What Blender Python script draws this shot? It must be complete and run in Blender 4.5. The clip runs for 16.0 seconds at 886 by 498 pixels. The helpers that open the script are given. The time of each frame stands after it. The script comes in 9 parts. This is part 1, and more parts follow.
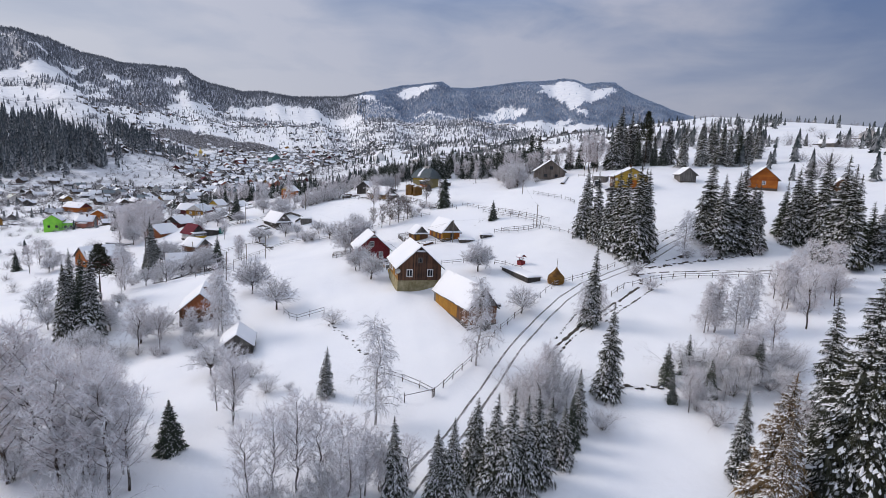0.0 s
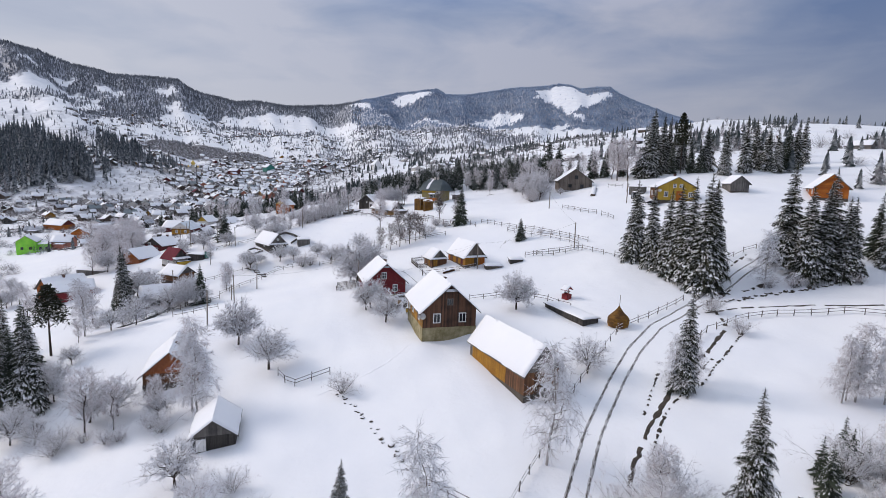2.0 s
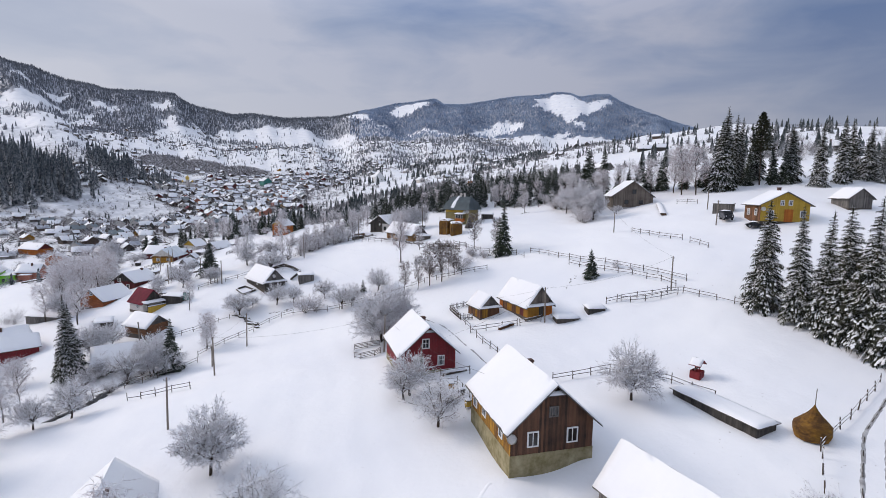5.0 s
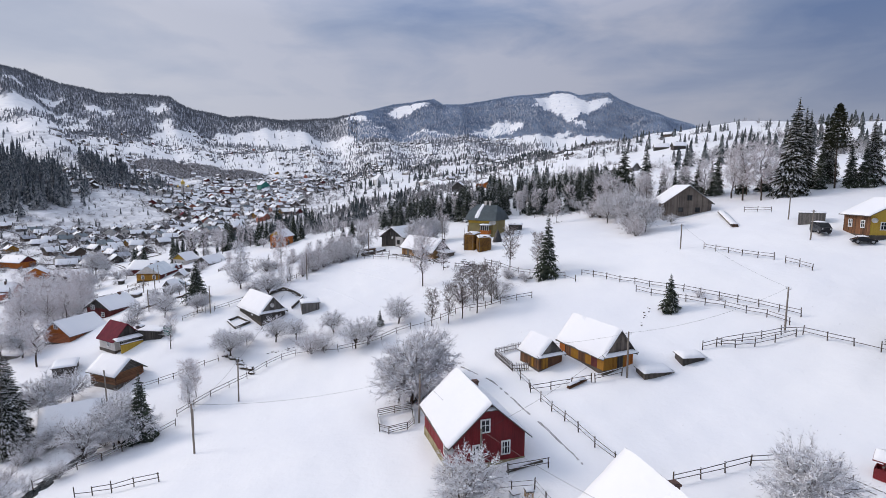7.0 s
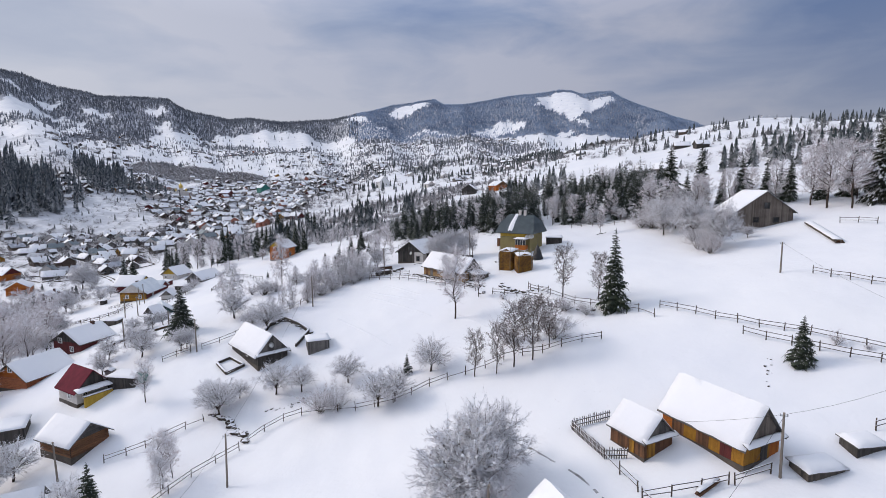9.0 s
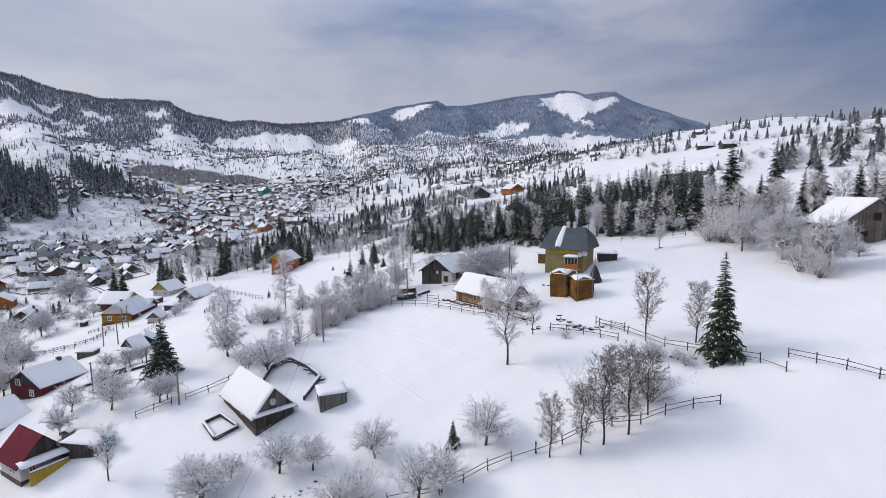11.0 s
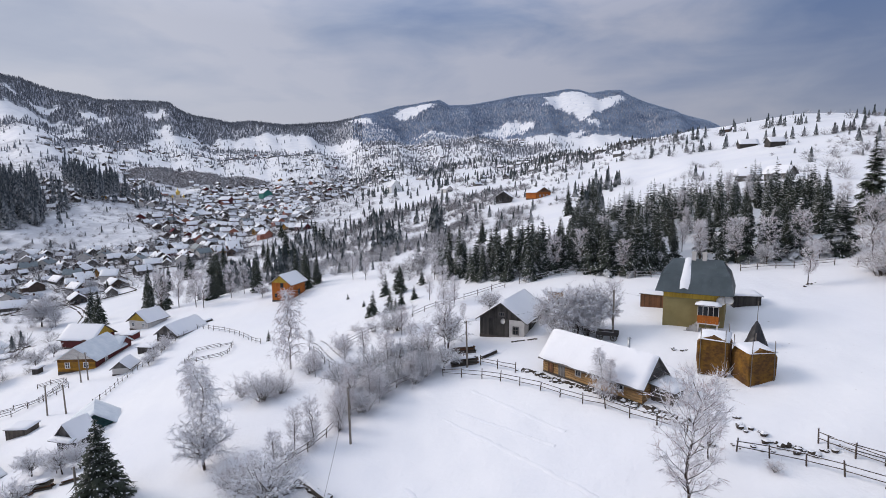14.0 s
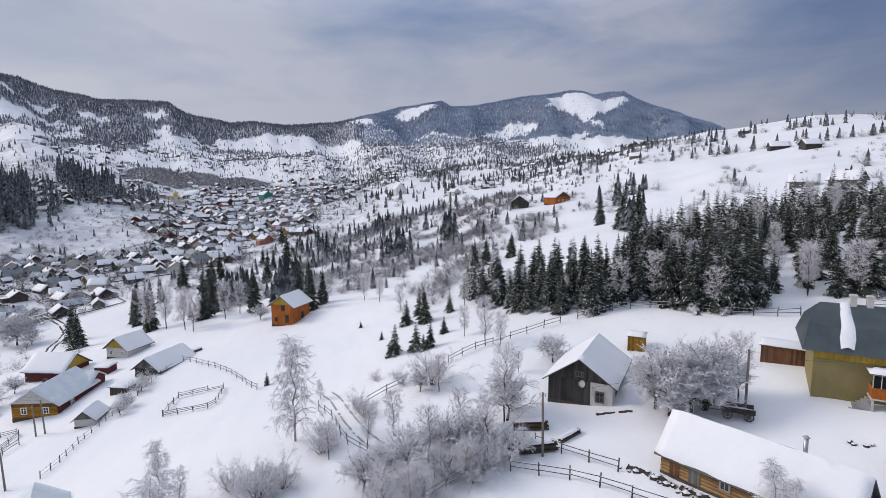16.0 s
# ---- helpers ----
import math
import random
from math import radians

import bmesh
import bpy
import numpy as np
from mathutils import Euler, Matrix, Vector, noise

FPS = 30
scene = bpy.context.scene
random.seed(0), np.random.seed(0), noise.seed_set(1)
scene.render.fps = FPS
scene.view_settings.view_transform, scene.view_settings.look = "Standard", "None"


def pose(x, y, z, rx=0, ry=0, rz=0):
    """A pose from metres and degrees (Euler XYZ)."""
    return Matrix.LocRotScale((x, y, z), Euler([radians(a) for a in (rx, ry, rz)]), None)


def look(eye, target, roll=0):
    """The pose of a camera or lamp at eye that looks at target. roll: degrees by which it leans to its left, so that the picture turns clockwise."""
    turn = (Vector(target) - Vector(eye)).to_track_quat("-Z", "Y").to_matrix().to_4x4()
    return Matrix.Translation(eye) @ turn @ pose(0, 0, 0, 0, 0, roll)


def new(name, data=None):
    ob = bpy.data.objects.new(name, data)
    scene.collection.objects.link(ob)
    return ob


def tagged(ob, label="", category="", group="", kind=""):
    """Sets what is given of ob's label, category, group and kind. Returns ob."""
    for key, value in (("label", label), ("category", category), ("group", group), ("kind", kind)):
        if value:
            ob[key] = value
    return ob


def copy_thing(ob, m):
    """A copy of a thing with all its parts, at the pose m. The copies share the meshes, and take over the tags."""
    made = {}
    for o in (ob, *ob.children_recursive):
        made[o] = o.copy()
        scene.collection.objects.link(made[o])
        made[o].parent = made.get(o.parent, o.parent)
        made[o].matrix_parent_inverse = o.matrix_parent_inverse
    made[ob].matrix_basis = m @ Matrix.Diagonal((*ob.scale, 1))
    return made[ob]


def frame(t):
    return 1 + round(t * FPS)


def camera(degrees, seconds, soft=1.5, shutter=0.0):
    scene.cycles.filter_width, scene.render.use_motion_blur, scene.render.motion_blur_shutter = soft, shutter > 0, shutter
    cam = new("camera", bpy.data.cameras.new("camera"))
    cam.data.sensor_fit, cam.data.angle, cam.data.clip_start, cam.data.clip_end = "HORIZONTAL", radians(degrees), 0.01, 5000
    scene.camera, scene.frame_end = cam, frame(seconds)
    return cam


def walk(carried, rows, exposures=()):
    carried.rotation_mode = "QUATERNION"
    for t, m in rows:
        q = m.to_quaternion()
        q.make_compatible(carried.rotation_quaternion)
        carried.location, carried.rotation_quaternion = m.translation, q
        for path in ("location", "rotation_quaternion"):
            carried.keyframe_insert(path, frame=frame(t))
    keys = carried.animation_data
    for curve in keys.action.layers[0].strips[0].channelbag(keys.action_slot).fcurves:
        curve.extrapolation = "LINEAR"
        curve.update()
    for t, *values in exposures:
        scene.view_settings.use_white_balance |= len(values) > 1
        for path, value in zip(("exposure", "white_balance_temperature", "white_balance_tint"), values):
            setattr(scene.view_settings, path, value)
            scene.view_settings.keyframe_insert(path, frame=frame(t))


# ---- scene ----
cam = camera(82.2, 16.0, 0.42)
PATH = [
    (0, (-5.776, -4.718, 23.044), (-5.271, -2.808, 22.731), 2.8),
    (0.5, (-5.88, -0.154, 23.297), (-5.371, 1.756, 22.991), 2.6),
    (1, (-6.007, 4.641, 23.619), (-5.493, 6.551, 23.32), 2.3),
    (1.5, (-6.107, 9.058, 23.886), (-5.591, 10.968, 23.594), 2.1),
    (2, (-6.273, 13.957, 24.232), (-5.755, 15.867, 23.945), 1.9),
    (2.5, (-6.382, 18.333, 24.45), (-5.861, 20.244, 24.171), 1.6),
    (3, (-6.45, 23.24, 24.681), (-5.93, 25.151, 24.408), 1.5),
    (3.5, (-6.625, 27.53, 24.989), (-6.103, 29.442, 24.719), 1.4),
    (4, (-6.87, 32.368, 25.398), (-6.346, 34.279, 25.131), 1.1),
    (4.2, (-6.963, 34.162, 25.46), (-6.438, 36.074, 25.199), 1.1),
    (6.3, (-7.574, 53.153, 26.547), (-7.049, 55.066, 26.3), 0.5),
    (6.5, (-7.701, 54.951, 26.763), (-7.174, 56.864, 26.514), 0.4),
    (7, (-7.902, 59.675, 27.069), (-7.374, 61.588, 26.823), 0.3),
    (7.5, (-8.042, 63.901, 27.361), (-7.515, 65.814, 27.117), 0.2),
    (8, (-8.217, 68.616, 27.782), (-7.69, 70.53, 27.539), 0.0),
    (8.5, (-8.372, 72.777, 28.102), (-7.844, 74.691, 27.859), -0.1),
    (9, (-8.467, 77.48, 28.449), (-7.942, 79.395, 28.204), -0.2),
    (9.2, (-8.435, 79.233, 28.548), (-7.911, 81.148, 28.308), -0.5),
    (11.3, (-9.463, 97.277, 29.511), (-8.944, 99.194, 29.273), -0.4),
    (11.5, (-9.537, 99.165, 29.605), (-9.018, 101.082, 29.367), -0.4),
    (12, (-9.819, 103.812, 29.987), (-9.299, 105.729, 29.749), -0.5),
    (12.5, (-10.049, 107.99, 30.273), (-9.531, 109.907, 30.036), -0.6),
    (13, (-10.243, 112.714, 30.673), (-9.726, 114.631, 30.435), -0.6),
    (13.5, (-10.431, 116.862, 31.024), (-9.915, 118.78, 30.786), -0.6),
    (14, (-10.553, 121.474, 31.393), (-10.039, 123.392, 31.155), -0.7),
    (14.5, (-10.705, 125.537, 31.644), (-10.192, 127.455, 31.406), -0.7),
    (15, (-10.939, 130.117, 32.086), (-10.426, 132.035, 31.849), -0.7),
    (15.5, (-11.096, 134.225, 32.395), (-10.584, 136.144, 32.16), -0.6),
    (16, (-11.449, 138.837, 32.829), (-10.935, 140.756, 32.595), -0.5),
]
walk(cam, [(t, look(eye, target, roll)) for t, eye, target, roll in PATH], [(0, 0.46), (8, 0.47), (13, 0.44), (16, 0.38)])

# ---- sky and light ----
SUN_AZ, SUN_EL = -60.0, 32.0


def make_world():
    w = bpy.data.worlds.new("overcast_sky")
    scene.world = w
    w.use_nodes = True
    nt = w.node_tree
    nt.nodes.clear()
    N, L = nt.nodes.new, nt.links.new
    out, bg = N("ShaderNodeOutputWorld"), N("ShaderNodeBackground")
    sky = N("ShaderNodeTexSky")
    sky.sky_type, sky.sun_disc = "NISHITA", False
    sky.sun_elevation, sky.sun_rotation = radians(SUN_EL), radians(SUN_AZ)
    dim = N("ShaderNodeVectorMath")
    dim.operation = "SCALE"
    dim.inputs["Scale"].default_value = 0.1
    L(sky.outputs[0], dim.inputs[0])
    co, sep = N("ShaderNodeTexCoord"), N("ShaderNodeSeparateXYZ")
    L(co.outputs["Generated"], sep.inputs[0])
    # flatten the clouds into long level banks
    deck = N("ShaderNodeVectorMath"); deck.operation = "MULTIPLY"
    deck.inputs[1].default_value = (1.5, 1.5, 4.6)
    L(co.outputs["Generated"], deck.inputs[0])
    n1, n2 = N("ShaderNodeTexNoise"), N("ShaderNodeTexNoise")
    for n, sc, det, dis in ((n1, 1.1, 6, 0.4), (n2, 3.2, 8, 0.5)):
        n.inputs["Scale"].default_value, n.inputs["Detail"].default_value, n.inputs["Distortion"].default_value = sc, det, dis
        L(deck.outputs[0], n.inputs["Vector"])
    mixn = N("ShaderNodeMath"); mixn.operation = "MULTIPLY_ADD"; mixn.inputs[1].default_value = 0.35
    half = N("ShaderNodeMath"); half.operation = "MULTIPLY"; half.inputs[1].default_value = 0.65
    L(n1.outputs[0], half.inputs[0]); L(n2.outputs[0], mixn.inputs[0]); L(half.outputs[0], mixn.inputs[2])
    ramp = N("ShaderNodeValToRGB")
    e = ramp.color_ramp.elements
    e[0].position, e[0].color = 0.40, (0.118, 0.182, 0.355, 1)
    e[1].position, e[1].color = 0.61, (0.40, 0.42, 0.53, 1)
    m = e.new(0.5); m.color = (0.222, 0.278, 0.43, 1)
    L(mixn.outputs[0], ramp.inputs[0])
    # warm glow towards the hidden sun, paler towards the horizon
    west = N("ShaderNodeVectorMath"); west.operation = "DOT_PRODUCT"
    a = radians(SUN_AZ)
    west.inputs[1].default_value = (math.sin(a), math.cos(a), 0.1)
    L(co.outputs["Generated"], west.inputs[0])
    wr = N("ShaderNodeMapRange"); wr.inputs[1].default_value, wr.inputs[2].default_value = -0.35, 1.0
    L(west.outputs["Value"], wr.inputs[0])
    warm = N("ShaderNodeMix"); warm.data_type = "RGBA"; warm.inputs[7].default_value = (0.42, 0.41, 0.41, 1)
    wf = N("ShaderNodeMath"); wf.operation = "MULTIPLY"; wf.inputs[1].default_value = 0.62
    w2 = N("ShaderNodeMath"); w2.operation = "POWER"; w2.inputs[1].default_value = 2.0
    L(wr.outputs[0], w2.inputs[0]); L(w2.outputs[0], wf.inputs[0]); L(wf.outputs[0], warm.inputs[0]); L(ramp.outputs[0], warm.inputs[6])
    hz = N("ShaderNodeMapRange"); hz.inputs[1].default_value, hz.inputs[2].default_value = 0.30, 0.06
    hz.inputs[3].default_value, hz.inputs[4].default_value = 0.0, 0.55
    L(sep.outputs[2], hz.inputs[0])
    pale = N("ShaderNodeMix"); pale.data_type = "RGBA"; pale.inputs[7].default_value = (0.39, 0.38, 0.44, 1)
    L(hz.outputs[0], pale.inputs[0]); L(warm.outputs[2], pale.inputs[6])
    # the cloud cover hides most of the blue sky behind it
    cover = N("ShaderNodeMix"); cover.data_type = "RGBA"; cover.inputs[0].default_value = 0.88
    L(dim.outputs[0], cover.inputs[6]); L(pale.outputs[2], cover.inputs[7])
    # overhead the cloud is an even, neutral white
    up = N("ShaderNodeMapRange"); up.inputs[1].default_value, up.inputs[2].default_value = 0.36, 0.62
    L(sep.outputs[2], up.inputs[0])
    top = N("ShaderNodeMix"); top.data_type = "RGBA"; top.inputs[7].default_value = (0.286, 0.312, 0.378, 1)
    L(up.outputs[0], top.inputs[0]); L(cover.outputs[2], top.inputs[6])
    L(top.outputs[2], bg.inputs[0])
    # an overcast sky is brightest overhead
    zen = N("ShaderNodeMapRange"); zen.inputs[1].default_value, zen.inputs[2].default_value = 0.28, 0.9
    zen.inputs[3].default_value, zen.inputs[4].default_value = 1.05, 2.42
    L(sep.outputs[2], zen.inputs[0])
    side = N("ShaderNodeMapRange"); side.inputs[3].default_value, side.inputs[4].default_value = 0.64, 0.96
    L(wr.outputs[0], side.inputs[0])
    lit = N("ShaderNodeMath"); lit.operation = "MULTIPLY"
    L(zen.outputs[0], lit.inputs[0]); L(side.outputs[0], lit.inputs[1])
    L(lit.outputs[0], bg.inputs[1])
    L(bg.outputs[0], out.inputs[0])


make_world()
sun = new("sun", bpy.data.lights.new("sun", "SUN"))
sun.data.energy, sun.data.angle, sun.data.color = 1.3, radians(20), (1.0, 0.88, 0.78)
_a, _e = radians(SUN_AZ), radians(SUN_EL)
sun.matrix_world = look((100 * math.sin(_a), 100 * math.cos(_a), 100 * math.tan(_e)), (0, 0, 0))

# ---- the lie of the land ----
CENTRE = (0.0, 140.0)
BEARINGS = np.array([-40.0, -26.0, -12.0, 0.0, 10.0, 20.0, 30.0, 36.0, 42.0, 50.0, 62.0, 85.0])
REACH = np.log(np.array([150.0, 260.0, 400.0, 600.0, 850.0, 1200.0]))
FAR = np.array([-14.0, -16.0, -16.0, 0.0, 50.0, 120.0, -12.0, -14.0, -8.0, 40.0, 72.0, 135.0,
         -6.0, -6.0, -4.0, 8.0, 22.0, 88.0, 4.0, 1.0, 10.0, 14.0, 33.0, 95.0,
         10.0, 12.0, 24.0, 38.0, 62.0, 115.0, 15.0, 26.0, 33.0, 45.0, 75.0, 120.0,
         20.0, 31.0, 50.0, 68.0, 80.0, 110.0, 24.0, 36.0, 60.0, 80.0, 95.0, 115.0,
         28.0, 42.0, 62.0, 90.0, 108.0, 120.0, 32.0, 46.0, 70.0, 100.0, 110.0, 110.0,
         34.0, 50.0, 72.0, 84.0, 90.0, 90.0, 33.0, 43.0, 54.0, 60.0, 64.0, 64.0]).reshape(12, 6)  # heights by bearing and reach
RIDGE = np.array([-34.5, 418, -25.8, 393, -24.3, 392, -23, 373, -21.9, 360, -20.1, 353, -18.5, 341, -16.7, 347, -14.4, 349, -12.9, 347, -12.1, 326, -11.1, 311, -9, 298, -7.5, 287, -5.7, 295, -2.2, 284, 0.2, 292, 3.5, 302, 5, 308, 6.5, 327, 9.9, 362, 12.1, 371, 14.7, 386, 15.7, 364, 17.4, 362, 20, 376, 23, 394, 25.9, 399, 28.4, 412, 29.7, 408, 30.9, 391, 32.5, 398, 34, 397, 35.2, 368, 37.9, 320, 40.2, 290, 42.4, 263, 50.5, 90]).reshape(-1, 2)  # bearing and height of the mountain line
NEAR = np.array([6.558, 14.252, -6.052, -12.857, 0.210, 4.082, 28.454, 12.587, -26.474, -4.108, 9.728, 0.364,
         -5.988, 3.078, 2.192, -5.085, -3.721, 9.366, 0.785, 0.635, 0.148])  # polynomial of the home slope
KNOLL = np.array([0.13, -1.25, 0.60, -0.48, 0.57, 0.76, -0.05, -0.06, 1.73, -1.76, 3.04, -2.95,
         1.77, 1.62, -0.45, -0.31, -0.42, 1.04, 1.12, -2.03, -0.14, 0.85, -0.97, -1.42,
         -0.56, 1.16, -1.19, 0.33, 1.10, -0.06, 0.14, -0.13, 0.53, -1.51, 0.06, 1.16,
         -1.73, -1.83, 0.34, 0.01, -0.06, -1.10, 2.08, 1.08, -0.57, -0.49, 0.01, 0.00])  # its swells, on a lattice
KY, KS = np.arange(8) * 28.0 + 45.0, 24.0
KX = np.array([-55, -27, 0, 27, 55, 83.0])
DRIFTS = [(8.0, 75.6, 0.72, 2.6), (14.8, 75.4, 0.45, 2.4)]  # snow banked up against walls: place, height, spread


def ease(a, b, x):
    t = np.clip((x - a) / (b - a), 0, 1)
    return t * t * (3 - 2 * t)


def ground(x, y):
    """Height of the snow at (x, y); takes numbers or arrays."""
    x, y = np.asarray(x, float), np.asarray(y, float)
    dx, dy = x - CENTRE[0], y - CENTRE[1]
    r, b = np.hypot(dx, dy) + 1e-6, np.degrees(np.arctan2(dx, dy))
    bc, lr = np.clip(b, BEARINGS[0], BEARINGS[-1]), np.clip(np.log(r), REACH[0], REACH[-1])
    i = np.clip(np.searchsorted(BEARINGS, bc) - 1, 0, len(BEARINGS) - 2)
    t = (bc - BEARINGS[i]) / (BEARINGS[i + 1] - BEARINGS[i])
    j = np.clip(np.searchsorted(REACH, lr) - 1, 0, len(REACH) - 2)
    s = (lr - REACH[j]) / (REACH[j + 1] - REACH[j])
    t = t * t * (3 - 2 * t) * 0.6 + t * 0.4
    z = (FAR[i, j] * (1 - t) + FAR[i + 1, j] * t) * (1 - s) + (FAR[i, j + 1] * (1 - t) + FAR[i + 1, j + 1] * t) * s
    k = ease(150, 95, np.abs(b))
    z = z * k + 5 * (1 - k)
    g = np.where(r < 2100, np.exp(-(((r - 2100) / 520) ** 2)), np.exp(-(((r - 2100) / 1500) ** 2))) * k
    z = z * (1 - g) + np.interp(b, RIDGE[:, 0], RIDGE[:, 1], left=402, right=60) * g - 12 * g
    X, Y = np.clip(x, -190, 170) / 120, (np.clip(y, -60, 340) - 150) / 150
    near = sum(c * X ** p * Y ** q for c, (p, q) in zip(NEAR, [(p, q) for p in range(6) for q in range(6 - p)]))
    ex, ey = np.exp(-(((x[..., None] - KX) / KS) ** 2)), np.exp(-(((y[..., None] - KY) / KS) ** 2))
    near = near + (ex[..., :, None] * ey[..., None, :]).reshape(*x.shape, -1) @ KNOLL
    k = ease(130, 215, r)
    z = near * (1 - k) + z * k
    for bx, by, bz, br in DRIFTS:
        z = z + bz * np.exp(-((x - bx) ** 2 + (y - by) ** 2) / (br * br))
    # low swells of drifted snow near by, spurs and folds on the far slopes
    for q in range(8):
        wl, th = 3.5 * 1.55 ** q, q * 1.9
        z = z + 0.010 * wl ** 0.6 * np.sin((x * math.cos(th) + y * math.sin(th)) * 6.28 / wl + q + 1.5 * np.sin(y / (wl * 1.7) + 2.3 * q)) * ease(600, 200, r)
    for q in range(5):
        fade = ease(420, 1300, r) * (1 - ease(1750, 2050, r) * (1 - ease(2100, 2300, r)))
        z = z + (1.3 + 1.0 * q) * (1 + 1.2 * ease(1450, 1600, r)) * np.sin(b * 6.28 / (2.2 + 2.1 * q) + 1.7 * q + r / (240 + 60 * q)) * fade
    return z


def gz(x, y):
    return float(ground(x, y))


# ---- materials ----
def shader(name, rough=0.8, metal=0.0):
    m = bpy.data.materials.new(name)
    m.use_nodes = True
    b = m.node_tree.nodes["Principled BSDF"]
    b.inputs["Roughness"].default_value, b.inputs["Metallic"].default_value = rough, metal
    return m, m.node_tree, b


def noise_node(nt, scale, detail=4.0, rough=0.55, stretch=(1, 1, 1), coord="Object"):
    co, mp, n = nt.nodes.new("ShaderNodeTexCoord"), nt.nodes.new("ShaderNodeMapping"), nt.nodes.new("ShaderNodeTexNoise")
    mp.inputs["Scale"].default_value = stretch
    n.inputs["Scale"].default_value, n.inputs["Detail"].default_value, n.inputs["Roughness"].default_value = scale, detail, rough
    nt.links.new(co.outputs[coord], mp.inputs[0])
    nt.links.new(mp.outputs[0], n.inputs["Vector"])
    return n.outputs[0]


def ramp_node(nt, fac, stops):
    r = nt.nodes.new("ShaderNodeValToRGB")
    e = r.color_ramp.elements
    e[0].position, e[0].color = stops[0][0], (*stops[0][1], 1)
    e[1].position, e[1].color = stops[-1][0], (*stops[-1][1], 1)
    for p, c in stops[1:-1]:
        e.new(p).color = (*c, 1)
    nt.links.new(fac, r.inputs[0])
    return r.outputs[0]


def math_node(nt, op, a, b=0.5, clamp=False):
    n = nt.nodes.new("ShaderNodeMath")
    n.operation, n.use_clamp = op, clamp
    for k, v in enumerate((a, b)):
        if isinstance(v, (int, float)):
            n.inputs[k].default_value = v
        else:
            nt.links.new(v, n.inputs[k])
    return n.outputs[0]


def mix_node(nt, fac, a, b, mode="MIX"):
    n = nt.nodes.new("ShaderNodeMix")
    n.data_type, n.blend_type = "RGBA", mode
    for k, v in ((0, fac), (6, a), (7, b)):
        if isinstance(v, (int, float)):
            n.inputs[k].default_value = v
        elif isinstance(v, tuple):
            n.inputs[k].default_value = (*v, 1)
        else:
            nt.links.new(v, n.inputs[k])
    return n.outputs[2]


def bump_node(nt, bsdf, height, dist=0.02, strength=0.6):
    n = nt.nodes.new("ShaderNodeBump")
    n.inputs["Distance"].default_value, n.inputs["Strength"].default_value = dist, strength
    nt.links.new(height, n.inputs["Height"])
    nt.links.new(n.outputs[0], bsdf.inputs["Normal"])


def up_factor(nt, lo, hi):
    """How far a surface faces the sky, between two slopes: where snow settles."""
    g, s, r = nt.nodes.new("ShaderNodeNewGeometry"), nt.nodes.new("ShaderNodeSeparateXYZ"), nt.nodes.new("ShaderNodeMapRange")
    nt.links.new(g.outputs["Normal"], s.inputs[0])
    nt.links.new(s.outputs[2], r.inputs[0])
    r.inputs[1].default_value, r.inputs[2].default_value = lo, hi
    return r.outputs[0]


SNOW_A, SNOW_B = (0.80, 0.82, 0.87), (0.88, 0.89, 0.91)


def snow_material(name):
    m, nt, b = shader(name, 0.55)
    big, fine = noise_node(nt, 0.09, 5), noise_node(nt, 3.0, 6)
    c = ramp_node(nt, big, [(0.3, SNOW_A), (0.7, SNOW_B)])
    nt.links.new(c, b.inputs["Base Color"])
    h = math_node(nt, "ADD", math_node(nt, "MULTIPLY", noise_node(nt, 0.6, 5), 2.2), math_node(nt, "MULTIPLY", fine, 0.35))
    bump_node(nt, b, h, 0.10, 0.55)
    b.inputs["Specular IOR Level"].default_value = 0.25
    return m


def ground_material():
    """Snow with weed stalks, scrub and trodden patches; scrub and woodland floor show through on the far slopes."""
    m, nt, b = shader("snowfield", 0.6)
    big = noise_node(nt, 0.05, 6)
    snow = ramp_node(nt, big, [(0.3, SNOW_A), (0.7, SNOW_B)])
    # dry weeds poking through, fine and sparse
    weeds = math_node(nt, "MULTIPLY", ramp_node(nt, noise_node(nt, 2.2, 3), [(0.70, (0, 0, 0)), (0.76, (1, 1, 1))]),
                      ramp_node(nt, noise_node(nt, 0.045, 4), [(0.53, (0, 0, 0)), (0.62, (1, 1, 1))]))
    c = mix_node(nt, math_node(nt, "MULTIPLY", weeds, 0.45), snow, (0.16, 0.125, 0.09))
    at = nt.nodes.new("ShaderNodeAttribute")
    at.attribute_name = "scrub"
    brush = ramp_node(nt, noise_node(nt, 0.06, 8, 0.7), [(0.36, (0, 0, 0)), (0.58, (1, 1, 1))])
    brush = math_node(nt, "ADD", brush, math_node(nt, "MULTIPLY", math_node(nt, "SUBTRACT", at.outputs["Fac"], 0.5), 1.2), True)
    # distant scrub and forest floor, its blue-grey tone including painted haze
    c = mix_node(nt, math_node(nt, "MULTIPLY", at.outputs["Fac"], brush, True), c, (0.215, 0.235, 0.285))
    nt.links.new(c, b.inputs["Base Color"])
    h = math_node(nt, "ADD", math_node(nt, "MULTIPLY", noise_node(nt, 0.3, 4), 3.5), math_node(nt, "MULTIPLY", noise_node(nt, 2.2, 4), 0.7))
    bump_node(nt, b, h, 0.09, 0.6)
    b.inputs["Specular IOR Level"].default_value = 0.2
    return m


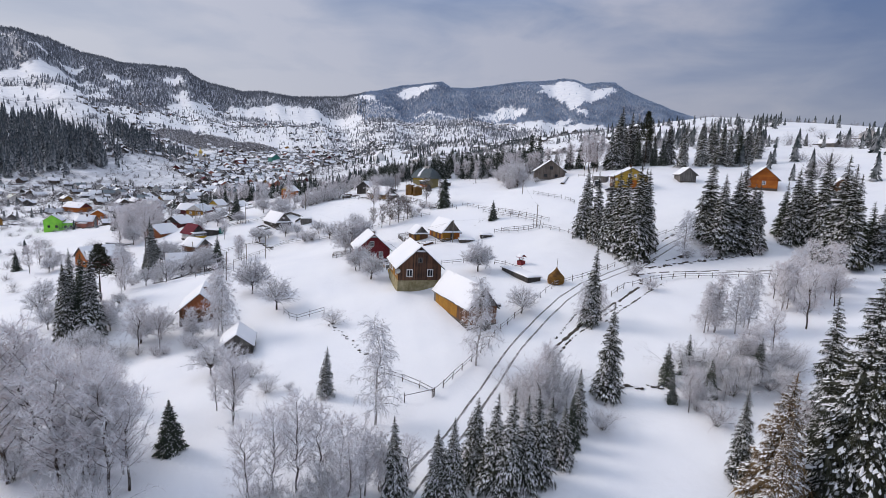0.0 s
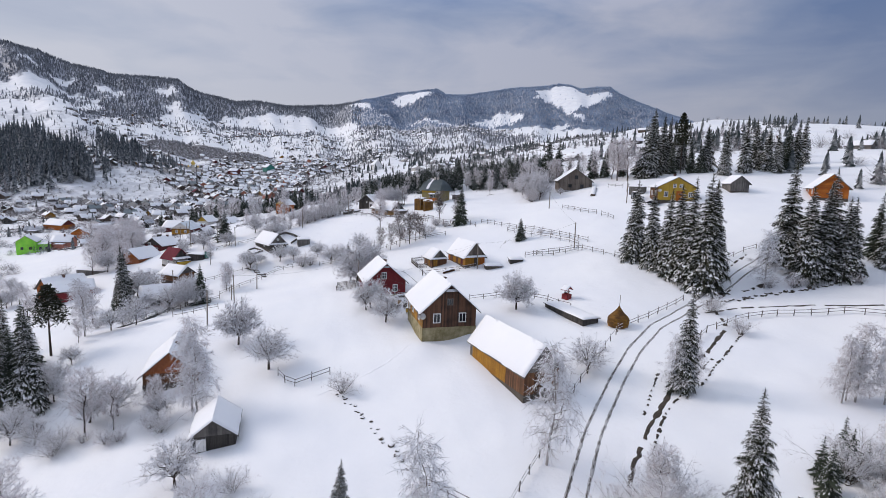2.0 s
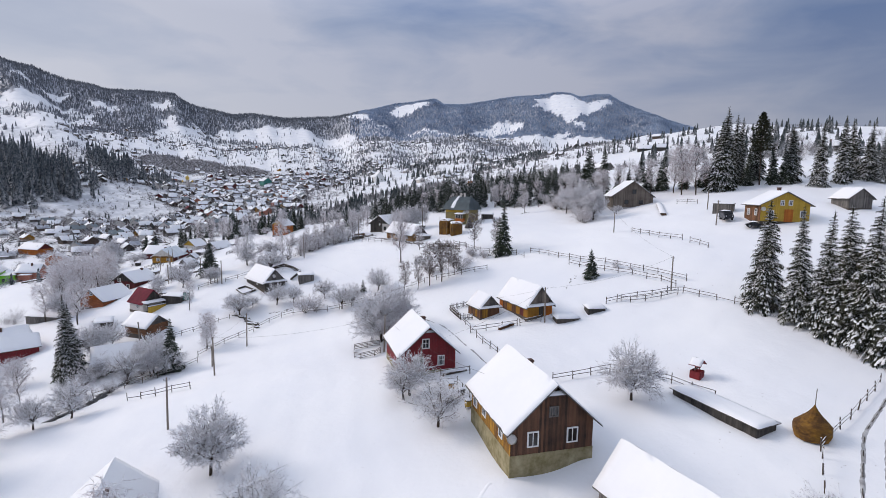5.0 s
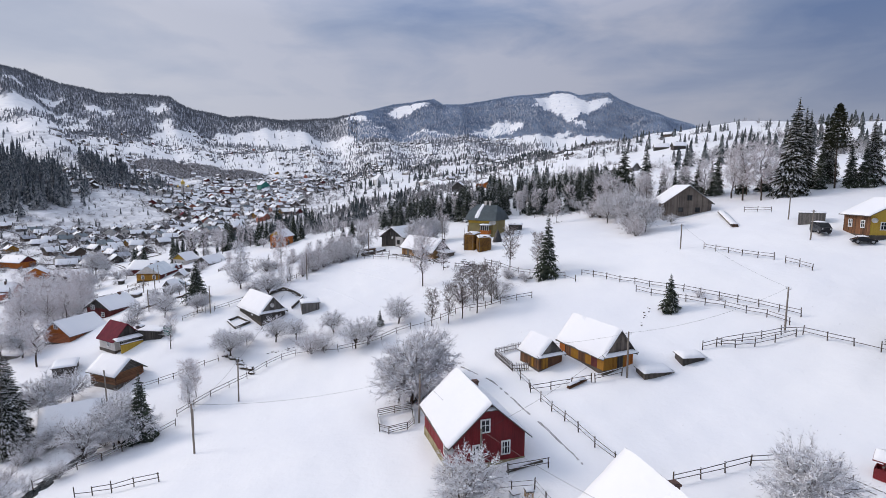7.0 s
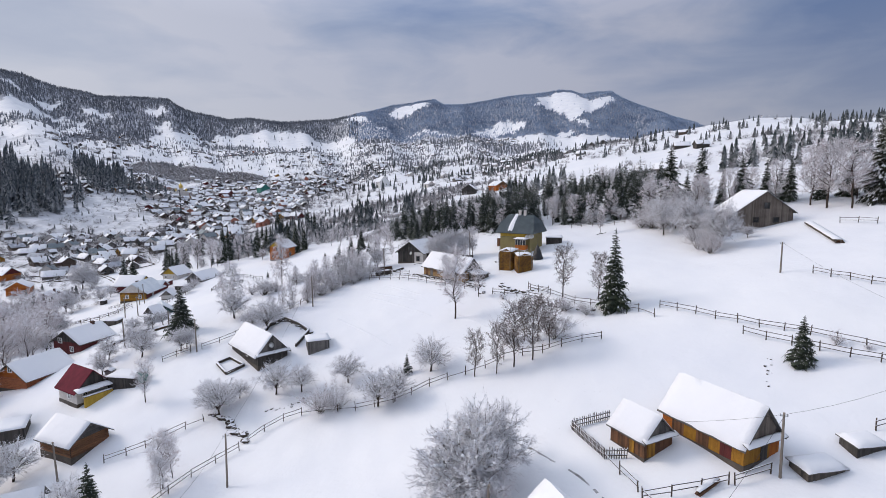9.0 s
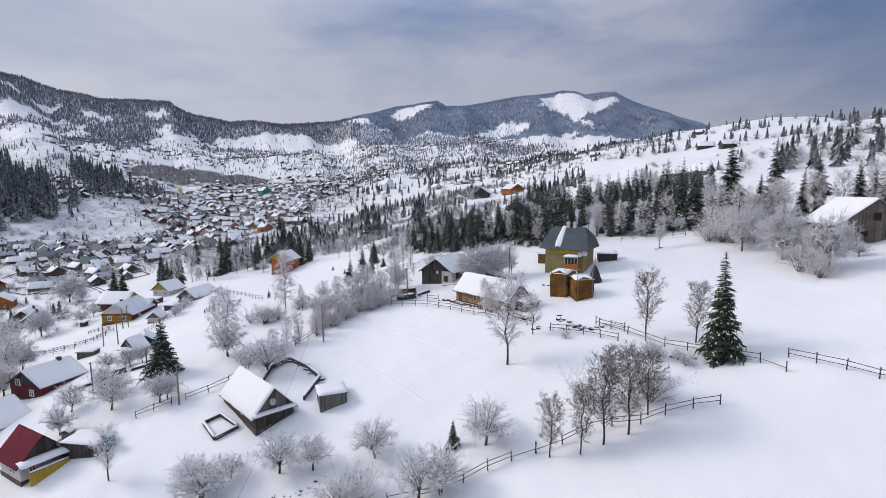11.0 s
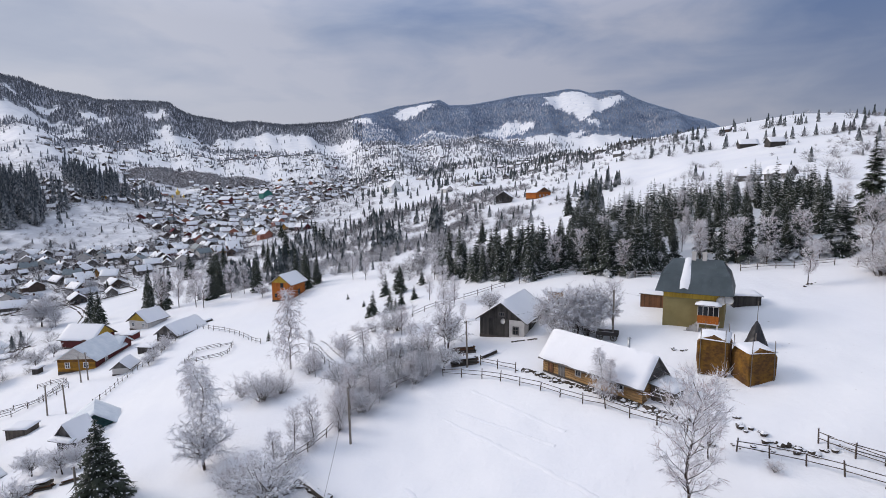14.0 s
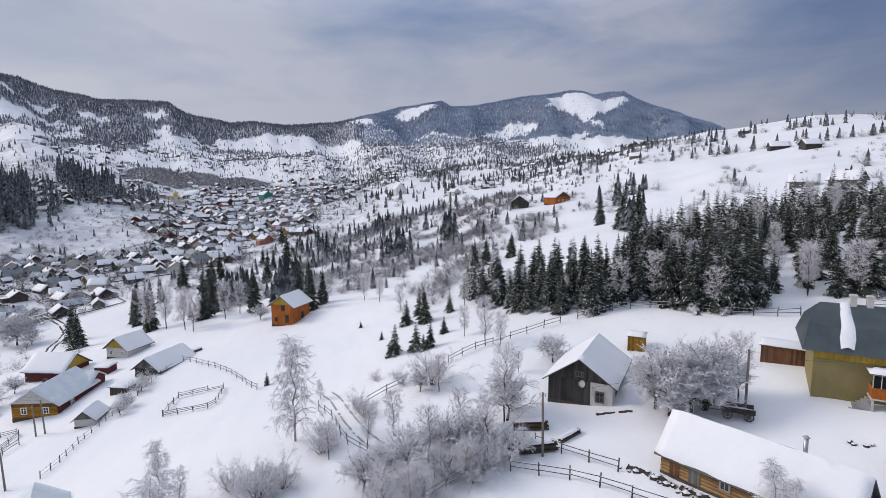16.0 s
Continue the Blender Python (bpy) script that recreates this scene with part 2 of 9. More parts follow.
def wood_material(name, dark, light, grain=(9, 9, 0.9), rough=0.85, tint=0.5, moss=None):
    """Boards with grain along one axis; every board a little different."""
    m, nt, b = shader(name, rough)
    g = nt.nodes.new("ShaderNodeNewGeometry")
    fine = noise_node(nt, 2.5, 6, 0.65, grain)
    blot = noise_node(nt, 0.7, 4)
    f = math_node(nt, "ADD", math_node(nt, "MULTIPLY", fine, 0.6), math_node(nt, "MULTIPLY", g.outputs["Random Per Island"], tint))
    f = math_node(nt, "ADD", f, math_node(nt, "MULTIPLY", math_node(nt, "SUBTRACT", blot, 0.5), 0.8))
    c = ramp_node(nt, f, [(0.22, dark), (0.85, light)])
    if moss:
        c = mix_node(nt, ramp_node(nt, noise_node(nt, 1.3, 5), [(0.52, (0, 0, 0)), (0.66, (1, 1, 1))]), c, moss)
    nt.links.new(c, b.inputs["Base Color"])
    bump_node(nt, b, fine, 0.012, 0.7)
    return m


def plain_material(name, a, bcol, scale=2.0, rough=0.8, metal=0.0, bump=0.01):
    m, nt, b = shader(name, rough, metal)
    n = noise_node(nt, scale, 6, 0.6)
    nt.links.new(ramp_node(nt, n, [(0.3, a), (0.7, bcol)]), b.inputs["Base Color"])
    if bump:
        bump_node(nt, b, n, bump, 0.5)
    return m


def foliage_material(name, dark, light, snow_lo, snow_hi, snowy=0.9, patch=1.6, cut=(0.44, 0.58), grain=9.0):
    """Needles or bark below, settled snow and rime where the surface faces up."""
    m, nt, b = shader(name, 0.8)
    oi = nt.nodes.new("ShaderNodeObjectInfo")
    n = noise_node(nt, grain, 3)
    base = ramp_node(nt, n, [(0.3, dark), (0.75, light)])
    gen = math_node(nt, "ADD", noise_node(nt, patch, 4), math_node(nt, "MULTIPLY", oi.outputs["Random"], 0.10))
    cover = ramp_node(nt, gen, [(cut[0], (0.06, 0.06, 0.06)), (cut[1], (1, 1, 1))])
    f = math_node(nt, "MULTIPLY", math_node(nt, "MULTIPLY", up_factor(nt, snow_lo, snow_hi), cover), snowy)
    nt.links.new(mix_node(nt, f, base, (0.82, 0.83, 0.86)), b.inputs["Base Color"])
    b.inputs["Specular IOR Level"].default_value = 0.2
    return m


GROUND = ground_material()
SNOW = snow_material("settled_snow")
NEEDLE = foliage_material("spruce_needles", (0.010, 0.018, 0.010), (0.036, 0.050, 0.022), 0.5, 0.95, 0.75, 15.0, (0.65, 0.73))
NEEDLE_WOOD = foliage_material("wood_spruce_needles", (0.006, 0.014, 0.009), (0.030, 0.046, 0.022), 0.35, 0.85, 0.95, 2.4, (0.58, 0.64))
NEEDLE_OLD = foliage_material("snow_laden_spruce_needles", (0.010, 0.015, 0.008), (0.042, 0.042, 0.019), 0.5, 0.95, 0.75, 13.0, (0.65, 0.73))
NEEDLE_BROWN = foliage_material("browning_spruce_needles", (0.075, 0.048, 0.020), (0.21, 0.135, 0.06), 0.5, 0.95, 0.7, 15.0, (0.62, 0.72))
# far and hillside needles carry distance haze as a paler, bluer base
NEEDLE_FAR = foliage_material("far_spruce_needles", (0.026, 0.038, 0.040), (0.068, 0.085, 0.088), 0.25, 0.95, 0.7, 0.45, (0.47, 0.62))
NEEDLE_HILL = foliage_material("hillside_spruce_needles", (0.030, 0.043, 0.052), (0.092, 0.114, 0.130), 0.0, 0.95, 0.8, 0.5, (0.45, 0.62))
# needles across the valley, greyed by haze mixed into their base tones
NEEDLE_SLOPE = foliage_material("hazed_cross_valley_needles", (0.075, 0.088, 0.112), (0.25, 0.27, 0.305), 0.1, 0.95, 0.6, 0.3, (0.44, 0.62), 0.02)
# frosted mountain needles; their pale blue is distance haze put into the colour
HAZED_FROST = foliage_material("hazed_frosty_needles", (0.13, 0.195, 0.31), (0.40, 0.50, 0.66), 0.1, 0.9, 0.6, 0.12, (0.40, 0.60), 0.016)
BARK = foliage_material("rough_bark", (0.035, 0.026, 0.02), (0.10, 0.075, 0.06), 0.15, 0.6, 0.9, 2.5)
RIME = foliage_material("rime_covered_twigs", (0.135, 0.103, 0.102), (0.47, 0.395, 0.405), -0.9, 0.2, 0.97, 14.0, (0.32, 0.46))
RIME_FAR = foliage_material("far_rimed_twigs", (0.11, 0.10, 0.105), (0.30, 0.28, 0.285), -0.6, 0.8, 0.7, 0.3)
BARE_TWIG = foliage_material("brown_bare_twigs", (0.055, 0.040, 0.034), (0.21, 0.165, 0.15), 0.2, 0.9, 0.8, 12.0, (0.50, 0.62))
RIME_TOWN = foliage_material("garden_twigs", (0.07, 0.06, 0.06), (0.22, 0.20, 0.20), -0.4, 0.9, 0.6, 0.3)
RIME_WARM = foliage_material("rosy_rimed_twigs", (0.26, 0.185, 0.18), (0.62, 0.52, 0.525), -0.9, 0.3, 0.96, 12.0, (0.34, 0.50))
BIRCH_BARK = foliage_material("birch_bark", (0.16, 0.14, 0.13), (0.50, 0.47, 0.45), -0.2, 0.7, 0.9, 2.0)
BROWN_BOARD = wood_material("tarred_brown_boards", (0.010, 0.007, 0.006), (0.15, 0.072, 0.040), (14, 14, 0.5), tint=0.6)
OCHRE_BOARD = wood_material("ochre_boards", (0.10, 0.038, 0.007), (0.46, 0.235, 0.022), tint=0.45)
OCHRE_WALL = wood_material("ochre_daubed_wall", (0.24, 0.105, 0.01), (0.50, 0.25, 0.02), (2.5, 2.5, 2.5), tint=0.2)
RED_BOARD = wood_material("crimson_painted_boards", (0.14, 0.008, 0.012), (0.27, 0.016, 0.022), tint=0.25, rough=0.7)
MAROON_BOARD = wood_material("maroon_boards", (0.07, 0.012, 0.012), (0.17, 0.03, 0.028), tint=0.3)
GREY_BOARD = wood_material("weathered_grey_boards", (0.055, 0.052, 0.05), (0.20, 0.185, 0.17))
DRIFT_BOARD = wood_material("silvered_brown_boards", (0.065, 0.052, 0.043), (0.21, 0.175, 0.145))
DARK_BOARD = wood_material("blackened_boards", (0.016, 0.015, 0.014), (0.085, 0.075, 0.066))
LOG_BROWN = wood_material("brown_logs", (0.05, 0.024, 0.012), (0.22, 0.10, 0.045), (0.9, 0.9, 9))
TOWN_WOOD = wood_material("smoked_village_boards", (0.030, 0.022, 0.018), (0.12, 0.085, 0.065))
LOG_WARM = wood_material("honey_logs", (0.13, 0.065, 0.025), (0.42, 0.26, 0.11), (0.9, 0.9, 9))
LOG_GREY = wood_material("grey_logs", (0.035, 0.030, 0.026), (0.15, 0.125, 0.10), (0.9, 0.9, 9))
YELLOW_BOARD = wood_material("yellow_painted_boards", (0.38, 0.24, 0.03), (0.62, 0.42, 0.06), tint=0.25)
ORANGE_BOARD = wood_material("orange_varnished_boards", (0.30, 0.075, 0.01), (0.58, 0.19, 0.02), (0.9, 0.9, 9), tint=0.3)
STONE = plain_material("mossy_foundation_plaster", (0.13, 0.105, 0.03), (0.40, 0.35, 0.22), 0.9, 0.9, 0, 0.03)
OLIVE = plain_material("olive_plaster", (0.22, 0.175, 0.07), (0.30, 0.25, 0.11), 0.5, 0.9, 0, 0.005)
WHITE = plain_material("white_paint", (0.72, 0.72, 0.72), (0.82, 0.82, 0.81), 3, 0.5)
PLASTER = plain_material("pale_plaster", (0.52, 0.49, 0.46), (0.66, 0.63, 0.60), 1.2, 0.9)
BRICK = plain_material("red_brickwork", (0.26, 0.08, 0.035), (0.42, 0.15, 0.06), 3.0, 0.9, 0, 0.02)
CHIMNEY = plain_material("sooty_brick", (0.05, 0.03, 0.025), (0.16, 0.09, 0.07), 4, 0.9, 0, 0.02)
SLATE = plain_material("blue_grey_roof_sheet", (0.12, 0.155, 0.175), (0.18, 0.22, 0.24), 0.6, 0.45, 0.2, 0.004)
WINE = plain_material("wine_red_roof_sheet", (0.09, 0.006, 0.018), (0.16, 0.012, 0.032), 0.7, 0.7, 0.0, 0.004)
WINE.node_tree.nodes["Principled BSDF"].inputs["Specular IOR Level"].default_value = 0.1
PALE_SHEET = plain_material("pale_asbestos_sheet", (0.58, 0.64, 0.70), (0.74, 0.78, 0.82), 0.8, 0.8, 0, 0.006)
THIN_SNOW = plain_material("thin_snow_on_sheet", (0.22, 0.24, 0.28), (0.62, 0.64, 0.69), 0.5, 0.7, 0, 0.01)
HAY = wood_material("packed_hay", (0.075, 0.031, 0.004), (0.42, 0.21, 0.013), (1.1, 1.1, 1.8), tint=0.1)
TARP = plain_material("black_tarpaulin", (0.012, 0.012, 0.014), (0.03, 0.03, 0.035), 2, 0.5)
EARTH = plain_material("wet_dark_earth", (0.018, 0.014, 0.011), (0.085, 0.066, 0.05), 1.2, 0.85, 0, 0.05)
SLUSH = plain_material("rutted_slush", (0.16, 0.155, 0.15), (0.55, 0.55, 0.57), 1.6, 0.7, 0, 0.05)
WATER = plain_material("dark_stream_water", (0.008, 0.012, 0.012), (0.02, 0.025, 0.024), 1, 0.15)
GREEN = plain_material("lime_green_paint", (0.16, 0.55, 0.02), (0.24, 0.72, 0.03), 1, 0.7)
TEAL = plain_material("teal_paint", (0.02, 0.16, 0.13), (0.04, 0.22, 0.18), 2, 0.6)
TEAL_DARK = plain_material("faded_dark_teal_paint", (0.010, 0.045, 0.045), (0.025, 0.085, 0.085), 2, 0.8)
LIME = plain_material("lime_green_plaster", (0.20, 0.62, 0.05), (0.34, 0.74, 0.08), 0.6, 0.8)
PINK = plain_material("pink_brick", (0.34, 0.13, 0.09), (0.46, 0.2, 0.14), 1, 0.9)
CONCRETE = plain_material("grey_concrete", (0.24, 0.23, 0.22), (0.42, 0.41, 0.40), 2, 0.9)
POLE_WOOD = wood_material("silvered_pole_wood", (0.10, 0.085, 0.07), (0.30, 0.26, 0.22))
FENCE_WOOD = foliage_material("damp_fence_wood", (0.030, 0.024, 0.02), (0.14, 0.11, 0.09), 0.45, 0.9, 0.95, 2.2, (0.42, 0.56))
CAR_PAINT = plain_material("dark_car_paint", (0.015, 0.017, 0.02), (0.03, 0.032, 0.036), 2, 0.25, 0.3, 0)
RUBBER = plain_material("tyre_rubber", (0.012, 0.012, 0.012), (0.03, 0.03, 0.03), 3, 0.85)
GILT = plain_material("gilded_sheet", (0.60, 0.42, 0.10), (0.75, 0.55, 0.16), 1, 0.35, 0.6, 0)
METAL = plain_material("galvanised_metal", (0.35, 0.36, 0.37), (0.5, 0.51, 0.52), 3, 0.4, 0.8, 0)


def glass_material():
    m, nt, b = shader("window_glass", 0.06)
    b.inputs["Base Color"].default_value = (0.02, 0.024, 0.028, 1)
    b.inputs["Specular IOR Level"].default_value = 0.6
    return m


GLASS = glass_material()

# ---- mesh helpers ----
def mesh_of(name, verts, faces, mats, index=None, smooth=False):
    me = bpy.data.meshes.new(name)
    me.from_pydata([tuple(v) for v in verts], [], [tuple(f) for f in faces])
    for m in mats:
        me.materials.append(m)
    if index is not None:
        me.polygons.foreach_set("material_index", np.asarray(index, np.int32))
    if smooth:
        me.polygons.foreach_set("use_smooth", np.ones(len(me.polygons), bool))
    me.update()
    return me


def empty(name, m, label, category, group="", kind=""):
    ob = new(name)
    ob.empty_display_size = 0.2
    ob.matrix_world = m
    return tagged(ob, label, category, group, kind)


def under(name, me, parent, m=None, label="", kind=""):
    """Links mesh data as a part under a thing or a part."""
    ob = new(name, me)
    ob.parent = parent
    if m is not None:
        ob.matrix_local = m
    return tagged(ob, label, kind=kind)


def part(name, bm, material, parent, label="", m=None, smooth=False):
    """Links a bmesh as one mesh object under a thing or under a part."""
    me = bpy.data.meshes.new(name)
    bm.to_mesh(me)
    bm.free()
    for k in material if isinstance(material, (list, tuple)) else [material]:
        me.materials.append(k)
    if smooth:
        me.polygons.foreach_set("use_smooth", np.ones(len(me.polygons), bool))
    return under(name, me, parent, m, label)


def box(bm, x0, x1, y0, y1, z0, z1, mi=0):
    v = [bm.verts.new(p) for p in ((x0, y0, z0), (x1, y0, z0), (x1, y1, z0), (x0, y1, z0), (x0, y0, z1), (x1, y0, z1), (x1, y1, z1), (x0, y1, z1))]
    for q in ((3, 2, 1, 0), (4, 5, 6, 7), (0, 1, 5, 4), (1, 2, 6, 5), (2, 3, 7, 6), (3, 0, 4, 7)):
        bm.faces.new([v[i] for i in q]).material_index = mi
    return v


def tube(bm, p, q, r0, r1, n=6, mi=0, cap=True):
    p, q = Vector(p), Vector(q)
    d = (q - p).normalized()
    a = d.orthogonal().normalized()
    b = d.cross(a)
    rings = [[bm.verts.new(c + r * (a * math.cos(2 * math.pi * k / n) + b * math.sin(2 * math.pi * k / n))) for k in range(n)] for c, r in ((p, r0), (q, r1))]
    for k in range(n):
        bm.faces.new((rings[0][k], rings[0][(k + 1) % n], rings[1][(k + 1) % n], rings[1][k])).material_index = mi
    if cap:
        bm.faces.new(rings[1]).material_index = mi
        bm.faces.new(rings[0][::-1]).material_index = mi


def polar(b, r):
    return CENTRE[0] + r * math.sin(radians(b)), CENTRE[1] + r * math.cos(radians(b))


# ---- ground ----
# what covers the distant slopes: outlines by bearing and reach, each wooded (towards 1) or open snow (towards 0)
COVER = [
    (0.95, [(-40, 1780), (-27, 1810), (-24.4, 1920), (-22.1, 1900), (-18.3, 1900), (-13.2, 1890), (-8, 1880), (-7.7, 1690), (-10.3, 1610), (-11.2, 1680), (-12.5, 1540), (-13.4, 1650), (-15.4, 1640), (-18.2, 1660), (-20.6, 1590), (-22.6, 1650), (-26.4, 1510), (-40, 1500)]),
    (1.0, [(-40, 1780), (-24.4, 1840), (-13, 1860), (-8, 1880), (-8, 2300), (-40, 2300)]),
    (0.9, [(-20.3, 1570), (-18, 1660), (-14.7, 1670), (-14, 1580), (-14.9, 1500), (-16.9, 1210), (-18.6, 1140), (-18.6, 1330), (-20.7, 1170), (-23.3, 990), (-21.7, 1300), (-20.2, 1430)]),
    (0.6, [(-40, 1440), (-27.6, 1430), (-22.7, 1590), (-20.3, 1590), (-21.1, 1530), (-25.5, 1130), (-27.9, 1230), (-40, 1230)]),
    (0.5, [(-40, 1070), (-28.3, 1070), (-23.4, 1010), (-24.4, 930), (-28.6, 950), (-40, 950)]),
    (0.85, [(-8.1, 1880), (-2.2, 1900), (3.5, 1900), (6, 1710), (8.6, 1600), (10.6, 1560), (10.4, 1420), (6.9, 1430), (3.5, 1670), (0.6, 1700), (-2.3, 1720), (-5.8, 1700), (-7.7, 1670)]),
    (1.0, [(-8.5, 1850), (5, 1850), (5, 2300), (-8.5, 2300)]),
    (0.7, [(4.3, 1700), (6.9, 1620), (10.4, 1600), (15.8, 1480), (21.6, 1440), (26.1, 1190), (26.8, 1030), (24.2, 980), (20.3, 890), (17, 990), (16, 1090), (12.6, 1390), (11.3, 1350), (7.7, 1170)]),
    (0.75, [(1.8, 950), (4.2, 1040), (6.2, 880), (5.5, 780), (2.8, 800)]),
    (0.6, [(-10.7, 1560), (-7.8, 1530), (-4.4, 1480), (-4.4, 1420), (-7.9, 1430), (-10.8, 1480)]),
    (1.0, [(5, 1900), (8, 1640), (15, 1530), (19, 1440), (26, 1440), (36, 1440), (52, 1500), (52, 2400), (5, 2400)]),
    (0.32, [(3, 780), (8, 640), (14, 640), (21, 860), (17, 1100), (9, 1250), (2, 1120)]),
    (0.0, [(10, 980), (14, 900), (16, 960), (12, 1080)]),
    (0.0, [(-25.6, 1770), (-24.4, 1760), (-24.6, 1710), (-25.7, 1710)]),
    (0.0, [(-24, 1740), (-21.9, 1790), (-21.9, 1750), (-23.6, 1670)]),
    (0.0, [(-34, 1500), (-27.4, 1530), (-23.8, 1590), (-22.5, 1640), (-25, 1400), (-27.6, 1430), (-34, 1420)]),
    (0.0, [(-20.4, 1735), (-18.1, 1710), (-18.2, 1655), (-20.2, 1660)]),
    (0.0, [(-15.1, 1800), (-13.2, 1820), (-13.4, 1740), (-15, 1730)]),
    (0.0, [(9.6, 1890), (10.8, 1960), (13.8, 1930), (14.2, 1820), (10.3, 1810)]),
    (0.0, [(26.1, 1750), (26.4, 1880), (28.5, 1960), (30.3, 1960), (31.5, 1850), (34.1, 1920), (34.5, 1870), (32.7, 1740), (31.2, 1670), (30, 1600), (29.4, 1680), (28.1, 1760)]),
    (0.2, [(18.7, 1480), (21.5, 1660), (23.3, 1670), (25.2, 1580), (24.6, 1530), (22.4, 1490), (21.5, 1450)]),
    (0.05, [(26.7, 1300), (27.6, 1430), (30, 1540), (30.6, 1490), (29, 1390)]),
    (0.1, [(30.3, 1650), (31.3, 1610), (32.3, 1570), (32, 1530), (30.8, 1590)]),
    (0.0, [(14, 1170), (18, 1130), (22, 1010), (21, 960), (16, 1060)]),
]
SCRUB = [(-17.8, 960), (-16.2, 1010), (-13.5, 1080), (-12.9, 1040), (-9.8, 1010), (-6.7, 990), (-4.4, 920), (-4.9, 890), (-10, 910), (-14.4, 910), (-17.7, 900)]


def within(b, r, outline):
    """Which of the places lie inside an outline of bearings and reaches."""
    hit = np.zeros(np.shape(b), bool)
    for (b0, r0), (b1, r1) in zip(outline, outline[1:] + outline[:1]):
        if r0 != r1:
            hit ^= ((r0 > r) != (r1 > r)) & (b < (b1 - b0) * (r - r0) / (r1 - r0) + b0)
    return hit


def cover(b, r):
    """How densely wooded the distant land is, 0 to 1, with ragged edges."""
    wb = b + 0.22 * np.sin(r / 17.0 + b * 3.1) + 0.16 * np.sin(r / 7.3 - b * 7.0)
    wr = r + 11.0 * np.sin(b * 5.3 + 1.0) + 8.0 * np.sin(b * 13.7 + r / 60.0)
    c = np.zeros(np.shape(b))
    for value, outline in COVER:
        c = np.where(within(wb, wr, outline), value, c)
    return c


def ground_sheet():
    ang = np.radians(np.concatenate([np.arange(-60, 100, 0.3), np.arange(100, 300, 0.6)]))
    rad = np.concatenate([np.arange(0.4, 130, 1.0), np.geomspace(131, 1100, 130)[:-1], np.arange(1100, 2150, 11.0), np.geomspace(2150, 4700, 30)])
    A, R = np.meshgrid(ang, rad, indexing="ij")
    x, y = CENTRE[0] + R * np.sin(A), CENTRE[1] + R * np.cos(A)
    z = ground(x, y)
    n, m = A.shape
    idx = np.arange(n * m).reshape(n, m)
    a, b = idx, np.roll(idx, -1, 0)
    f = np.stack([a[:, :-1], a[:, 1:], b[:, 1:], b[:, :-1]], -1).reshape(-1, 4)
    hub = n * m
    verts = np.concatenate([np.stack([x, y, z], -1).reshape(-1, 3), [[CENTRE[0], CENTRE[1], gz(*CENTRE)]]])
    faces = f.tolist() + [(hub, int(idx[i, 0]), int(idx[(i + 1) % n, 0])) for i in range(n)]
    me = mesh_of("ground", verts.tolist(), faces, [GROUND], None, True)
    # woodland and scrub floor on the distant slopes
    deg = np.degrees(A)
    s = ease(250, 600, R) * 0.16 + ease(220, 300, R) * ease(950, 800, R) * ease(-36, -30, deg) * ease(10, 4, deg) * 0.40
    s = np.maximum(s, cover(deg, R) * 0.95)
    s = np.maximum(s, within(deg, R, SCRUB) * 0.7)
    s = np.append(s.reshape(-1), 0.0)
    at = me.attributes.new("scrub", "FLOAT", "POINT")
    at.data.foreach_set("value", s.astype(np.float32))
    return tagged(new("ground", me), "open snow-covered slope falling to a wide valley", "ground", kind="structure")


ground_sheet()


def ribbon(name, pts, width, material, label, category, lift=0.03, ragged=0.35, step=0.5, seed=1, shift=0.0, kind="structure", gap=0.0):
    """A strip laid along a line on the ground, with an uneven edge and now and then a gap."""
    rng = np.random.default_rng(seed)
    P = np.array(pts, float)
    seg = np.hypot(*np.diff(P, axis=0).T)
    s = np.concatenate([[0], np.cumsum(seg)])
    t = np.arange(0, s[-1], step)
    # rounded corners
    X, Y = np.interp(t, s, P[:, 0]), np.interp(t, s, P[:, 1])
    k = max(3, int(3.0 / step) | 1)
    pad = lambda a: np.convolve(np.pad(a, k // 2, mode="edge"), np.ones(k) / k, "valid")
    X, Y = pad(X), pad(Y)
    dx, dy = np.gradient(X), np.gradient(Y)
    L = np.hypot(dx, dy) + 1e-9
    nx, ny = -dy / L, dx / L
    X, Y = X + nx * shift, Y + ny * shift
    wl, wr = (width / 2 * (1 + ragged * rng.uniform(-1, 1, len(t))) for _ in range(2))
    side = [-1.0, -0.45, 0.45, 1.0]
    verts, faces = [], []
    for i in range(len(t)):
        for q in side:
            w = wl[i] if q < 0 else wr[i]
            px, py = X[i] + nx[i] * w * q, Y[i] + ny[i] * w * q
            verts.append((px, py, gz(px, py) + (lift if abs(q) < 1 else -0.03)))
    for i in range(len(t) - 1):
        if gap and rng.random() < gap:
            continue
        for j in range(3):
            a = i * 4 + j
            faces.append((a, a + 1, a + 5, a + 4))
    me = mesh_of(name, verts, faces, [material], None, True)
    return tagged(new(name, me), label, category, kind=kind)


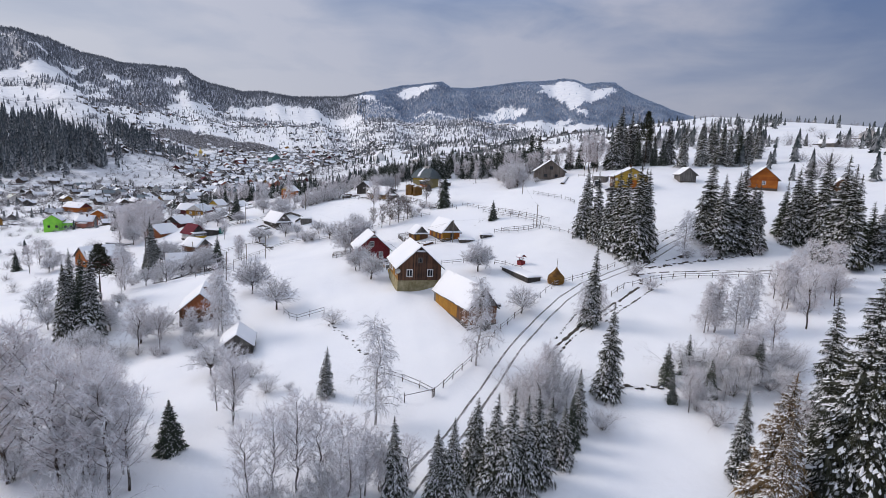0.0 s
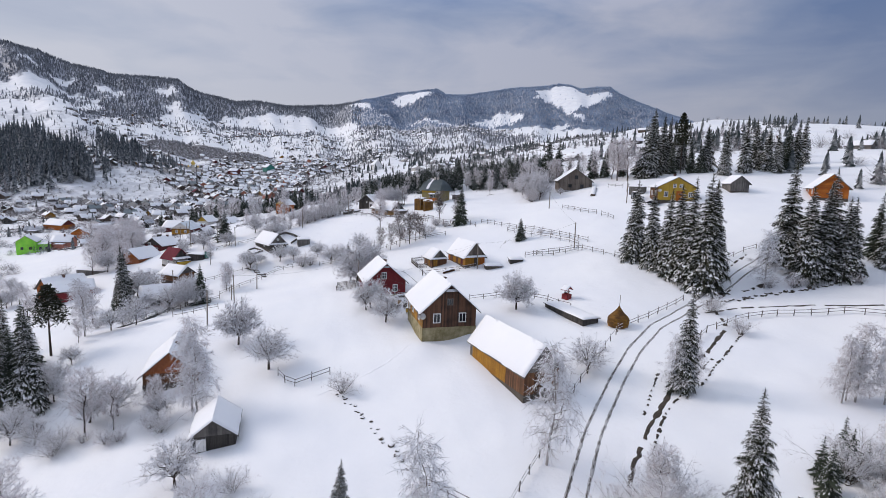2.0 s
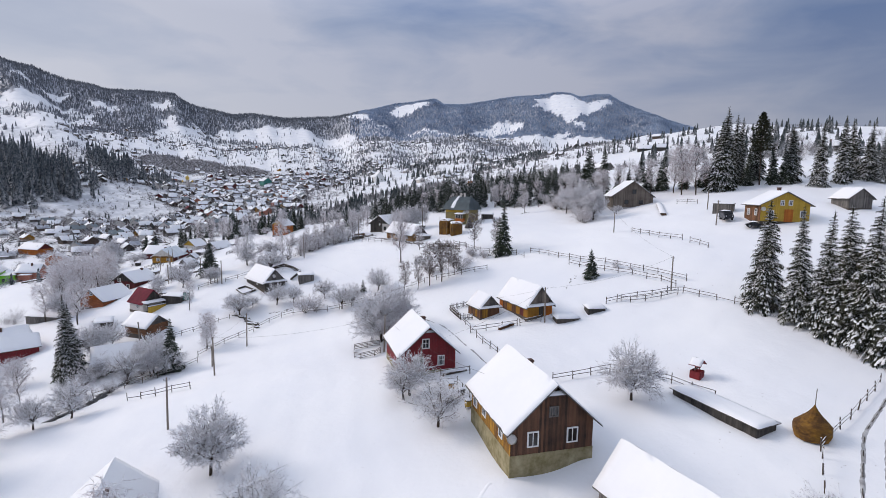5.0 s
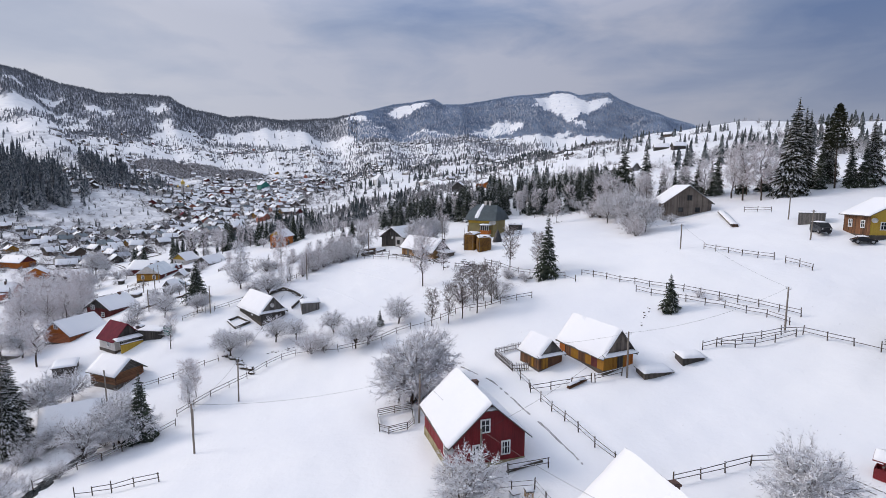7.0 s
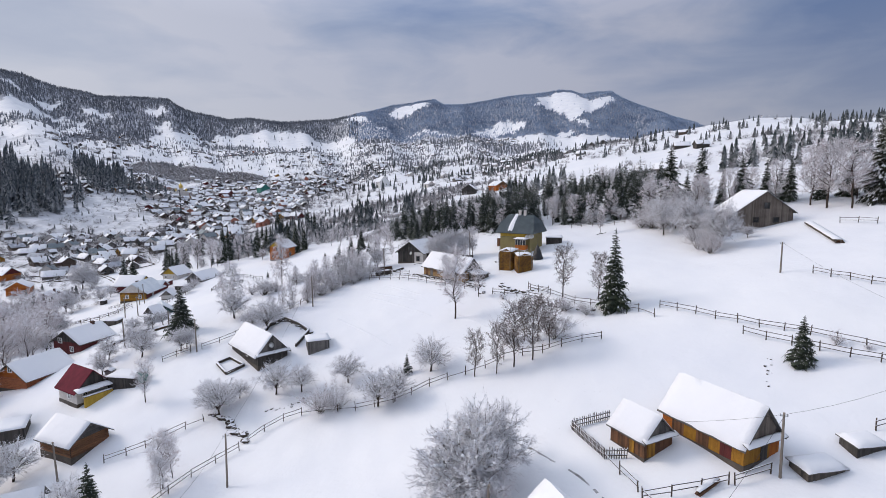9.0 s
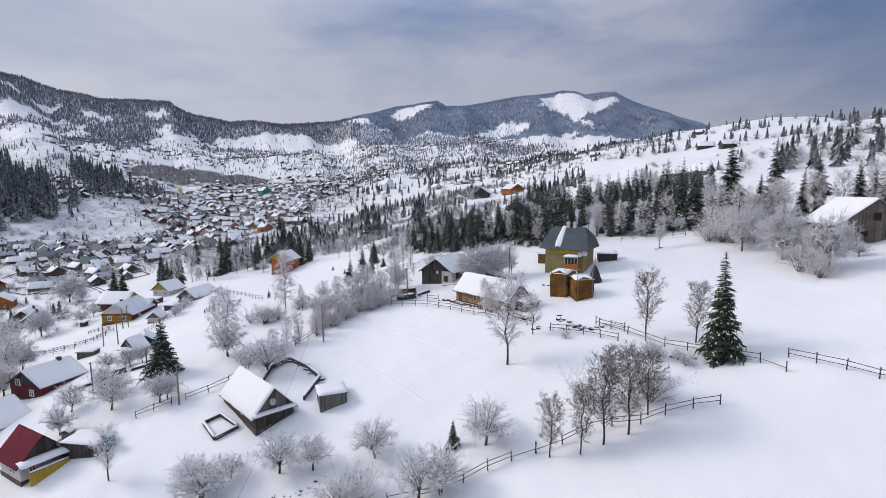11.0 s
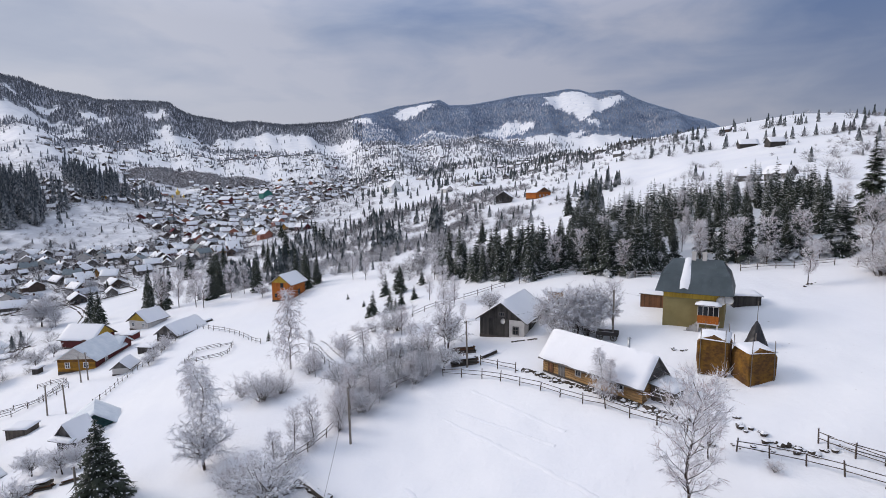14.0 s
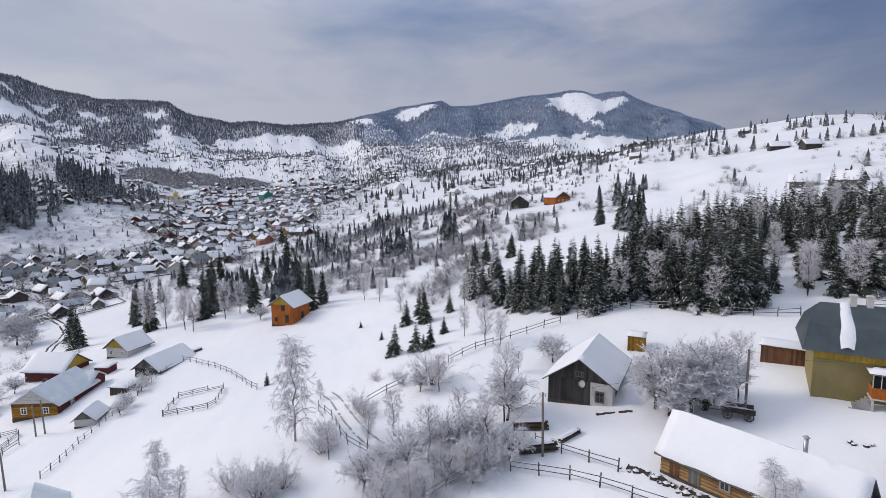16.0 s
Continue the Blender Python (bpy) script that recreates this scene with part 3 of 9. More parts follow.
LANE = [(-2, 27), (3, 34), (7, 38), (11, 43), (15.5, 48.5), (20, 54), (27, 61), (33, 66.5), (40, 71.5), (48, 75), (58, 79.3), (65, 82.2), (72, 84), (84, 87)]
for k, sh in enumerate((-0.75, 0.75)):
    ribbon("road", LANE, 0.40, SLUSH, "slushy wheel rut of a snowy farm lane", "road", 0.03, 0.3, 0.4, 10 + k, sh)
    ribbon("road", LANE, 0.13, EARTH, "muddy bottom of a wheel rut in the lane", "road", 0.05, 0.6, 0.5, 20 + k, sh, gap=0.35)
ribbon("water", [(19, 47), (21, 49), (24.5, 52.3), (28, 55), (31, 57.3), (36, 60.5), (43, 64.5), (49, 68.5), (52, 75), (58, 80.6), (63, 84), (70, 86.5)], 0.5, EARTH, "narrow muddy ditch beside the farm lane", "ditch", 0.05, 0.8, 0.6, 31, gap=0.22)
for k, line in enumerate(([(25.9, 54.7), (29.3, 58.0), (33.5, 62.1)], [(23, 49.5), (28.8, 54.9), (33.2, 57.4), (37, 60), (41.0, 62.1)], [(34.8, 57.2), (39, 60), (43.4, 62.6), (48, 65.5), (52.8, 68.3)], [(50, 73), (54, 78), (58, 81), (64, 84)], [(51, 74), (55, 76.5), (60, 79)])):
    ribbon("ditch", line, 0.30, EARTH, "narrow muddy ditch cut in the snow", "ditch", 0.06, 0.95, 0.35, 35 + k, gap=0.38)
ribbon("water", [(49, 73), (55, 73.2), (61, 71), (66, 69), (72, 65.5), (80, 62)], 0.4, EARTH, "thin muddy ditch across the pasture", "ditch", 0.05, 0.7, 0.6, 32, gap=0.1)
ribbon("water", [(54, 78), (60, 77), (66, 77.5)], 0.8, EARTH, "bare wet earth bank beside the ditch", "ditch", 0.06, 0.9, 0.6, 33, gap=0.3)
ribbon("water", [(-38, 110), (-35.5, 116), (-34.8, 121), (-34, 124.5), (-32.5, 127)], 2.0, WATER, "dark open stream under snowy bushes", "stream", 0.05, 0.4, 0.6, 34)
for k, sh in enumerate((-0.8, 0.8)):
    ribbon("road", [(-125, 372), (-109, 360), (-96, 342), (-89, 328), (-84, 306), (-77, 284)], 0.7, EARTH, "dark wheel rut of a valley road", "road", 0.05, 0.3, 1.0, 40 + k, sh)
    ribbon("road", [(-10, 201), (-9, 198), (-8, 191), (-7, 186), (-5, 181), (-3.5, 179)], 0.3, SLUSH, "shallow wheel rut of a snowy path", "road", 0.03, 0.5, 0.5, 44 + k, sh * 0.7, gap=0.15)
ribbon("road", [(10.5, 118.5), (12.6, 112), (13.2, 106), (13.8, 100), (14.0, 94)], 0.25, SLUSH, "trodden footpath beside the yard fence", "path", 0.025, 0.6, 0.5, 47, gap=0.35)
for k, line in enumerate(([(2.5, 167.6), (9.1, 157)], [(5, 169.8), (10.4, 158.4)], [(1.2, 167), (9.7, 150)], [(-4, 160), (3, 146)], [(12, 150), (16, 141), (22, 137)])):
    ribbon("road", line, 0.45, SNOW, "faint old track drifted over with snow", "path", 0.05, 0.4, 0.5, 70 + k)
ribbon("ditch", [(10.9, 170.3), (12.4, 167.9), (13.4, 165.6), (15.0, 162.8), (15.7, 160.8), (16.9, 158.5), (18.2, 155.5)], 0.5, EARTH, "dark brushwood bank in front of the farmhouse", "ditch", 0.12, 0.7, 0.22, 77, gap=0.3)
ribbon("ditch", [(12.4, 177.3), (13.6, 176.6), (15.0, 176.4), (16.2, 175.4)], 0.35, EARTH, "wet bare earth trodden in the yard", "ditch", 0.06, 0.8, 0.3, 78, gap=0.2)
ribbon("road", [(7, 77), (4, 74.5), (0, 72), (-6, 70)], 0.4, SNOW, "faint trodden path in the snow", "path", 0.04, 0.6, 0.5, 48)

# ---- trees ----
class Soup:
    """Collects triangles and quads for one mesh."""

    def __init__(self):
        self.v, self.f, self.m = [], [], []

    def face(self, pts, mi=0):
        n = len(self.v)
        self.v.extend(pts)
        self.f.append(tuple(range(n, n + len(pts))))
        self.m.append(mi)

    def limb(self, p, q, r0, r1, mi=0, n=3):
        d = q - p
        L = np.linalg.norm(d)
        if L < 1e-6:
            return
        d = d / L
        a = np.cross(d, (0.31, 0.82, 0.47))
        a /= np.linalg.norm(a) + 1e-9
        b = np.cross(d, a)
        k = len(self.v)
        for c, r in ((p, r0), (q, r1)):
            for j in range(n):
                w = 2 * math.pi * j / n
                self.v.append(c + r * (a * math.cos(w) + b * math.sin(w)))
        for j in range(n):
            self.f.append((k + j, k + (j + 1) % n, k + n + (j + 1) % n, k + n + j))
            self.m.append(mi)

    def twig(self, p, q, w, rng):
        """A thin flat shoot from p to q."""
        x = np.cross(q - p, rng.normal(0, 1, 3))
        x = x / (np.linalg.norm(x) + 1e-9) * w
        self.face([p - x, p + x, q + x * 0.5, q - x * 0.5])

    def clump(self, p, r, rng):
        """A little cushion of snow caught on a branch."""
        a = rng.uniform(0, 6.28)
        u, v = np.array((math.cos(a), math.sin(a), rng.uniform(-0.4, 0.4))) * r, np.array((-math.sin(a), math.cos(a), rng.uniform(-0.4, 0.4))) * r * rng.uniform(0.45, 0.9)
        top = p + np.array((0, 0, r * 0.55))
        for q0, q1 in ((u, v), (v, -u), (-u, -v), (-v, u)):
            self.face([p + q0, p + q1, top], 1)

    def mesh(self, name, mats, smooth=False):
        return mesh_of(name, self.v, self.f, mats, self.m, smooth)


def spruce_meshes(seed, whorls=24, boughs=9, needle=None, slim=1.0, bare=0.04, droop=1.0, fine=False, sparse=False):
    """A spruce 1 m tall: the trunk, and a crown of uneven drooping boughs with hanging twigs and pads of snow lying on them."""
    rng = np.random.default_rng(seed)
    t = Soup()
    for k in range(4):
        t.limb(np.array((0, 0, k / 4 * 0.97 - (0.02 if k == 0 else 0))), np.array((0, 0, (k + 1) / 4 * 0.97)), 0.014 * (1 - k / 4.3), 0.014 * (1 - (k + 1) / 4.3), 0, 6)
    c = Soup()
    lean = rng.uniform(0, 6.28)
    laden = 0.8 if fine else 0.5
    for w in range(whorls):
        u = (w + 0.5) / whorls
        z = bare + (1 - bare) * u ** 0.94
        reach = slim * 0.185 * (1 - u) ** 0.86 * rng.uniform(0.82, 1.16) + 0.008
        nb = max(5, int(boughs * (1 - 0.4 * u)))
        for j in range(nb):
            if rng.random() < 0.06:
                continue
            az = 6.283 * (j + rng.uniform(-0.4, 0.4)) / nb + w * 1.3
            L = reach * rng.uniform(0.6, 1.18) * (1 + 0.12 * math.cos(az - lean))
            out, side = np.array((math.cos(az), math.sin(az), 0)), np.array((-math.sin(az), math.cos(az), 0))
            z0 = z + rng.uniform(-0.014, 0.014)
            tip = -droop * L * (0.62 - 0.60 * u) * rng.uniform(0.5, 1.3)
            at = lambda q: np.array((0, 0, z0)) + out * L * q + np.array((0, 0, tip * q ** 1.5))
            ln = [at(q) for q in (0.05, 0.40, 0.75, 1.0)]
            wd = np.array((0.05, 0.10, 0.08, 0.01) if fine else (0.16, 0.30, 0.24, 0.05)) * L * rng.uniform(0.8, 1.15)
            for q in range(3):
                p0, p1 = ln[q], ln[q + 1]
                for sg in (-1, 1):
                    sag = np.array((0, 0, -0.55 * wd[q])), np.array((0, 0, -0.55 * wd[q + 1]))
                    c.face([p0, p1, p1 + sg * side * wd[q + 1] + sag[1], p0 + sg * side * wd[q] + sag[0]][::sg], 0)
            # side twigs and hanging ends
            for q in range(4 if sparse else 54 if fine else 16):
                f = rng.uniform(0.12, 1.0)
                sg = rng.choice((-1, 1))
                base = at(f) + sg * side * (0.06 if fine else 0.20) * L * rng.uniform(0, 1.1)
                d = out * rng.uniform(0.02, 0.24) * L + sg * side * rng.uniform(0.04, 0.30) * L + np.array((0, 0, -rng.uniform(0.05, 0.42) * L))
                wv = (out * 0.7 - sg * side * 0.5) * (0.10 if sparse else 0.022 if fine else 0.038) * L
                if fine:
                    d = d * (1.35 - 0.5 * f)
                c.face([base - wv, base + wv, base + d], 0)
            # snow lying on the bough
            for q in range(2 if sparse else 20 if fine else 9):
                if rng.random() > laden:
                    continue
                f0 = rng.uniform(0.25, 0.9)
                f1 = min(1.02, f0 + (rng.uniform(0.06, 0.20) if fine else rng.uniform(0.06, 0.18)))
                a, b = at(f0) + np.array((0, 0, 0.05 * L)), at(f1) + np.array((0, 0, 0.035 * L))
                sw = side * L * (rng.uniform(0.02, 0.055) if fine else rng.uniform(0.02, 0.06))
                off = side * L * rng.uniform(-0.20, 0.20)
                dn = np.array((0, 0, -0.03 * L if fine else -0.055 * L))
                c.face([a + off, (a + b) / 2 + off + sw + dn, b + off, (a + b) / 2 + off - sw + dn], 1)
    for j in range(3):
        az = 2.1 * j
        o = 0.007 * np.array((math.cos(az), math.sin(az), 0))
        o2 = 0.007 * np.array((math.cos(az + 2.1), math.sin(az + 2.1), 0))
        c.face([np.array((0, 0, 0.93)) + o, np.array((0, 0, 0.93)) + o2, np.array((0, 0, 1.0))], 0)
    nd = needle or NEEDLE
    return [("trunk", t.mesh("trunk", [BARK])), ("crown", c.mesh("crown", [nd, SNOW]))]


def pine_meshes(seed):
    """A tall pine 1 m high: a bare stem and a crown of shelving plates in its upper part."""
    rng = np.random.default_rng(seed)
    t = Soup()
    for k in range(5):
        t.limb(np.array((0.004 * math.sin(k), 0, k / 5 * 0.96)), np.array((0.004 * math.sin(k + 1), 0, (k + 1) / 5 * 0.96)), 0.012 * (1 - k / 6), 0.012 * (1 - (k + 1) / 6), 0, 6)
    c = Soup()
    for w in range(11):
        u = w / 10
        z = 0.5 + 0.48 * u
        for j in range(6):
            az = 6.283 * (j + rng.uniform(-0.3, 0.3)) / 6 + w
            L = (0.17 * (1 - u) ** 0.7 + 0.03) * rng.uniform(0.7, 1.15)
            out, side = np.array((math.cos(az), math.sin(az), 0)), np.array((-math.sin(az), math.cos(az), 0))
            t.limb(np.array((0, 0, z)), np.array((0, 0, z + 0.02 * L)) + out * L * 0.8, 0.004, 0.001)
            for q in range(40):
                s = rng.uniform(0.3, 1.05)
                b = np.array((0, 0, z + rng.uniform(-0.012, 0.02))) + out * L * s + side * L * rng.uniform(-0.4, 0.4)
                d1, d2 = (rng.normal(0, 0.017, 3) for _ in range(2))
                d1[2] *= 0.5
                c.face([b, b + d1, b + d2], 0)
    return [("trunk", t.mesh("trunk", [BARK])), ("crown", c.mesh("crown", [NEEDLE_OLD]))]


def bare_meshes(seed, style):
    """A leafless tree 1 m tall: trunk and limbs, and a crown of rimed twigs."""
    rng = np.random.default_rng(seed)
    S = {"tall": dict(fork=0.25, limbs=24, up=0.95, len=0.32, sub=9, twig=6, hang=0.0, stems=1, fuzz=7),
         "round": dict(fork=0.18, limbs=15, up=0.45, len=0.44, sub=8, twig=7, hang=-0.1, stems=1, fuzz=10),
         "birch": dict(fork=0.22, limbs=24, up=0.80, len=0.22, sub=7, twig=6, hang=-0.5, stems=1, fuzz=8),
         "shrub": dict(fork=0.02, limbs=20, up=0.85, len=0.72, sub=6, twig=6, hang=0.0, stems=0, fuzz=8)}[style]
    t, c = Soup(), Soup()
    top = 0.92 if style in ("tall", "birch") else 0.55
    line = [np.array((0.0, 0.0, -0.03))]
    n = 6
    for k in range(1, n + 1):
        line.append(np.array((rng.normal(0, 0.012) * k, rng.normal(0, 0.012) * k, top * k / n)))
    rad = lambda h: 0.0135 * max(0.06, 1 - h / top) ** 0.8 + 0.0015
    if S["stems"]:
        for k in range(n):
            t.limb(line[k], line[k + 1], rad(line[k][2]), rad(line[k + 1][2]), 0, 5)

    def stem(h):
        k = min(n - 1, int(h / top * n))
        s = h / top * n - k
        return line[k] * (1 - s) + line[k + 1] * s

    for j in range(S["limbs"]):
        u = (j + rng.uniform(0, 1)) / S["limbs"]
        h = S["fork"] + (top * 0.97 - S["fork"]) * u if S["stems"] else 0.0
        az = j * 2.4 + rng.uniform(-0.4, 0.4)
        if style == "round":
            L, up = S["len"] * rng.uniform(0.8, 1.15) * (1 - 0.25 * u), S["up"] * (0.5 + 1.3 * u)
        elif style == "shrub":
            L, up = S["len"] * rng.uniform(0.7, 1.2), rng.uniform(0.8, 2.6)
        else:
            L, up = S["len"] * rng.uniform(0.75, 1.2) * (1.1 - 0.75 * u), S["up"] * (0.7 + 0.6 * u)
        d = np.array((math.cos(az), math.sin(az), up))
        d /= np.linalg.norm(d)
        p = stem(h) if S["stems"] else np.array((rng.normal(0, 0.05), rng.normal(0, 0.05), -0.02))
        pts = [p]
        for k in range(3):
            d = d + rng.normal(0, 0.14, 3) + np.array((0, 0, S["hang"] * 0.18))
            d /= np.linalg.norm(d)
            pts.append(pts[-1] + d * L / 3)
        r0 = (rad(h) * 0.6 if S["stems"] else 0.009)
        for k in range(3):
            t.limb(pts[k], pts[k + 1], r0 * (1 - k / 3.6), r0 * (1 - (k + 1) / 3.6), 0, 3)
        for b in range(S["sub"]):
            s = rng.uniform(0.2, 1.0) * 3
            k = min(2, int(s))
            q = pts[k] + (pts[k + 1] - pts[k]) * (s - k)
            e = d + rng.normal(0, 0.65, 3) + np.array((0, 0, 0.25 + S["hang"] * 0.7))
            e /= np.linalg.norm(e)
            l2 = L * rng.uniform(0.28, 0.55)
            q2 = q + e * l2
            t.limb(q, q2, r0 * 0.38, r0 * 0.15, 0, 3)
            for f in rng.uniform(0.1, 1.0, 6):
                c.clump(q + (q2 - q) * f, rng.uniform(0.008, 0.020), rng)
            for w in range(S["twig"]):
                f = rng.uniform(0.15, 1.0)
                o = q + (q2 - q) * f
                g = e + rng.normal(0, 0.7, 3) + np.array((0, 0, S["hang"]))
                g /= np.linalg.norm(g)
                l3 = l2 * rng.uniform(0.3, 0.65)
                o2 = o + g * l3
                c.twig(o, o2, 0.0024, rng)
                for z in range(S["fuzz"]):
                    m = o + (o2 - o) * rng.uniform(0.1, 1.0)
                    v = g + rng.normal(0, 0.8, 3) + np.array((0, 0, S["hang"] * 0.8))
                    v = v / np.linalg.norm(v) * l3 * rng.uniform(0.3, 0.7)
                    x = np.cross(v, rng.normal(0, 1, 3))
                    x = x / (np.linalg.norm(x) + 1e-9) * 0.0024
                    c.face([m - x, m + x, m + v], 0)
    wood = BIRCH_BARK if style == "birch" else BARK
    return [("trunk", t.mesh("trunk", [wood])), ("crown", c.mesh("crown", [RIME_WARM if seed % 2 else RIME, SNOW]))]


def dome_meshes(seed, limbs=24, subs=10, twigs=7, rime=0.0020):
    """A spreading fruit tree 1 m tall: limbs fanning into a full dome of rimed twigs."""
    rng = np.random.default_rng(seed)
    t, c = Soup(), Soup()
    fork = np.array((rng.normal(0, 0.02), rng.normal(0, 0.02), 0.16))
    t.limb(np.array((0, 0, -0.03)), fork, 0.024, 0.018, 0, 6)
    for j in range(limbs):
        az, el = j * 2.4 + rng.uniform(-0.3, 0.3), math.asin(((j + 0.5) / limbs) ** 0.8 * 0.98)
        out = np.array((math.cos(az) * math.cos(el), math.sin(az) * math.cos(el), math.sin(el)))
        end = np.array((0, 0, 0.30)) + out * np.array((0.44, 0.44, 0.56)) * rng.uniform(0.72, 1.0)
        start = fork + np.array((0, 0, rng.uniform(0, 0.10)))
        mid = (start + end) / 2 + rng.normal(0, 0.03, 3) + np.array((0, 0, 0.05))
        pts = [start, (start + mid) / 2 + rng.normal(0, 0.012, 3), mid, (mid + end) / 2 + rng.normal(0, 0.015, 3), end]
        for k in range(4):
            t.limb(pts[k], pts[k + 1], 0.0095 * (1 - k / 4.6), 0.0095 * (1 - (k + 1) / 4.6), 0, 3)
        for b in range(subs):
            f = rng.uniform(0.8, 4.0)
            k = min(3, int(f))
            q = pts[k] + (pts[k + 1] - pts[k]) * (f - k)
            e = out * 0.8 + rng.normal(0, 0.6, 3) + np.array((0, 0, 0.15))
            e /= np.linalg.norm(e)
            q2 = q + e * rng.uniform(0.10, 0.22)
            t.limb(q, q2, 0.0036, 0.0016, 0, 3)
            for f in rng.uniform(0.1, 1.1, 9):
                c.clump(q + (q2 - q) * f, rng.uniform(0.007, 0.019), rng)
            for w in range(twigs):
                o = q + (q2 - q) * rng.uniform(0.2, 1.0)
                g = e * 0.8 + out * 0.3 + rng.normal(0, 0.55, 3)
                g /= np.linalg.norm(g)
                o2 = o + g * rng.uniform(0.05, 0.12)
                c.twig(o, o2, 0.0021, rng)
                for z in range(4):
                    m = o + (o2 - o) * rng.uniform(0.2, 1.0)
                    v = g + rng.normal(0, 0.7, 3)
                    v = v / np.linalg.norm(v) * rng.uniform(0.02, 0.055)
                    x = np.cross(v, rng.normal(0, 1, 3))
                    x = x / (np.linalg.norm(x) + 1e-9) * rime
                    c.face([m - x, m + x, m + v], 0)
    return [("trunk", t.mesh("trunk", [BARK])), ("crown", c.mesh("crown", [RIME, SNOW]))]


def plume_meshes(seed, birch, brown=False):
    """A slender leafless tree 1 m tall: a straight stem, limbs to the top, fine twigs; a birch weeps and tapers upwards."""
    rng = np.random.default_rng(seed)
    t, c = Soup(), Soup()
    line = [np.array((0.0, 0.0, -0.03))]
    for k in range(1, 9):
        line.append(np.array((rng.normal(0, 0.007) * k ** 0.7, rng.normal(0, 0.007) * k ** 0.7, k / 8)))
    rad = lambda h: 0.0125 * max(0.05, 1 - h) ** 0.85 + 0.001
    for k in range(8):
        t.limb(line[k], line[k + 1], rad(k / 8), rad((k + 1) / 8), 0, 5)
    n = 46 if birch else 38
    for j in range(n):
        h = 0.14 + 0.83 * (j + rng.uniform(0, 1)) / n if birch else 0.20 + 0.76 * (j + rng.uniform(0, 1)) / n
        k = min(7, int(h * 8))
        p = line[k] + (line[k + 1] - line[k]) * (h * 8 - k)
        reach = (0.27 * (1 - h) ** 0.75 * min(1.0, h / 0.26) + 0.02 if birch else 0.24 * math.sin(math.pi * min(1, (h - 0.08) / 0.95)) ** 0.7 + 0.02) * rng.uniform(0.7, 1.2)
        az = j * 2.4 + rng.uniform(-0.5, 0.5)
        flat = np.array((math.cos(az), math.sin(az), 0))
        rise = (0.55, 0.25, -0.35) if birch else (1.0, 1.1, 1.5)
        pts = [p]
        for q in range(3):
            d = flat + np.array((0, 0, rise[q])) + rng.normal(0, 0.13, 3)
            pts.append(pts[-1] + d / np.linalg.norm(d) * reach / 2.6)
        r0 = rad(h) * 0.5
        for q in range(3):
            t.limb(pts[q], pts[q + 1], r0 * (1 - q / 3.5), r0 * (1 - (q + 1) / 3.5), 0, 3)
        for b in range(8):
            f = rng.uniform(0.4, 3.0)
            q = min(2, int(f))
            o = pts[q] + (pts[q + 1] - pts[q]) * (f - q)
            e = flat * 0.6 + rng.normal(0, 0.55, 3) + np.array((0, 0, -0.35 if birch else 0.55))
            e /= np.linalg.norm(e)
            o2 = o + e * rng.uniform(0.05, 0.11)
            c.twig(o, o2, 0.0022, rng)
            for f in rng.uniform(0.1, 1.1, 1 if brown else 4):
                c.clump(o + (o2 - o) * f, rng.uniform(0.003, 0.009), rng)
            for w in range(7):
                m = o + (o2 - o) * rng.uniform(0.1, 1.0)
                g = e * 0.8 + rng.normal(0, 0.5, 3) + np.array((0, 0, -0.55 if birch else 0.2))
                g = g / np.linalg.norm(g) * rng.uniform(0.03, 0.08)
                x = np.cross(g, rng.normal(0, 1, 3))
                x = x / (np.linalg.norm(x) + 1e-9) * 0.0019
                c.face([m - x, m + x, m + g], 0)
                m2 = m + g * 0.5
                g2 = g * 0.6 + rng.normal(0, 0.02, 3)
                c.face([m2 - x, m2 + x, m2 + g2], 0)
    return [("trunk", t.mesh("trunk", [BIRCH_BARK if birch else BARK])), ("crown", c.mesh("crown", [BARE_TWIG if brown else RIME_WARM if seed % 2 or not birch else RIME, SNOW]))]


KINDS = {
    "spruce": [spruce_meshes(k, 32, 13, None, (1.05, 0.92, 1.15, 0.85)[k]) for k in range(4)],
    "wood_spruce": [spruce_meshes(90 + k, 26, 12, NEEDLE_WOOD, (1.2, 1.05, 1.3)[k]) for k in range(3)],
    "old_spruce": [spruce_meshes(80 + k, 44, 14, NEEDLE_OLD, (0.82, 0.72, 0.90)[k], 0.08, 1.1, True) for k in range(3)],
    "brown_spruce": [spruce_meshes(9, 44, 14, NEEDLE_BROWN, 0.95, 0.04, 1.0, True)],
    "sapling": [spruce_meshes(20 + k, 20, 8, None, 1.3) for k in range(2)],
    "pine": [pine_meshes(5)],
    "tall": [plume_meshes(30 + k, False) for k in range(4)],
    "bare": [plume_meshes(36 + k, False, True) for k in range(3)],
    "round": [dome_meshes(40 + k) for k in range(4)],
    "big": [dome_meshes(70 + k, 34, 12, 9, 0.0027) for k in range(2)],
    "birch": [plume_meshes(50 + k, True) for k in range(3)],
    "shrub": [bare_meshes(60 + k, "shrub") for k in range(4)],
}
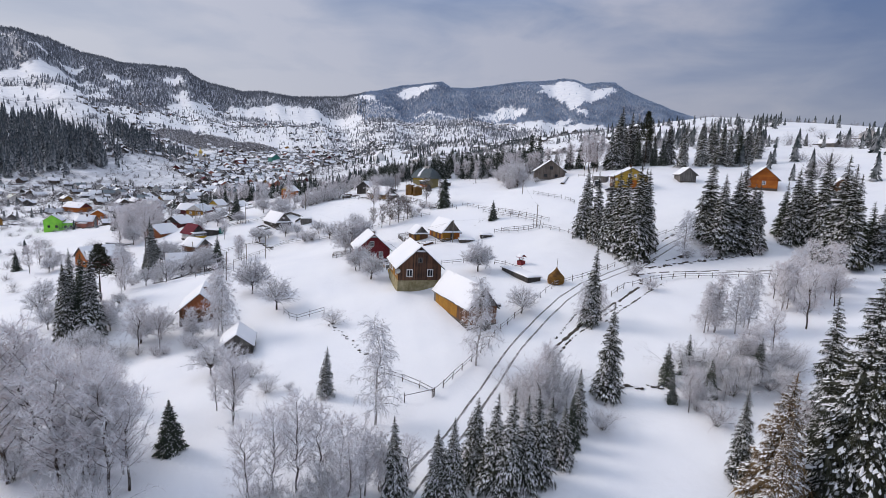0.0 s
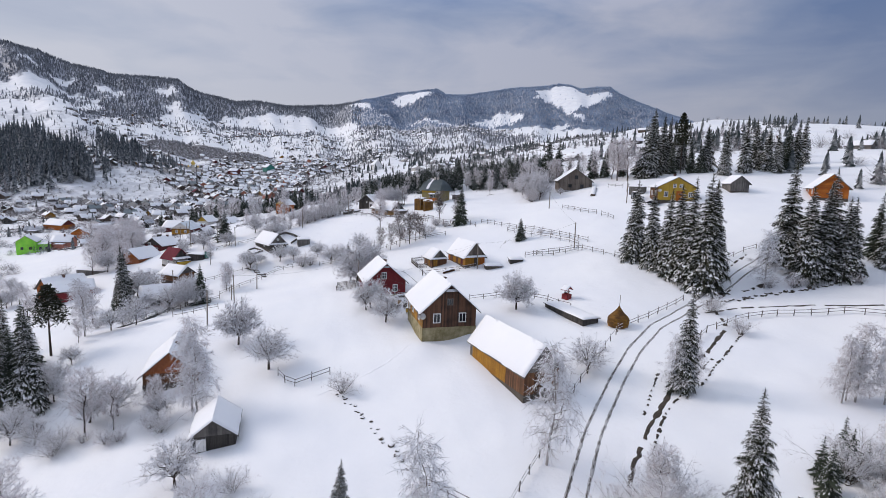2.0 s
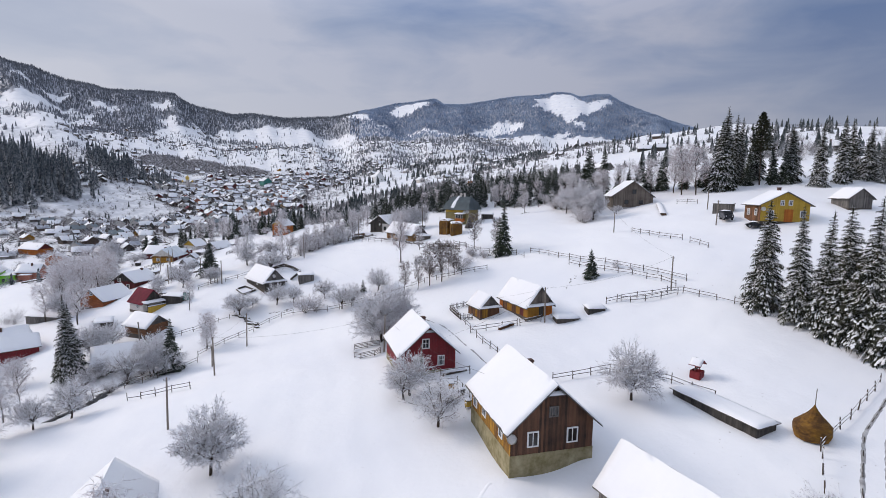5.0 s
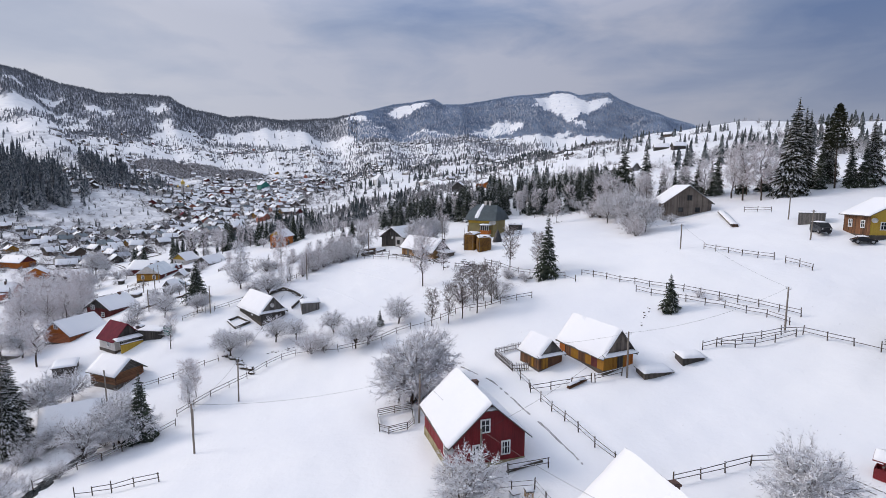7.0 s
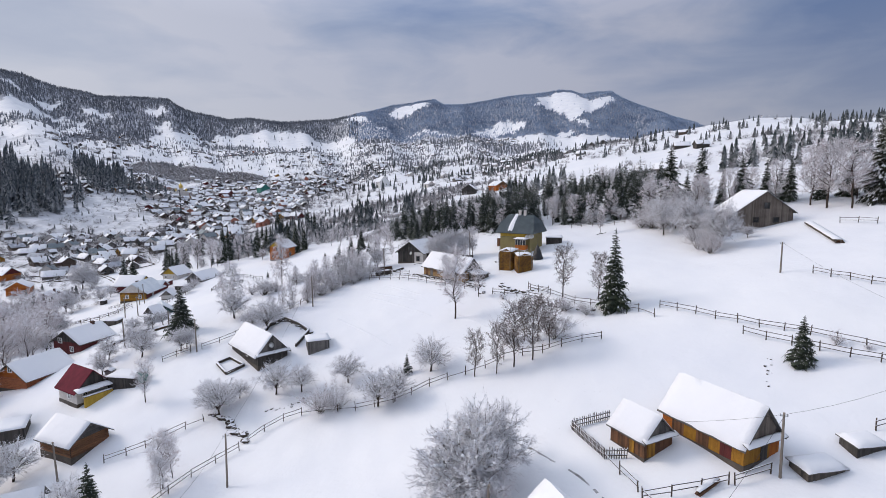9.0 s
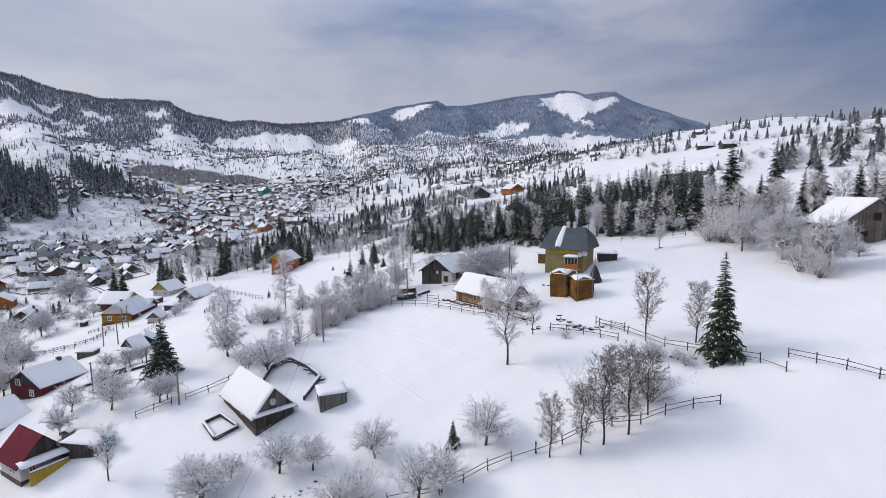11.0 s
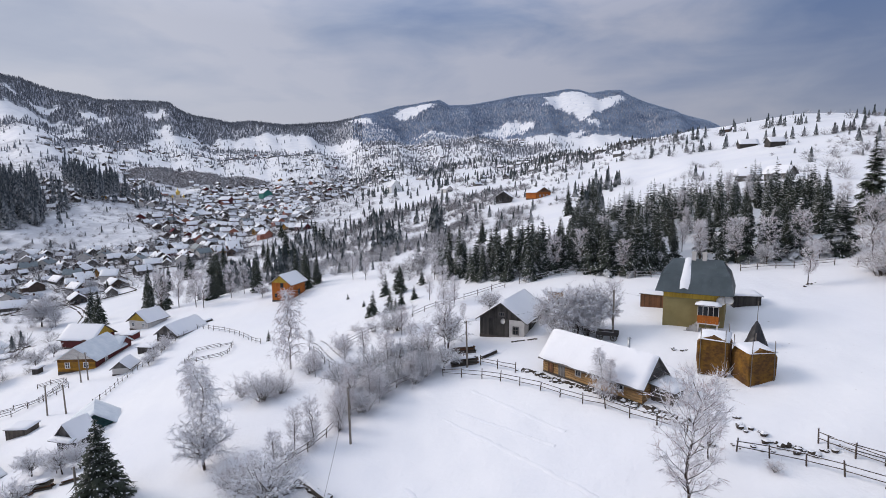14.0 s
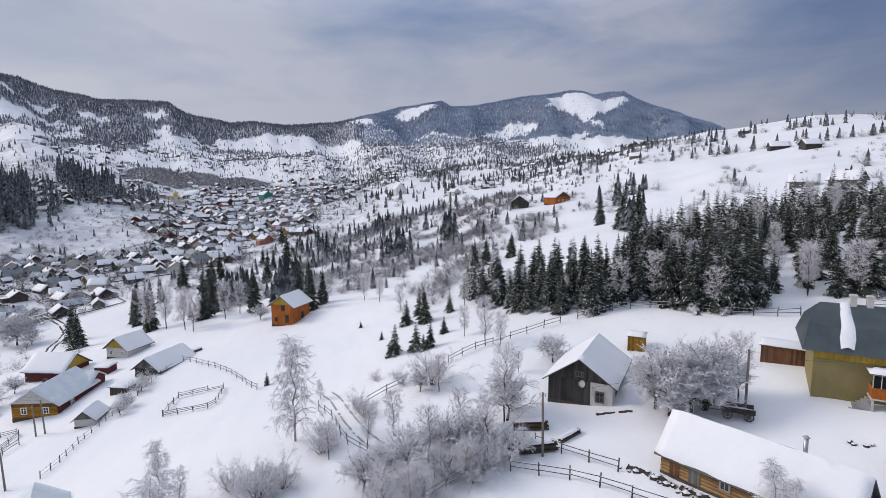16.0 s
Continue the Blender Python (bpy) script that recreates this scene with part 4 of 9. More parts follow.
TREE_TEXT = {
    "big": ("fruit_tree", "large old leafless tree white with thick rime", "tree"),
    "spruce": ("spruce_tree", "dark green spruce with snow-laden drooping boughs", "spruce"),
    "wood_spruce": ("spruce_tree", "snowy dark spruce at the edge of the wood", "spruce"),
    "old_spruce": ("spruce_tree", "tall dark spruce with snow-laden hanging boughs", "spruce"),
    "brown_spruce": ("spruce_tree", "browning old spruce with snow on its boughs", "spruce"),
    "sapling": ("young_spruce", "small young spruce standing in deep snow", "spruce"),
    "pine": ("pine_tree", "tall pine with a bare stem and snowy crown", "pine"),
    "bare": ("bare_tree", "slender brown leafless tree with little snow", "tree"),
    "tall": ("bare_tree", "tall leafless tree with rime on its twigs", "tree"),
    "round": ("fruit_tree", "spreading leafless fruit tree thick with rime", "tree"),
    "birch": ("birch_tree", "slender leafless birch with hanging frosted twigs", "birch"),
    "shrub": ("bush", "leafless frosted bush standing in the snow", "bush"),
}
tree_rng = random.Random(7)


def plant(kind, x, y, h, wide=1.0, group=""):
    if kind == "tall" and 3 < x < 60 and 118 < y < 146:
        kind = "bare"
    name, label, cat = TREE_TEXT[kind]
    if kind == "shrub" and h > 3.4:
        label = "tall leafless bush white with rime"
    parts = tree_rng.choice(KINDS[kind])
    m = pose(x, y, gz(x, y) - 0.05, tree_rng.uniform(-2, 2), tree_rng.uniform(-2, 2), tree_rng.uniform(0, 360))
    w = h * wide * tree_rng.uniform(0.92, 1.08)
    ob = empty(name, m @ Matrix.Diagonal((w, w, h, 1)), label, cat, group)
    for n, me in parts:
        under(n, me, ob)
    return ob


def grove(kind, wide, rows):
    for x, y, h in rows:
        k = "sapling" if kind == "spruce" and h < 4.7 else kind
        if kind == "spruce" and (h > 11.5 and y < 150 or h > 5.5 and y < 62):
            k = "old_spruce"
        if kind == "round" and h > 6.4:
            plant("big", x, y, h * 0.95, 0.85 if x > 50 else 1.0)
            continue
        plant(k, x, y, h, wide * (1.15 if kind == "spruce" and h < 8 else 1.0))


grove("spruce", 1.0, [(-17.6, 41.2, 5.0), (-4.1, 49.0, 5.8), (-42.7, 83.1, 12.4), (-40.2, 82.6, 10.3), (-44.7, 131.3, 6.6), (-84.5, 158.1, 6.4), (0.9, 32.2, 6.9), (4.3, 31.2, 6.1)])
grove("spruce", 1.0, [(32.9, 57.3, 11.6), (25.7, 41.6, 10.8), (7.7, 32.5, 7.5), (8.7, 30.9, 8.6), (9.6, 29.7, 9.4), (11.1, 30.3, 8.5), (12.7, 30.8, 8.5), (15.0, 33.3, 6.2)])
grove("spruce", 1.0, [(17.8, 34.8, 5.3), (19.6, 36.8, 6.7), (5.3, 31.0, 7.1), (15.9, 32.5, 6.1), (29.3, 27.1, 8.2), (29.2, 23.5, 10.2), (41.6, 29.6, 13.4), (34.0, 21.7, 19.4)])
grove("spruce", 1.0, [(34.5, 20.4, 17.6), (37.9, 21.7, 16.4), (36.6, 26.8, 6.4), (33.8, 41.8, 4.5), (37.3, 43.1, 4.2), (36.2, 38.1, 4.1), (32.0, 38.8, 2.8), (43.2, 39.2, 4.5)])
grove("spruce", 1.0, [(44.2, 42.4, 4.3), (52.2, 95.0, 14.5), (52.5, 90.0, 14.9), (53.4, 87.7, 14.7), (54.3, 85.6, 15.7), (54.5, 82.9, 17.3), (54.7, 80.3, 18.4), (56.2, 80.5, 17.3)])
grove("spruce", 1.0, [(59.5, 83.2, 15.9), (70.9, 80.1, 17.7), (71.0, 76.1, 15.0), (72.5, 75.3, 15.5), (76.1, 76.7, 16.7), (75.5, 73.8, 13.0), (76.5, 73.3, 13.0), (85.2, 73.7, 14.5)])
grove("spruce", 1.0, [(87.1, 72.6, 16.5), (87.8, 70.5, 17.7), (82.4, 63.2, 19.1), (82.9, 61.2, 17.7), (83.0, 60.3, 16.2), (85.9, 76.7, 11.0), (89.7, 62.2, 10.3), (89.8, 60.3, 12.9)])
grove("spruce", 1.0, [(77.8, 182.9, 13.1), (96.5, 148.6, 13.9), (100.5, 148.8, 16.1), (102.8, 145.8, 14.3), (105.3, 138.3, 13.8), (104.7, 130.6, 14.1), (111.4, 130.3, 15.2), (117.7, 133.5, 14.1)])
grove("spruce", 1.0, [(118.0, 129.7, 12.9), (118.0, 126.4, 12.1), (126.0, 128.0, 12.9), (134.7, 133.1, 13.4), (124.2, 129.2, 11.5), (38.3, 114.6, 4.9), (31.1, 135.3, 10.8), (-42.6, 130.9, 12.2)])
grove("spruce", 1.0, [(-46.4, 93.2, 8.9), (-44.2, 93.9, 10.4), (-26.2, 456.9, 11.6), (-5.6, 416.5, 13.3), (-24.4, 265.7, 11.9), (-27.4, 349.6, 14.0), (-11.3, 253.3, 9.4), (-14.2, 264.6, 8.5)])
grove("spruce", 1.0, [(-48.8, 355.4, 14.1), (-49.0, 379.6, 13.1), (-71.4, 349.7, 8.7), (-65.9, 348.7, 10.7), (-98.1, 377.0, 5.2), (-81.3, 222.2, 8.1), (3.5, 138.8, 2.8), (-62.1, 368.2, 13.5)])
grove("spruce", 1.0, [(-70.3, 288.6, 10.9), (-66.6, 321.1, 11.1), (-55.7, 297.6, 11.7), (-36.7, 272.9, 13.9), (-36.4, 283.7, 11.5), (-71.3, 340.9, 13.2), (-66.3, 336.5, 11.7), (-44.5, 326.3, 16.0)])
grove("spruce", 1.0, [(-28.5, 309.0, 10.5), (-33.1, 398.7, 9.4), (-26.6, 378.5, 9.5), (-2.1, 398.7, 13.4), (-14.4, 284.0, 9.7), (-11.3, 268.9, 10.1), (-8.5, 256.1, 8.8), (-20.9, 381.0, 15.8)])
grove("spruce", 1.0, [(4.2, 221.0, 4.6), (-0.1, 208.3, 4.6), (2.7, 206.7, 4.3), (4.6, 206.2, 4.1), (3.5, 205.7, 2.5), (-2.8, 228.3, 1.3), (-0.6, 217.8, 1.5), (-17.8, 212.7, 2.1)])
grove("spruce", 1.0, [(6.9, 219.4, 6.0), (7.2, 224.9, 4.5), (11.5, 220.3, 3.7), (7.8, 210.3, 2.7)])
for x, y, h in ((29.1, 23.5, 11.5), (27.6, 21.6, 9.0)):
    plant("brown_spruce", x, y, h, 1.1)
plant("spruce", -29.0, 169.6, 8.5, 1.55)
for x, y, h in ((-43.2, 99.0, 10.7),):
    plant("pine", x, y, h, 1.3)
grove("tall", 1.0, [(-27.6, 40.7, 11.8), (-24.2, 36.7, 10.9), (-22.8, 37.1, 10.0), (-20.6, 35.9, 10.1), (-29.6, 43.0, 10.6), (-29.0, 39.5, 12.1), (-19.4, 36.4, 7.9), (-22.7, 39.0, 8.6)])
grove("tall", 1.0, [(-8.6, 34.0, 7.1), (-6.7, 34.1, 7.8), (-4.9, 34.7, 6.7), (-3.3, 33.4, 6.3), (-10.4, 33.9, 6.1), (-1.4, 32.6, 5.0), (-13.0, 44.8, 6.6), (-29.6, 73.5, 7.3)])
grove("tall", 1.0, [(-26.8, 73.4, 5.7), (-36.9, 83.1, 5.0), (-22.7, 73.3, 4.9), (-15.0, 48.3, 4.1), (12.4, 146.9, 10.0), (12.8, 131.4, 5.8), (14.9, 131.2, 7.4), (17.2, 131.0, 7.2), (19.9, 132.0, 5.6)])
grove("tall", 1.0, [(10.5, 132.6, 5.3), (27.3, 142.4, 7.2), (30.7, 138.6, 6.3), (5.3, 180.2, 6.9), (23.7, 172.6, 5.6), (17.3, 150.6, 5.0), (11.2, 196.3, 4.5)])
grove("tall", 1.0, [(9.5, 205.7, 4.1)])
grove("round", 1.15, [(-11.0, 78.8, 6.4), (-15.6, 87.4, 7.4), (-17.3, 58.6, 5.3), (2.8, 92.7, 4.9), (5.0, 86.6, 5.4), (24.9, 63.7, 4.7), (24.6, 83.9, 6.7), (3.6, 93.4, 5.6)])
grove("round", 1.15, [(-12.7, 143.9, 4.9), (-9.5, 142.7, 4.3), (-3.6, 141.5, 4.4), (6.2, 137.1, 4.9), (-20.7, 144.9, 4.5), (-17.3, 145.2, 2.9), (3.2, 113.0, 9.4), (5.6, 115.6, 8.6)])
grove("round", 1.15, [(-0.8, 134.7, 5.0), (1.2, 134.3, 4.7), (58.3, 160.2, 7.9), (58.2, 152.9, 9.2), (56.8, 145.0, 8.8), (63.7, 146.2, 2.5), (62.5, 162.1, 7.3), (17.8, 173.8, 7.4)])
grove("round", 1.15, [(19.5, 173.3, 6.5), (20.8, 173.1, 7.4), (17.5, 175.3, 5.5), (14.4, 188.5, 3.8), (-68.1, 196.7, 7.6), (-65.0, 196.2, 7.2), (-56.1, 186.5, 6.0), (-71.2, 233.7, 7.7)])
grove("round", 1.15, [(-30.2, 126.3, 5.1), (-27.6, 124.9, 4.6), (-38.2, 129.6, 3.9), (-27.6, 162.0, 4.3), (-34.3, 168.9, 3.5), (-38.5, 175.2, 3.3), (-39.6, 181.3, 3.4)])
grove("round", 1.15, [(-36.7, 179.9, 2.3), (-38.2, 217.7, 2.6), (-91.7, 309.1, 3.2), (-105.6, 380.1, 7.0), (-98.7, 319.0, 12.5), (-14.7, 161.8, 5.8)])
grove("birch", 0.9, [(0.6, 42.5, 11.2), (13.9, 51.3, 11.2), (-18.0, 71.4, 10.1), (-13.4, 189.4, 11.0), (-24.6, 184.8, 6.1), (-20.9, 170.7, 10.2), (14.9, 161.2, 4.9), (45.9, 50.4, 6.9)])
grove("birch", 0.9, [(47.7, 50.4, 5.6), (52.0, 50.0, 7.8), (61.2, 52.7, 7.9), (63.4, 76.6, 9.3), (47.3, 50.1, 8.5), (52.3, 49.7, 8.4), (46.7, 50.6, 7.1), (-0.1, 32.8, 5.3)])
grove("birch", 0.9, [(49.5, 48.9, 7.8), (-23.5, 131.8, 5.0), (-18.9, 73.4, 11.4), (15.3, 160.2, 4.2), (-10.7, 199.1, 2.6)])
grove("shrub", 1.05, [(-2.5, 69.3, 2.6), (-7.3, 137.1, 4.0), (-5.5, 136.9, 3.2), (-16.3, 180.5, 3.6), (-14.2, 181.1, 2.8), (-10.2, 185.8, 1.7), (36.8, 42.4, 4.6), (38.2, 41.0, 4.1)])
grove("shrub", 1.05, [(40.7, 41.0, 3.7), (38.7, 37.6, 3.9), (34.0, 37.7, 3.4), (33.3, 33.8, 3.2), (45.0, 42.1, 3.3), (45.6, 40.0, 3.7), (17.7, 41.4, 4.7), (20.3, 42.2, 4.8)])
grove("shrub", 1.05, [(17.1, 43.1, 3.1), (16.5, 44.8, 3.1), (19.7, 43.8, 4.4), (22.4, 36.6, 2.8), (48.9, 66.2, 2.6), (50.3, 72.9, 3.0), (25.4, 138.9, 2.1), (27.3, 137.1, 1.5)])
grove("shrub", 1.05, [(43.1, 115.0, 1.4), (44.6, 113.0, 0.7), (23.6, 135.1, 1.7), (20.1, 147.6, 1.1), (25.6, 138.5, 2.1), (27.2, 135.9, 1.6), (16.3, 136.4, 3.5), (21.3, 133.3, 3.7)])
grove("shrub", 1.05, [(-16.2, 180.9, 3.2), (-12.5, 56.1, 2.4), (-10.4, 51.5, 2.2), (-31.8, 72.0, 2.8), (-8.0, 51.7, 1.1), (-10.6, 188.0, 2.2), (-1.6, 195.5, 2.1), (-4.0, 199.9, 1.4)])
grove("shrub", 1.05, [(1.5, 192.5, 4.1), (-6.9, 192.2, 2.4), (-6.4, 189.9, 2.3), (64.1, 76.2, 2.3), (67.1, 74.7, 2.6), (75.5, 71.9, 1.9)])
grove("tall", 1.0, [(-61.1, 174.4, 11.0), (-57.2, 175.0, 9.6), (-55.1, 178.0, 8.6), (-45.7, 121.3, 6.8), (-23.0, 134.3, 4.8), (-29.7, 150.5, 5.5)])
grove("round", 1.0, [(-60.9, 202.6, 7.0), (-30.7, 128.0, 7.0), (-34.9, 109.6, 5.6), (-38.2, 108.1, 4.6), (-51.4, 132.3, 5.2)])
grove("tall", 1.2, [(83.0, 148.0, 11.5), (83.8, 144.2, 11.0), (83.7, 151.7, 10.0), (63.5, 166.1, 8.5), (64.2, 173.0, 8.0), (-52.3, 158.4, 8.5), (-79.5, 216.4, 11.0), (-66.8, 204.7, 11.0), (-60.0, 197.9, 10.0), (-23.6, 132.9, 6.0)])
grove("round", 1.0, [(-30.2, 124.7, 6.8), (-42.7, 138.0, 7.5), (-33.1, 123.4, 6.3), (-57.8, 166.0, 7.5), (-33.8, 164.5, 5.5), (-40.8, 141.4, 5.5)])
grove("spruce", 1.0, [(75.1, 170.2, 14.5), (86.4, 160.4, 8.0), (89.2, 172.8, 7.7), (-27.4, 125.8, 8.5)])
grove("tall", 1.1, [(-28.5, 45.5, 9.0), (-22, 41, 8), (-33, 47, 9), (-20.5, 38.5, 7), (-35, 44, 9.5), (-34, 51, 8)])
grove("tall", 1.0, [(-13.1, 46.5, 7.1), (-78.4, 151.3, 7.1), (-44.8, 115.5, 6.9), (-81.8, 164.4, 6.4), (59.0, 46.8, 8.2), (62.5, 53.0, 6.4), (41, 42.5, 4.0), (43.5, 41, 4.2), (37.5, 39.5, 3.6), (47, 43, 4.4), (40, 37, 4.0), (21, 45, 4.5), (18, 42, 5.0)])
grove("round", 1.0, [(-36.4, 83.2, 4.4), (-30.2, 76.4, 6.0), (-27.3, 76.4, 5.4), (-22.5, 73.5, 4.3), (-37.4, 85.3, 3.9), (-72.8, 150.8, 4.7), (-20.6, 170.0, 5.6), (-47, 88, 5.0), (-52, 97, 5.5), (-56, 108, 6.0), (-50, 104, 5.0)])
grove("shrub", 1.1, [(59.5, 168.5, 4.2), (60.5, 166.5, 4.6), (61, 164.8, 4.2), (62.5, 163.5, 3.8), (64, 166, 4.8), (66, 168, 4.6), (63, 170, 4.6), (68, 169, 5.2), (71, 168.5, 4.8), (66, 172, 5.0)])
grove("round", 1.1, [(5.7, 180.5, 5.4), (-0.1, 191.5, 3.0), (14.8, 190.3, 2.8), (-7.9, 177.4, 4.3), (-6.1, 177.6, 4.3), (-4.1, 178.5, 4.4), (-0.4, 178.3, 4.4), (1.5, 177.9, 4.4), (3.8, 175.3, 3.8), (-4.0, 174.8, 3.2), (-1.6, 175.6, 3.2), (0.6, 176.0, 2.8), (-64.4, 238.4, 4.5), (-64.3, 245.4, 4.0), (-38.2, 220.1, 2.8), (-93.0, 314.7, 6.4), (-22.3, 255.6, 4.2)])
grove("tall", 1.0, [(10.3, 199.3, 6.1), (14.2, 220.7, 5.2), (1.7, 190.2, 4.1), (5.1, 232.5, 4.8), (2.6, 243.1, 5.3), (0.0, 248.3, 5.5), (-2.3, 178.4, 4.9), (2.5, 176.9, 4.8), (-6.9, 183.2, 4.2), (-4.3, 184.2, 4.3), (1.3, 181.3, 4.1), (10.2, 188.4, 2.4), (-51.2, 277.9, 10.8), (-45.6, 273.4, 10.0), (-39.5, 264.6, 9.4), (-36.8, 260.0, 8.7), (-30.9, 265.5, 8.5), (-27.8, 267.1, 7.7)])
grove("shrub", 1.0, [(-38.2, 226.0, 2.8), (-38.0, 229.0, 2.6)])
grove("spruce", 1.0, [(-80.4, 310.4, 12.0), (-63.8, 312.3, 11.5), (-50.7, 280.2, 12.0)])
grove("sapling", 0.9, [(34.8, 43.5, 3.9), (38.6, 44.6, 3.9), (36.1, 38.2, 4.4), (43.9, 39.6, 4.9), (39.6, 43.2, 2.6), (32.2, 39.3, 1.7)])
grove("spruce", 1.0, [(90.1, 143.4, 20.0), (96.0, 146.0, 17.5), (97.8, 143.0, 10.0), (101.0, 139.0, 10.0), (102.8, 137.5, 9.0)])
plant("pine", 98.8, 140.6, 17.0, 0.85)
# mixed growth behind the plank house
grove("tall", 1.15, [(66, 166, 6.5), (69, 164, 7.5), (72, 165, 7.0), (75, 162, 8.0), (78, 159.5, 7.5), (80.5, 156.5, 8.5), (87, 151, 8.0), (90, 148, 7.0), (93.5, 147.5, 7.5), (73.5, 168.5, 7.0), (88, 155, 7.5)])
grove("spruce", 1.0, [(77, 166, 8.5), (82, 160, 9.0), (85, 157.5, 10.0), (88.5, 153.5, 9.0), (92, 151, 8.5), (70.5, 169, 9.0), (79.5, 165, 7.5)])
grove("birch", 1.0, [(-41.9, 107.5, 10.0)])
grove("round", 1.0, [(-35.8, 179.0, 3.8), (-34.0, 178.6, 3.4), (-39.6, 168.1, 4.4), (-38.6, 162.2, 4.2), (-26.8, 162.4, 4.2)])
grove("tall", 1.2, [(-68.2, 200.1, 10.0), (-63.0, 196.0, 9.0), (-57.5, 191.6, 9.0), (-72.0, 205.0, 9.5)])
grove("tall", 1.3, [(-60.5, 172.5, 9.5), (-59.5, 180.5, 9.0), (-57.0, 184.0, 8.5), (-64.0, 178.0, 9.0), (-62.0, 168.0, 8.0)])
# the fringe of the wood behind the olive house
grove("tall", 1.1, [(49.5, 188.0, 6.2), (52.4, 184.0, 6.6), (55.6, 181.6, 6.4), (59.4, 179.2, 6.6), (36.4, 188.9, 5.4), (33.3, 196.0, 6.5), (29.5, 198.5, 6.0)])
grove("round", 1.0, [(54.9, 180.9, 3.8), (60.6, 177.4, 3.6)])
for x, y, h in ((35.2, 191.4, 8.6), (36.6, 190.2, 8.0), (37.6, 188.6, 8.4), (39.8, 188.4, 8.0), (33.8, 194.4, 9.0), (56.8, 181.8, 8.4), (62.8, 177.2, 8.8), (64.4, 176.6, 8.2), (60.0, 180.0, 9.0), (54.2, 184.2, 9.0)):
    plant("wood_spruce", x, y, h, 1.05, "spruce wood")
plant("tall", 51.8, 171.8, 5.6, 0.9)
# rosy birches and thicket along the edge of the pasture
grove("tall", 1.1, [(62.4, 53.6, 6.0), (65.3, 54.4, 6.5), (66.6, 52.2, 6.0), (69.4, 58.0, 6.5), (72.3, 55.4, 7.0), (73.6, 59.4, 6.5), (68.8, 51.0, 5.5), (63.8, 56.6, 5.5), (76.0, 57.0, 6.5), (70.5, 53.0, 5.0)])
grove("shrub", 1.2, [(64.0, 52.0, 3.2), (67.5, 54.5, 3.5), (71.0, 56.5, 3.5), (66.0, 57.0, 3.0), (74.0, 55.0, 3.4)])
grove("birch", 1.0, [(31.8, 57.6, 6.5), (35.2, 58.6, 5.5)])
grove("tall", 0.8, [(18.1, 135.3, 5.4), (19.3, 134.0, 5.6)])
grove("tall", 1.25, [(-34.7, 61.0, 6.5), (-29.6, 54.9, 6.5), (-25.4, 51.0, 6.0), (-29.6, 58.3, 5.5)])
# young growth round the old tree by the pen
plant("round", -19.4, 142.8, 5.2, 1.05)
plant("round", 2.0, 114.2, 5.6, 1.2)
plant("shrub", 3.6, 113.4, 4.2, 1.1)
plant("round", 4.4, 114.4, 5.2, 1.1)
grove("spruce", 1.0, [(-43.8, 89.0, 12.7), (-38.5, 81.9, 13.0), (-41.7, 82.7, 12.0)])
grove("round", 1.05, [(-37.6, 77.5, 4.3), (-72.8, 148.7, 4.8), (-75.9, 160.9, 4.1), (-37.4, 86.4, 4.2), (-38.3, 93.2, 3.3), (-80.5, 167.6, 4.8), (-37.3, 75.1, 4.6), (-34.6, 74.1, 3.6)])
grove("tall", 1.0, [(-44.9, 98.0, 3.6), (-63.5, 137.4, 6.1), (-41.2, 103.3, 3.7)])
grove("spruce", 1.0, [(-43.0, 129.2, 14.0), (73.3, 272.9, 11.0), (63.0, 247.4, 10.0), (61.8, 239.7, 10.2), (65.0, 243.0, 9.0), (27.2, 245.8, 6.4), (33.7, 246.7, 5.9), (24.0, 244.0, 7.0)])
# the hedgerow along the upper edge of the field, and thickets by the stream and the lane
for a, b, n, lo, hi in (((-17.5, 165.5), (-10.2, 170), 8, 2.0, 3.4), ((-10.2, 170), (2.0, 176.5), 14, 2.0, 4.0), ((-9.0, 172.5), (3, 180), 9, 1.8, 3.4), ((-25, 183), (-8, 184.5), 5, 2.0, 3.2),
                        ((-37, 113), (-31, 130), 7, 2.0, 3.6), ((-42, 116), (-38, 132), 5, 2.0, 4.0), ((-34, 72), (-20, 70), 7, 1.5, 3.0),
                        ((13, 36), (22, 46), 14, 2.2, 4.6), ((-20, 33), (-32, 44), 10, 3.0, 5.0), ((-10, 31), (2, 33), 12, 2.5, 4.5), ((33, 36), (46, 42), 16, 1.8, 3.8), ((38, 30), (52, 44), 10, 2.0, 4.0),
                        ((52, 142), (63, 158), 9, 3.0, 5.5)):
    for k in range(n):
        s = (k + tree_rng.uniform(0, 1)) / n
        k2 = tree_rng.random() < 0.45 and (a[1] > 150 or a[1] < 60)
        plant("tall" if k2 else "shrub", a[0] + (b[0] - a[0]) * s + tree_rng.uniform(-1.2, 1.2), a[1] + (b[1] - a[1]) * s + tree_rng.uniform(-1.2, 1.2), tree_rng.uniform(lo, hi) * (1.35 if k2 else 0.9))

# ---- woods ----
def inside(px, py, poly):
    r = False
    for (x0, y0), (x1, y1) in zip(poly, poly[1:] + poly[:1]):
        if (y0 > py) != (y1 > py) and px < (x1 - x0) * (py - y0) / (y1 - y0) + x0:
            r = not r
    return r


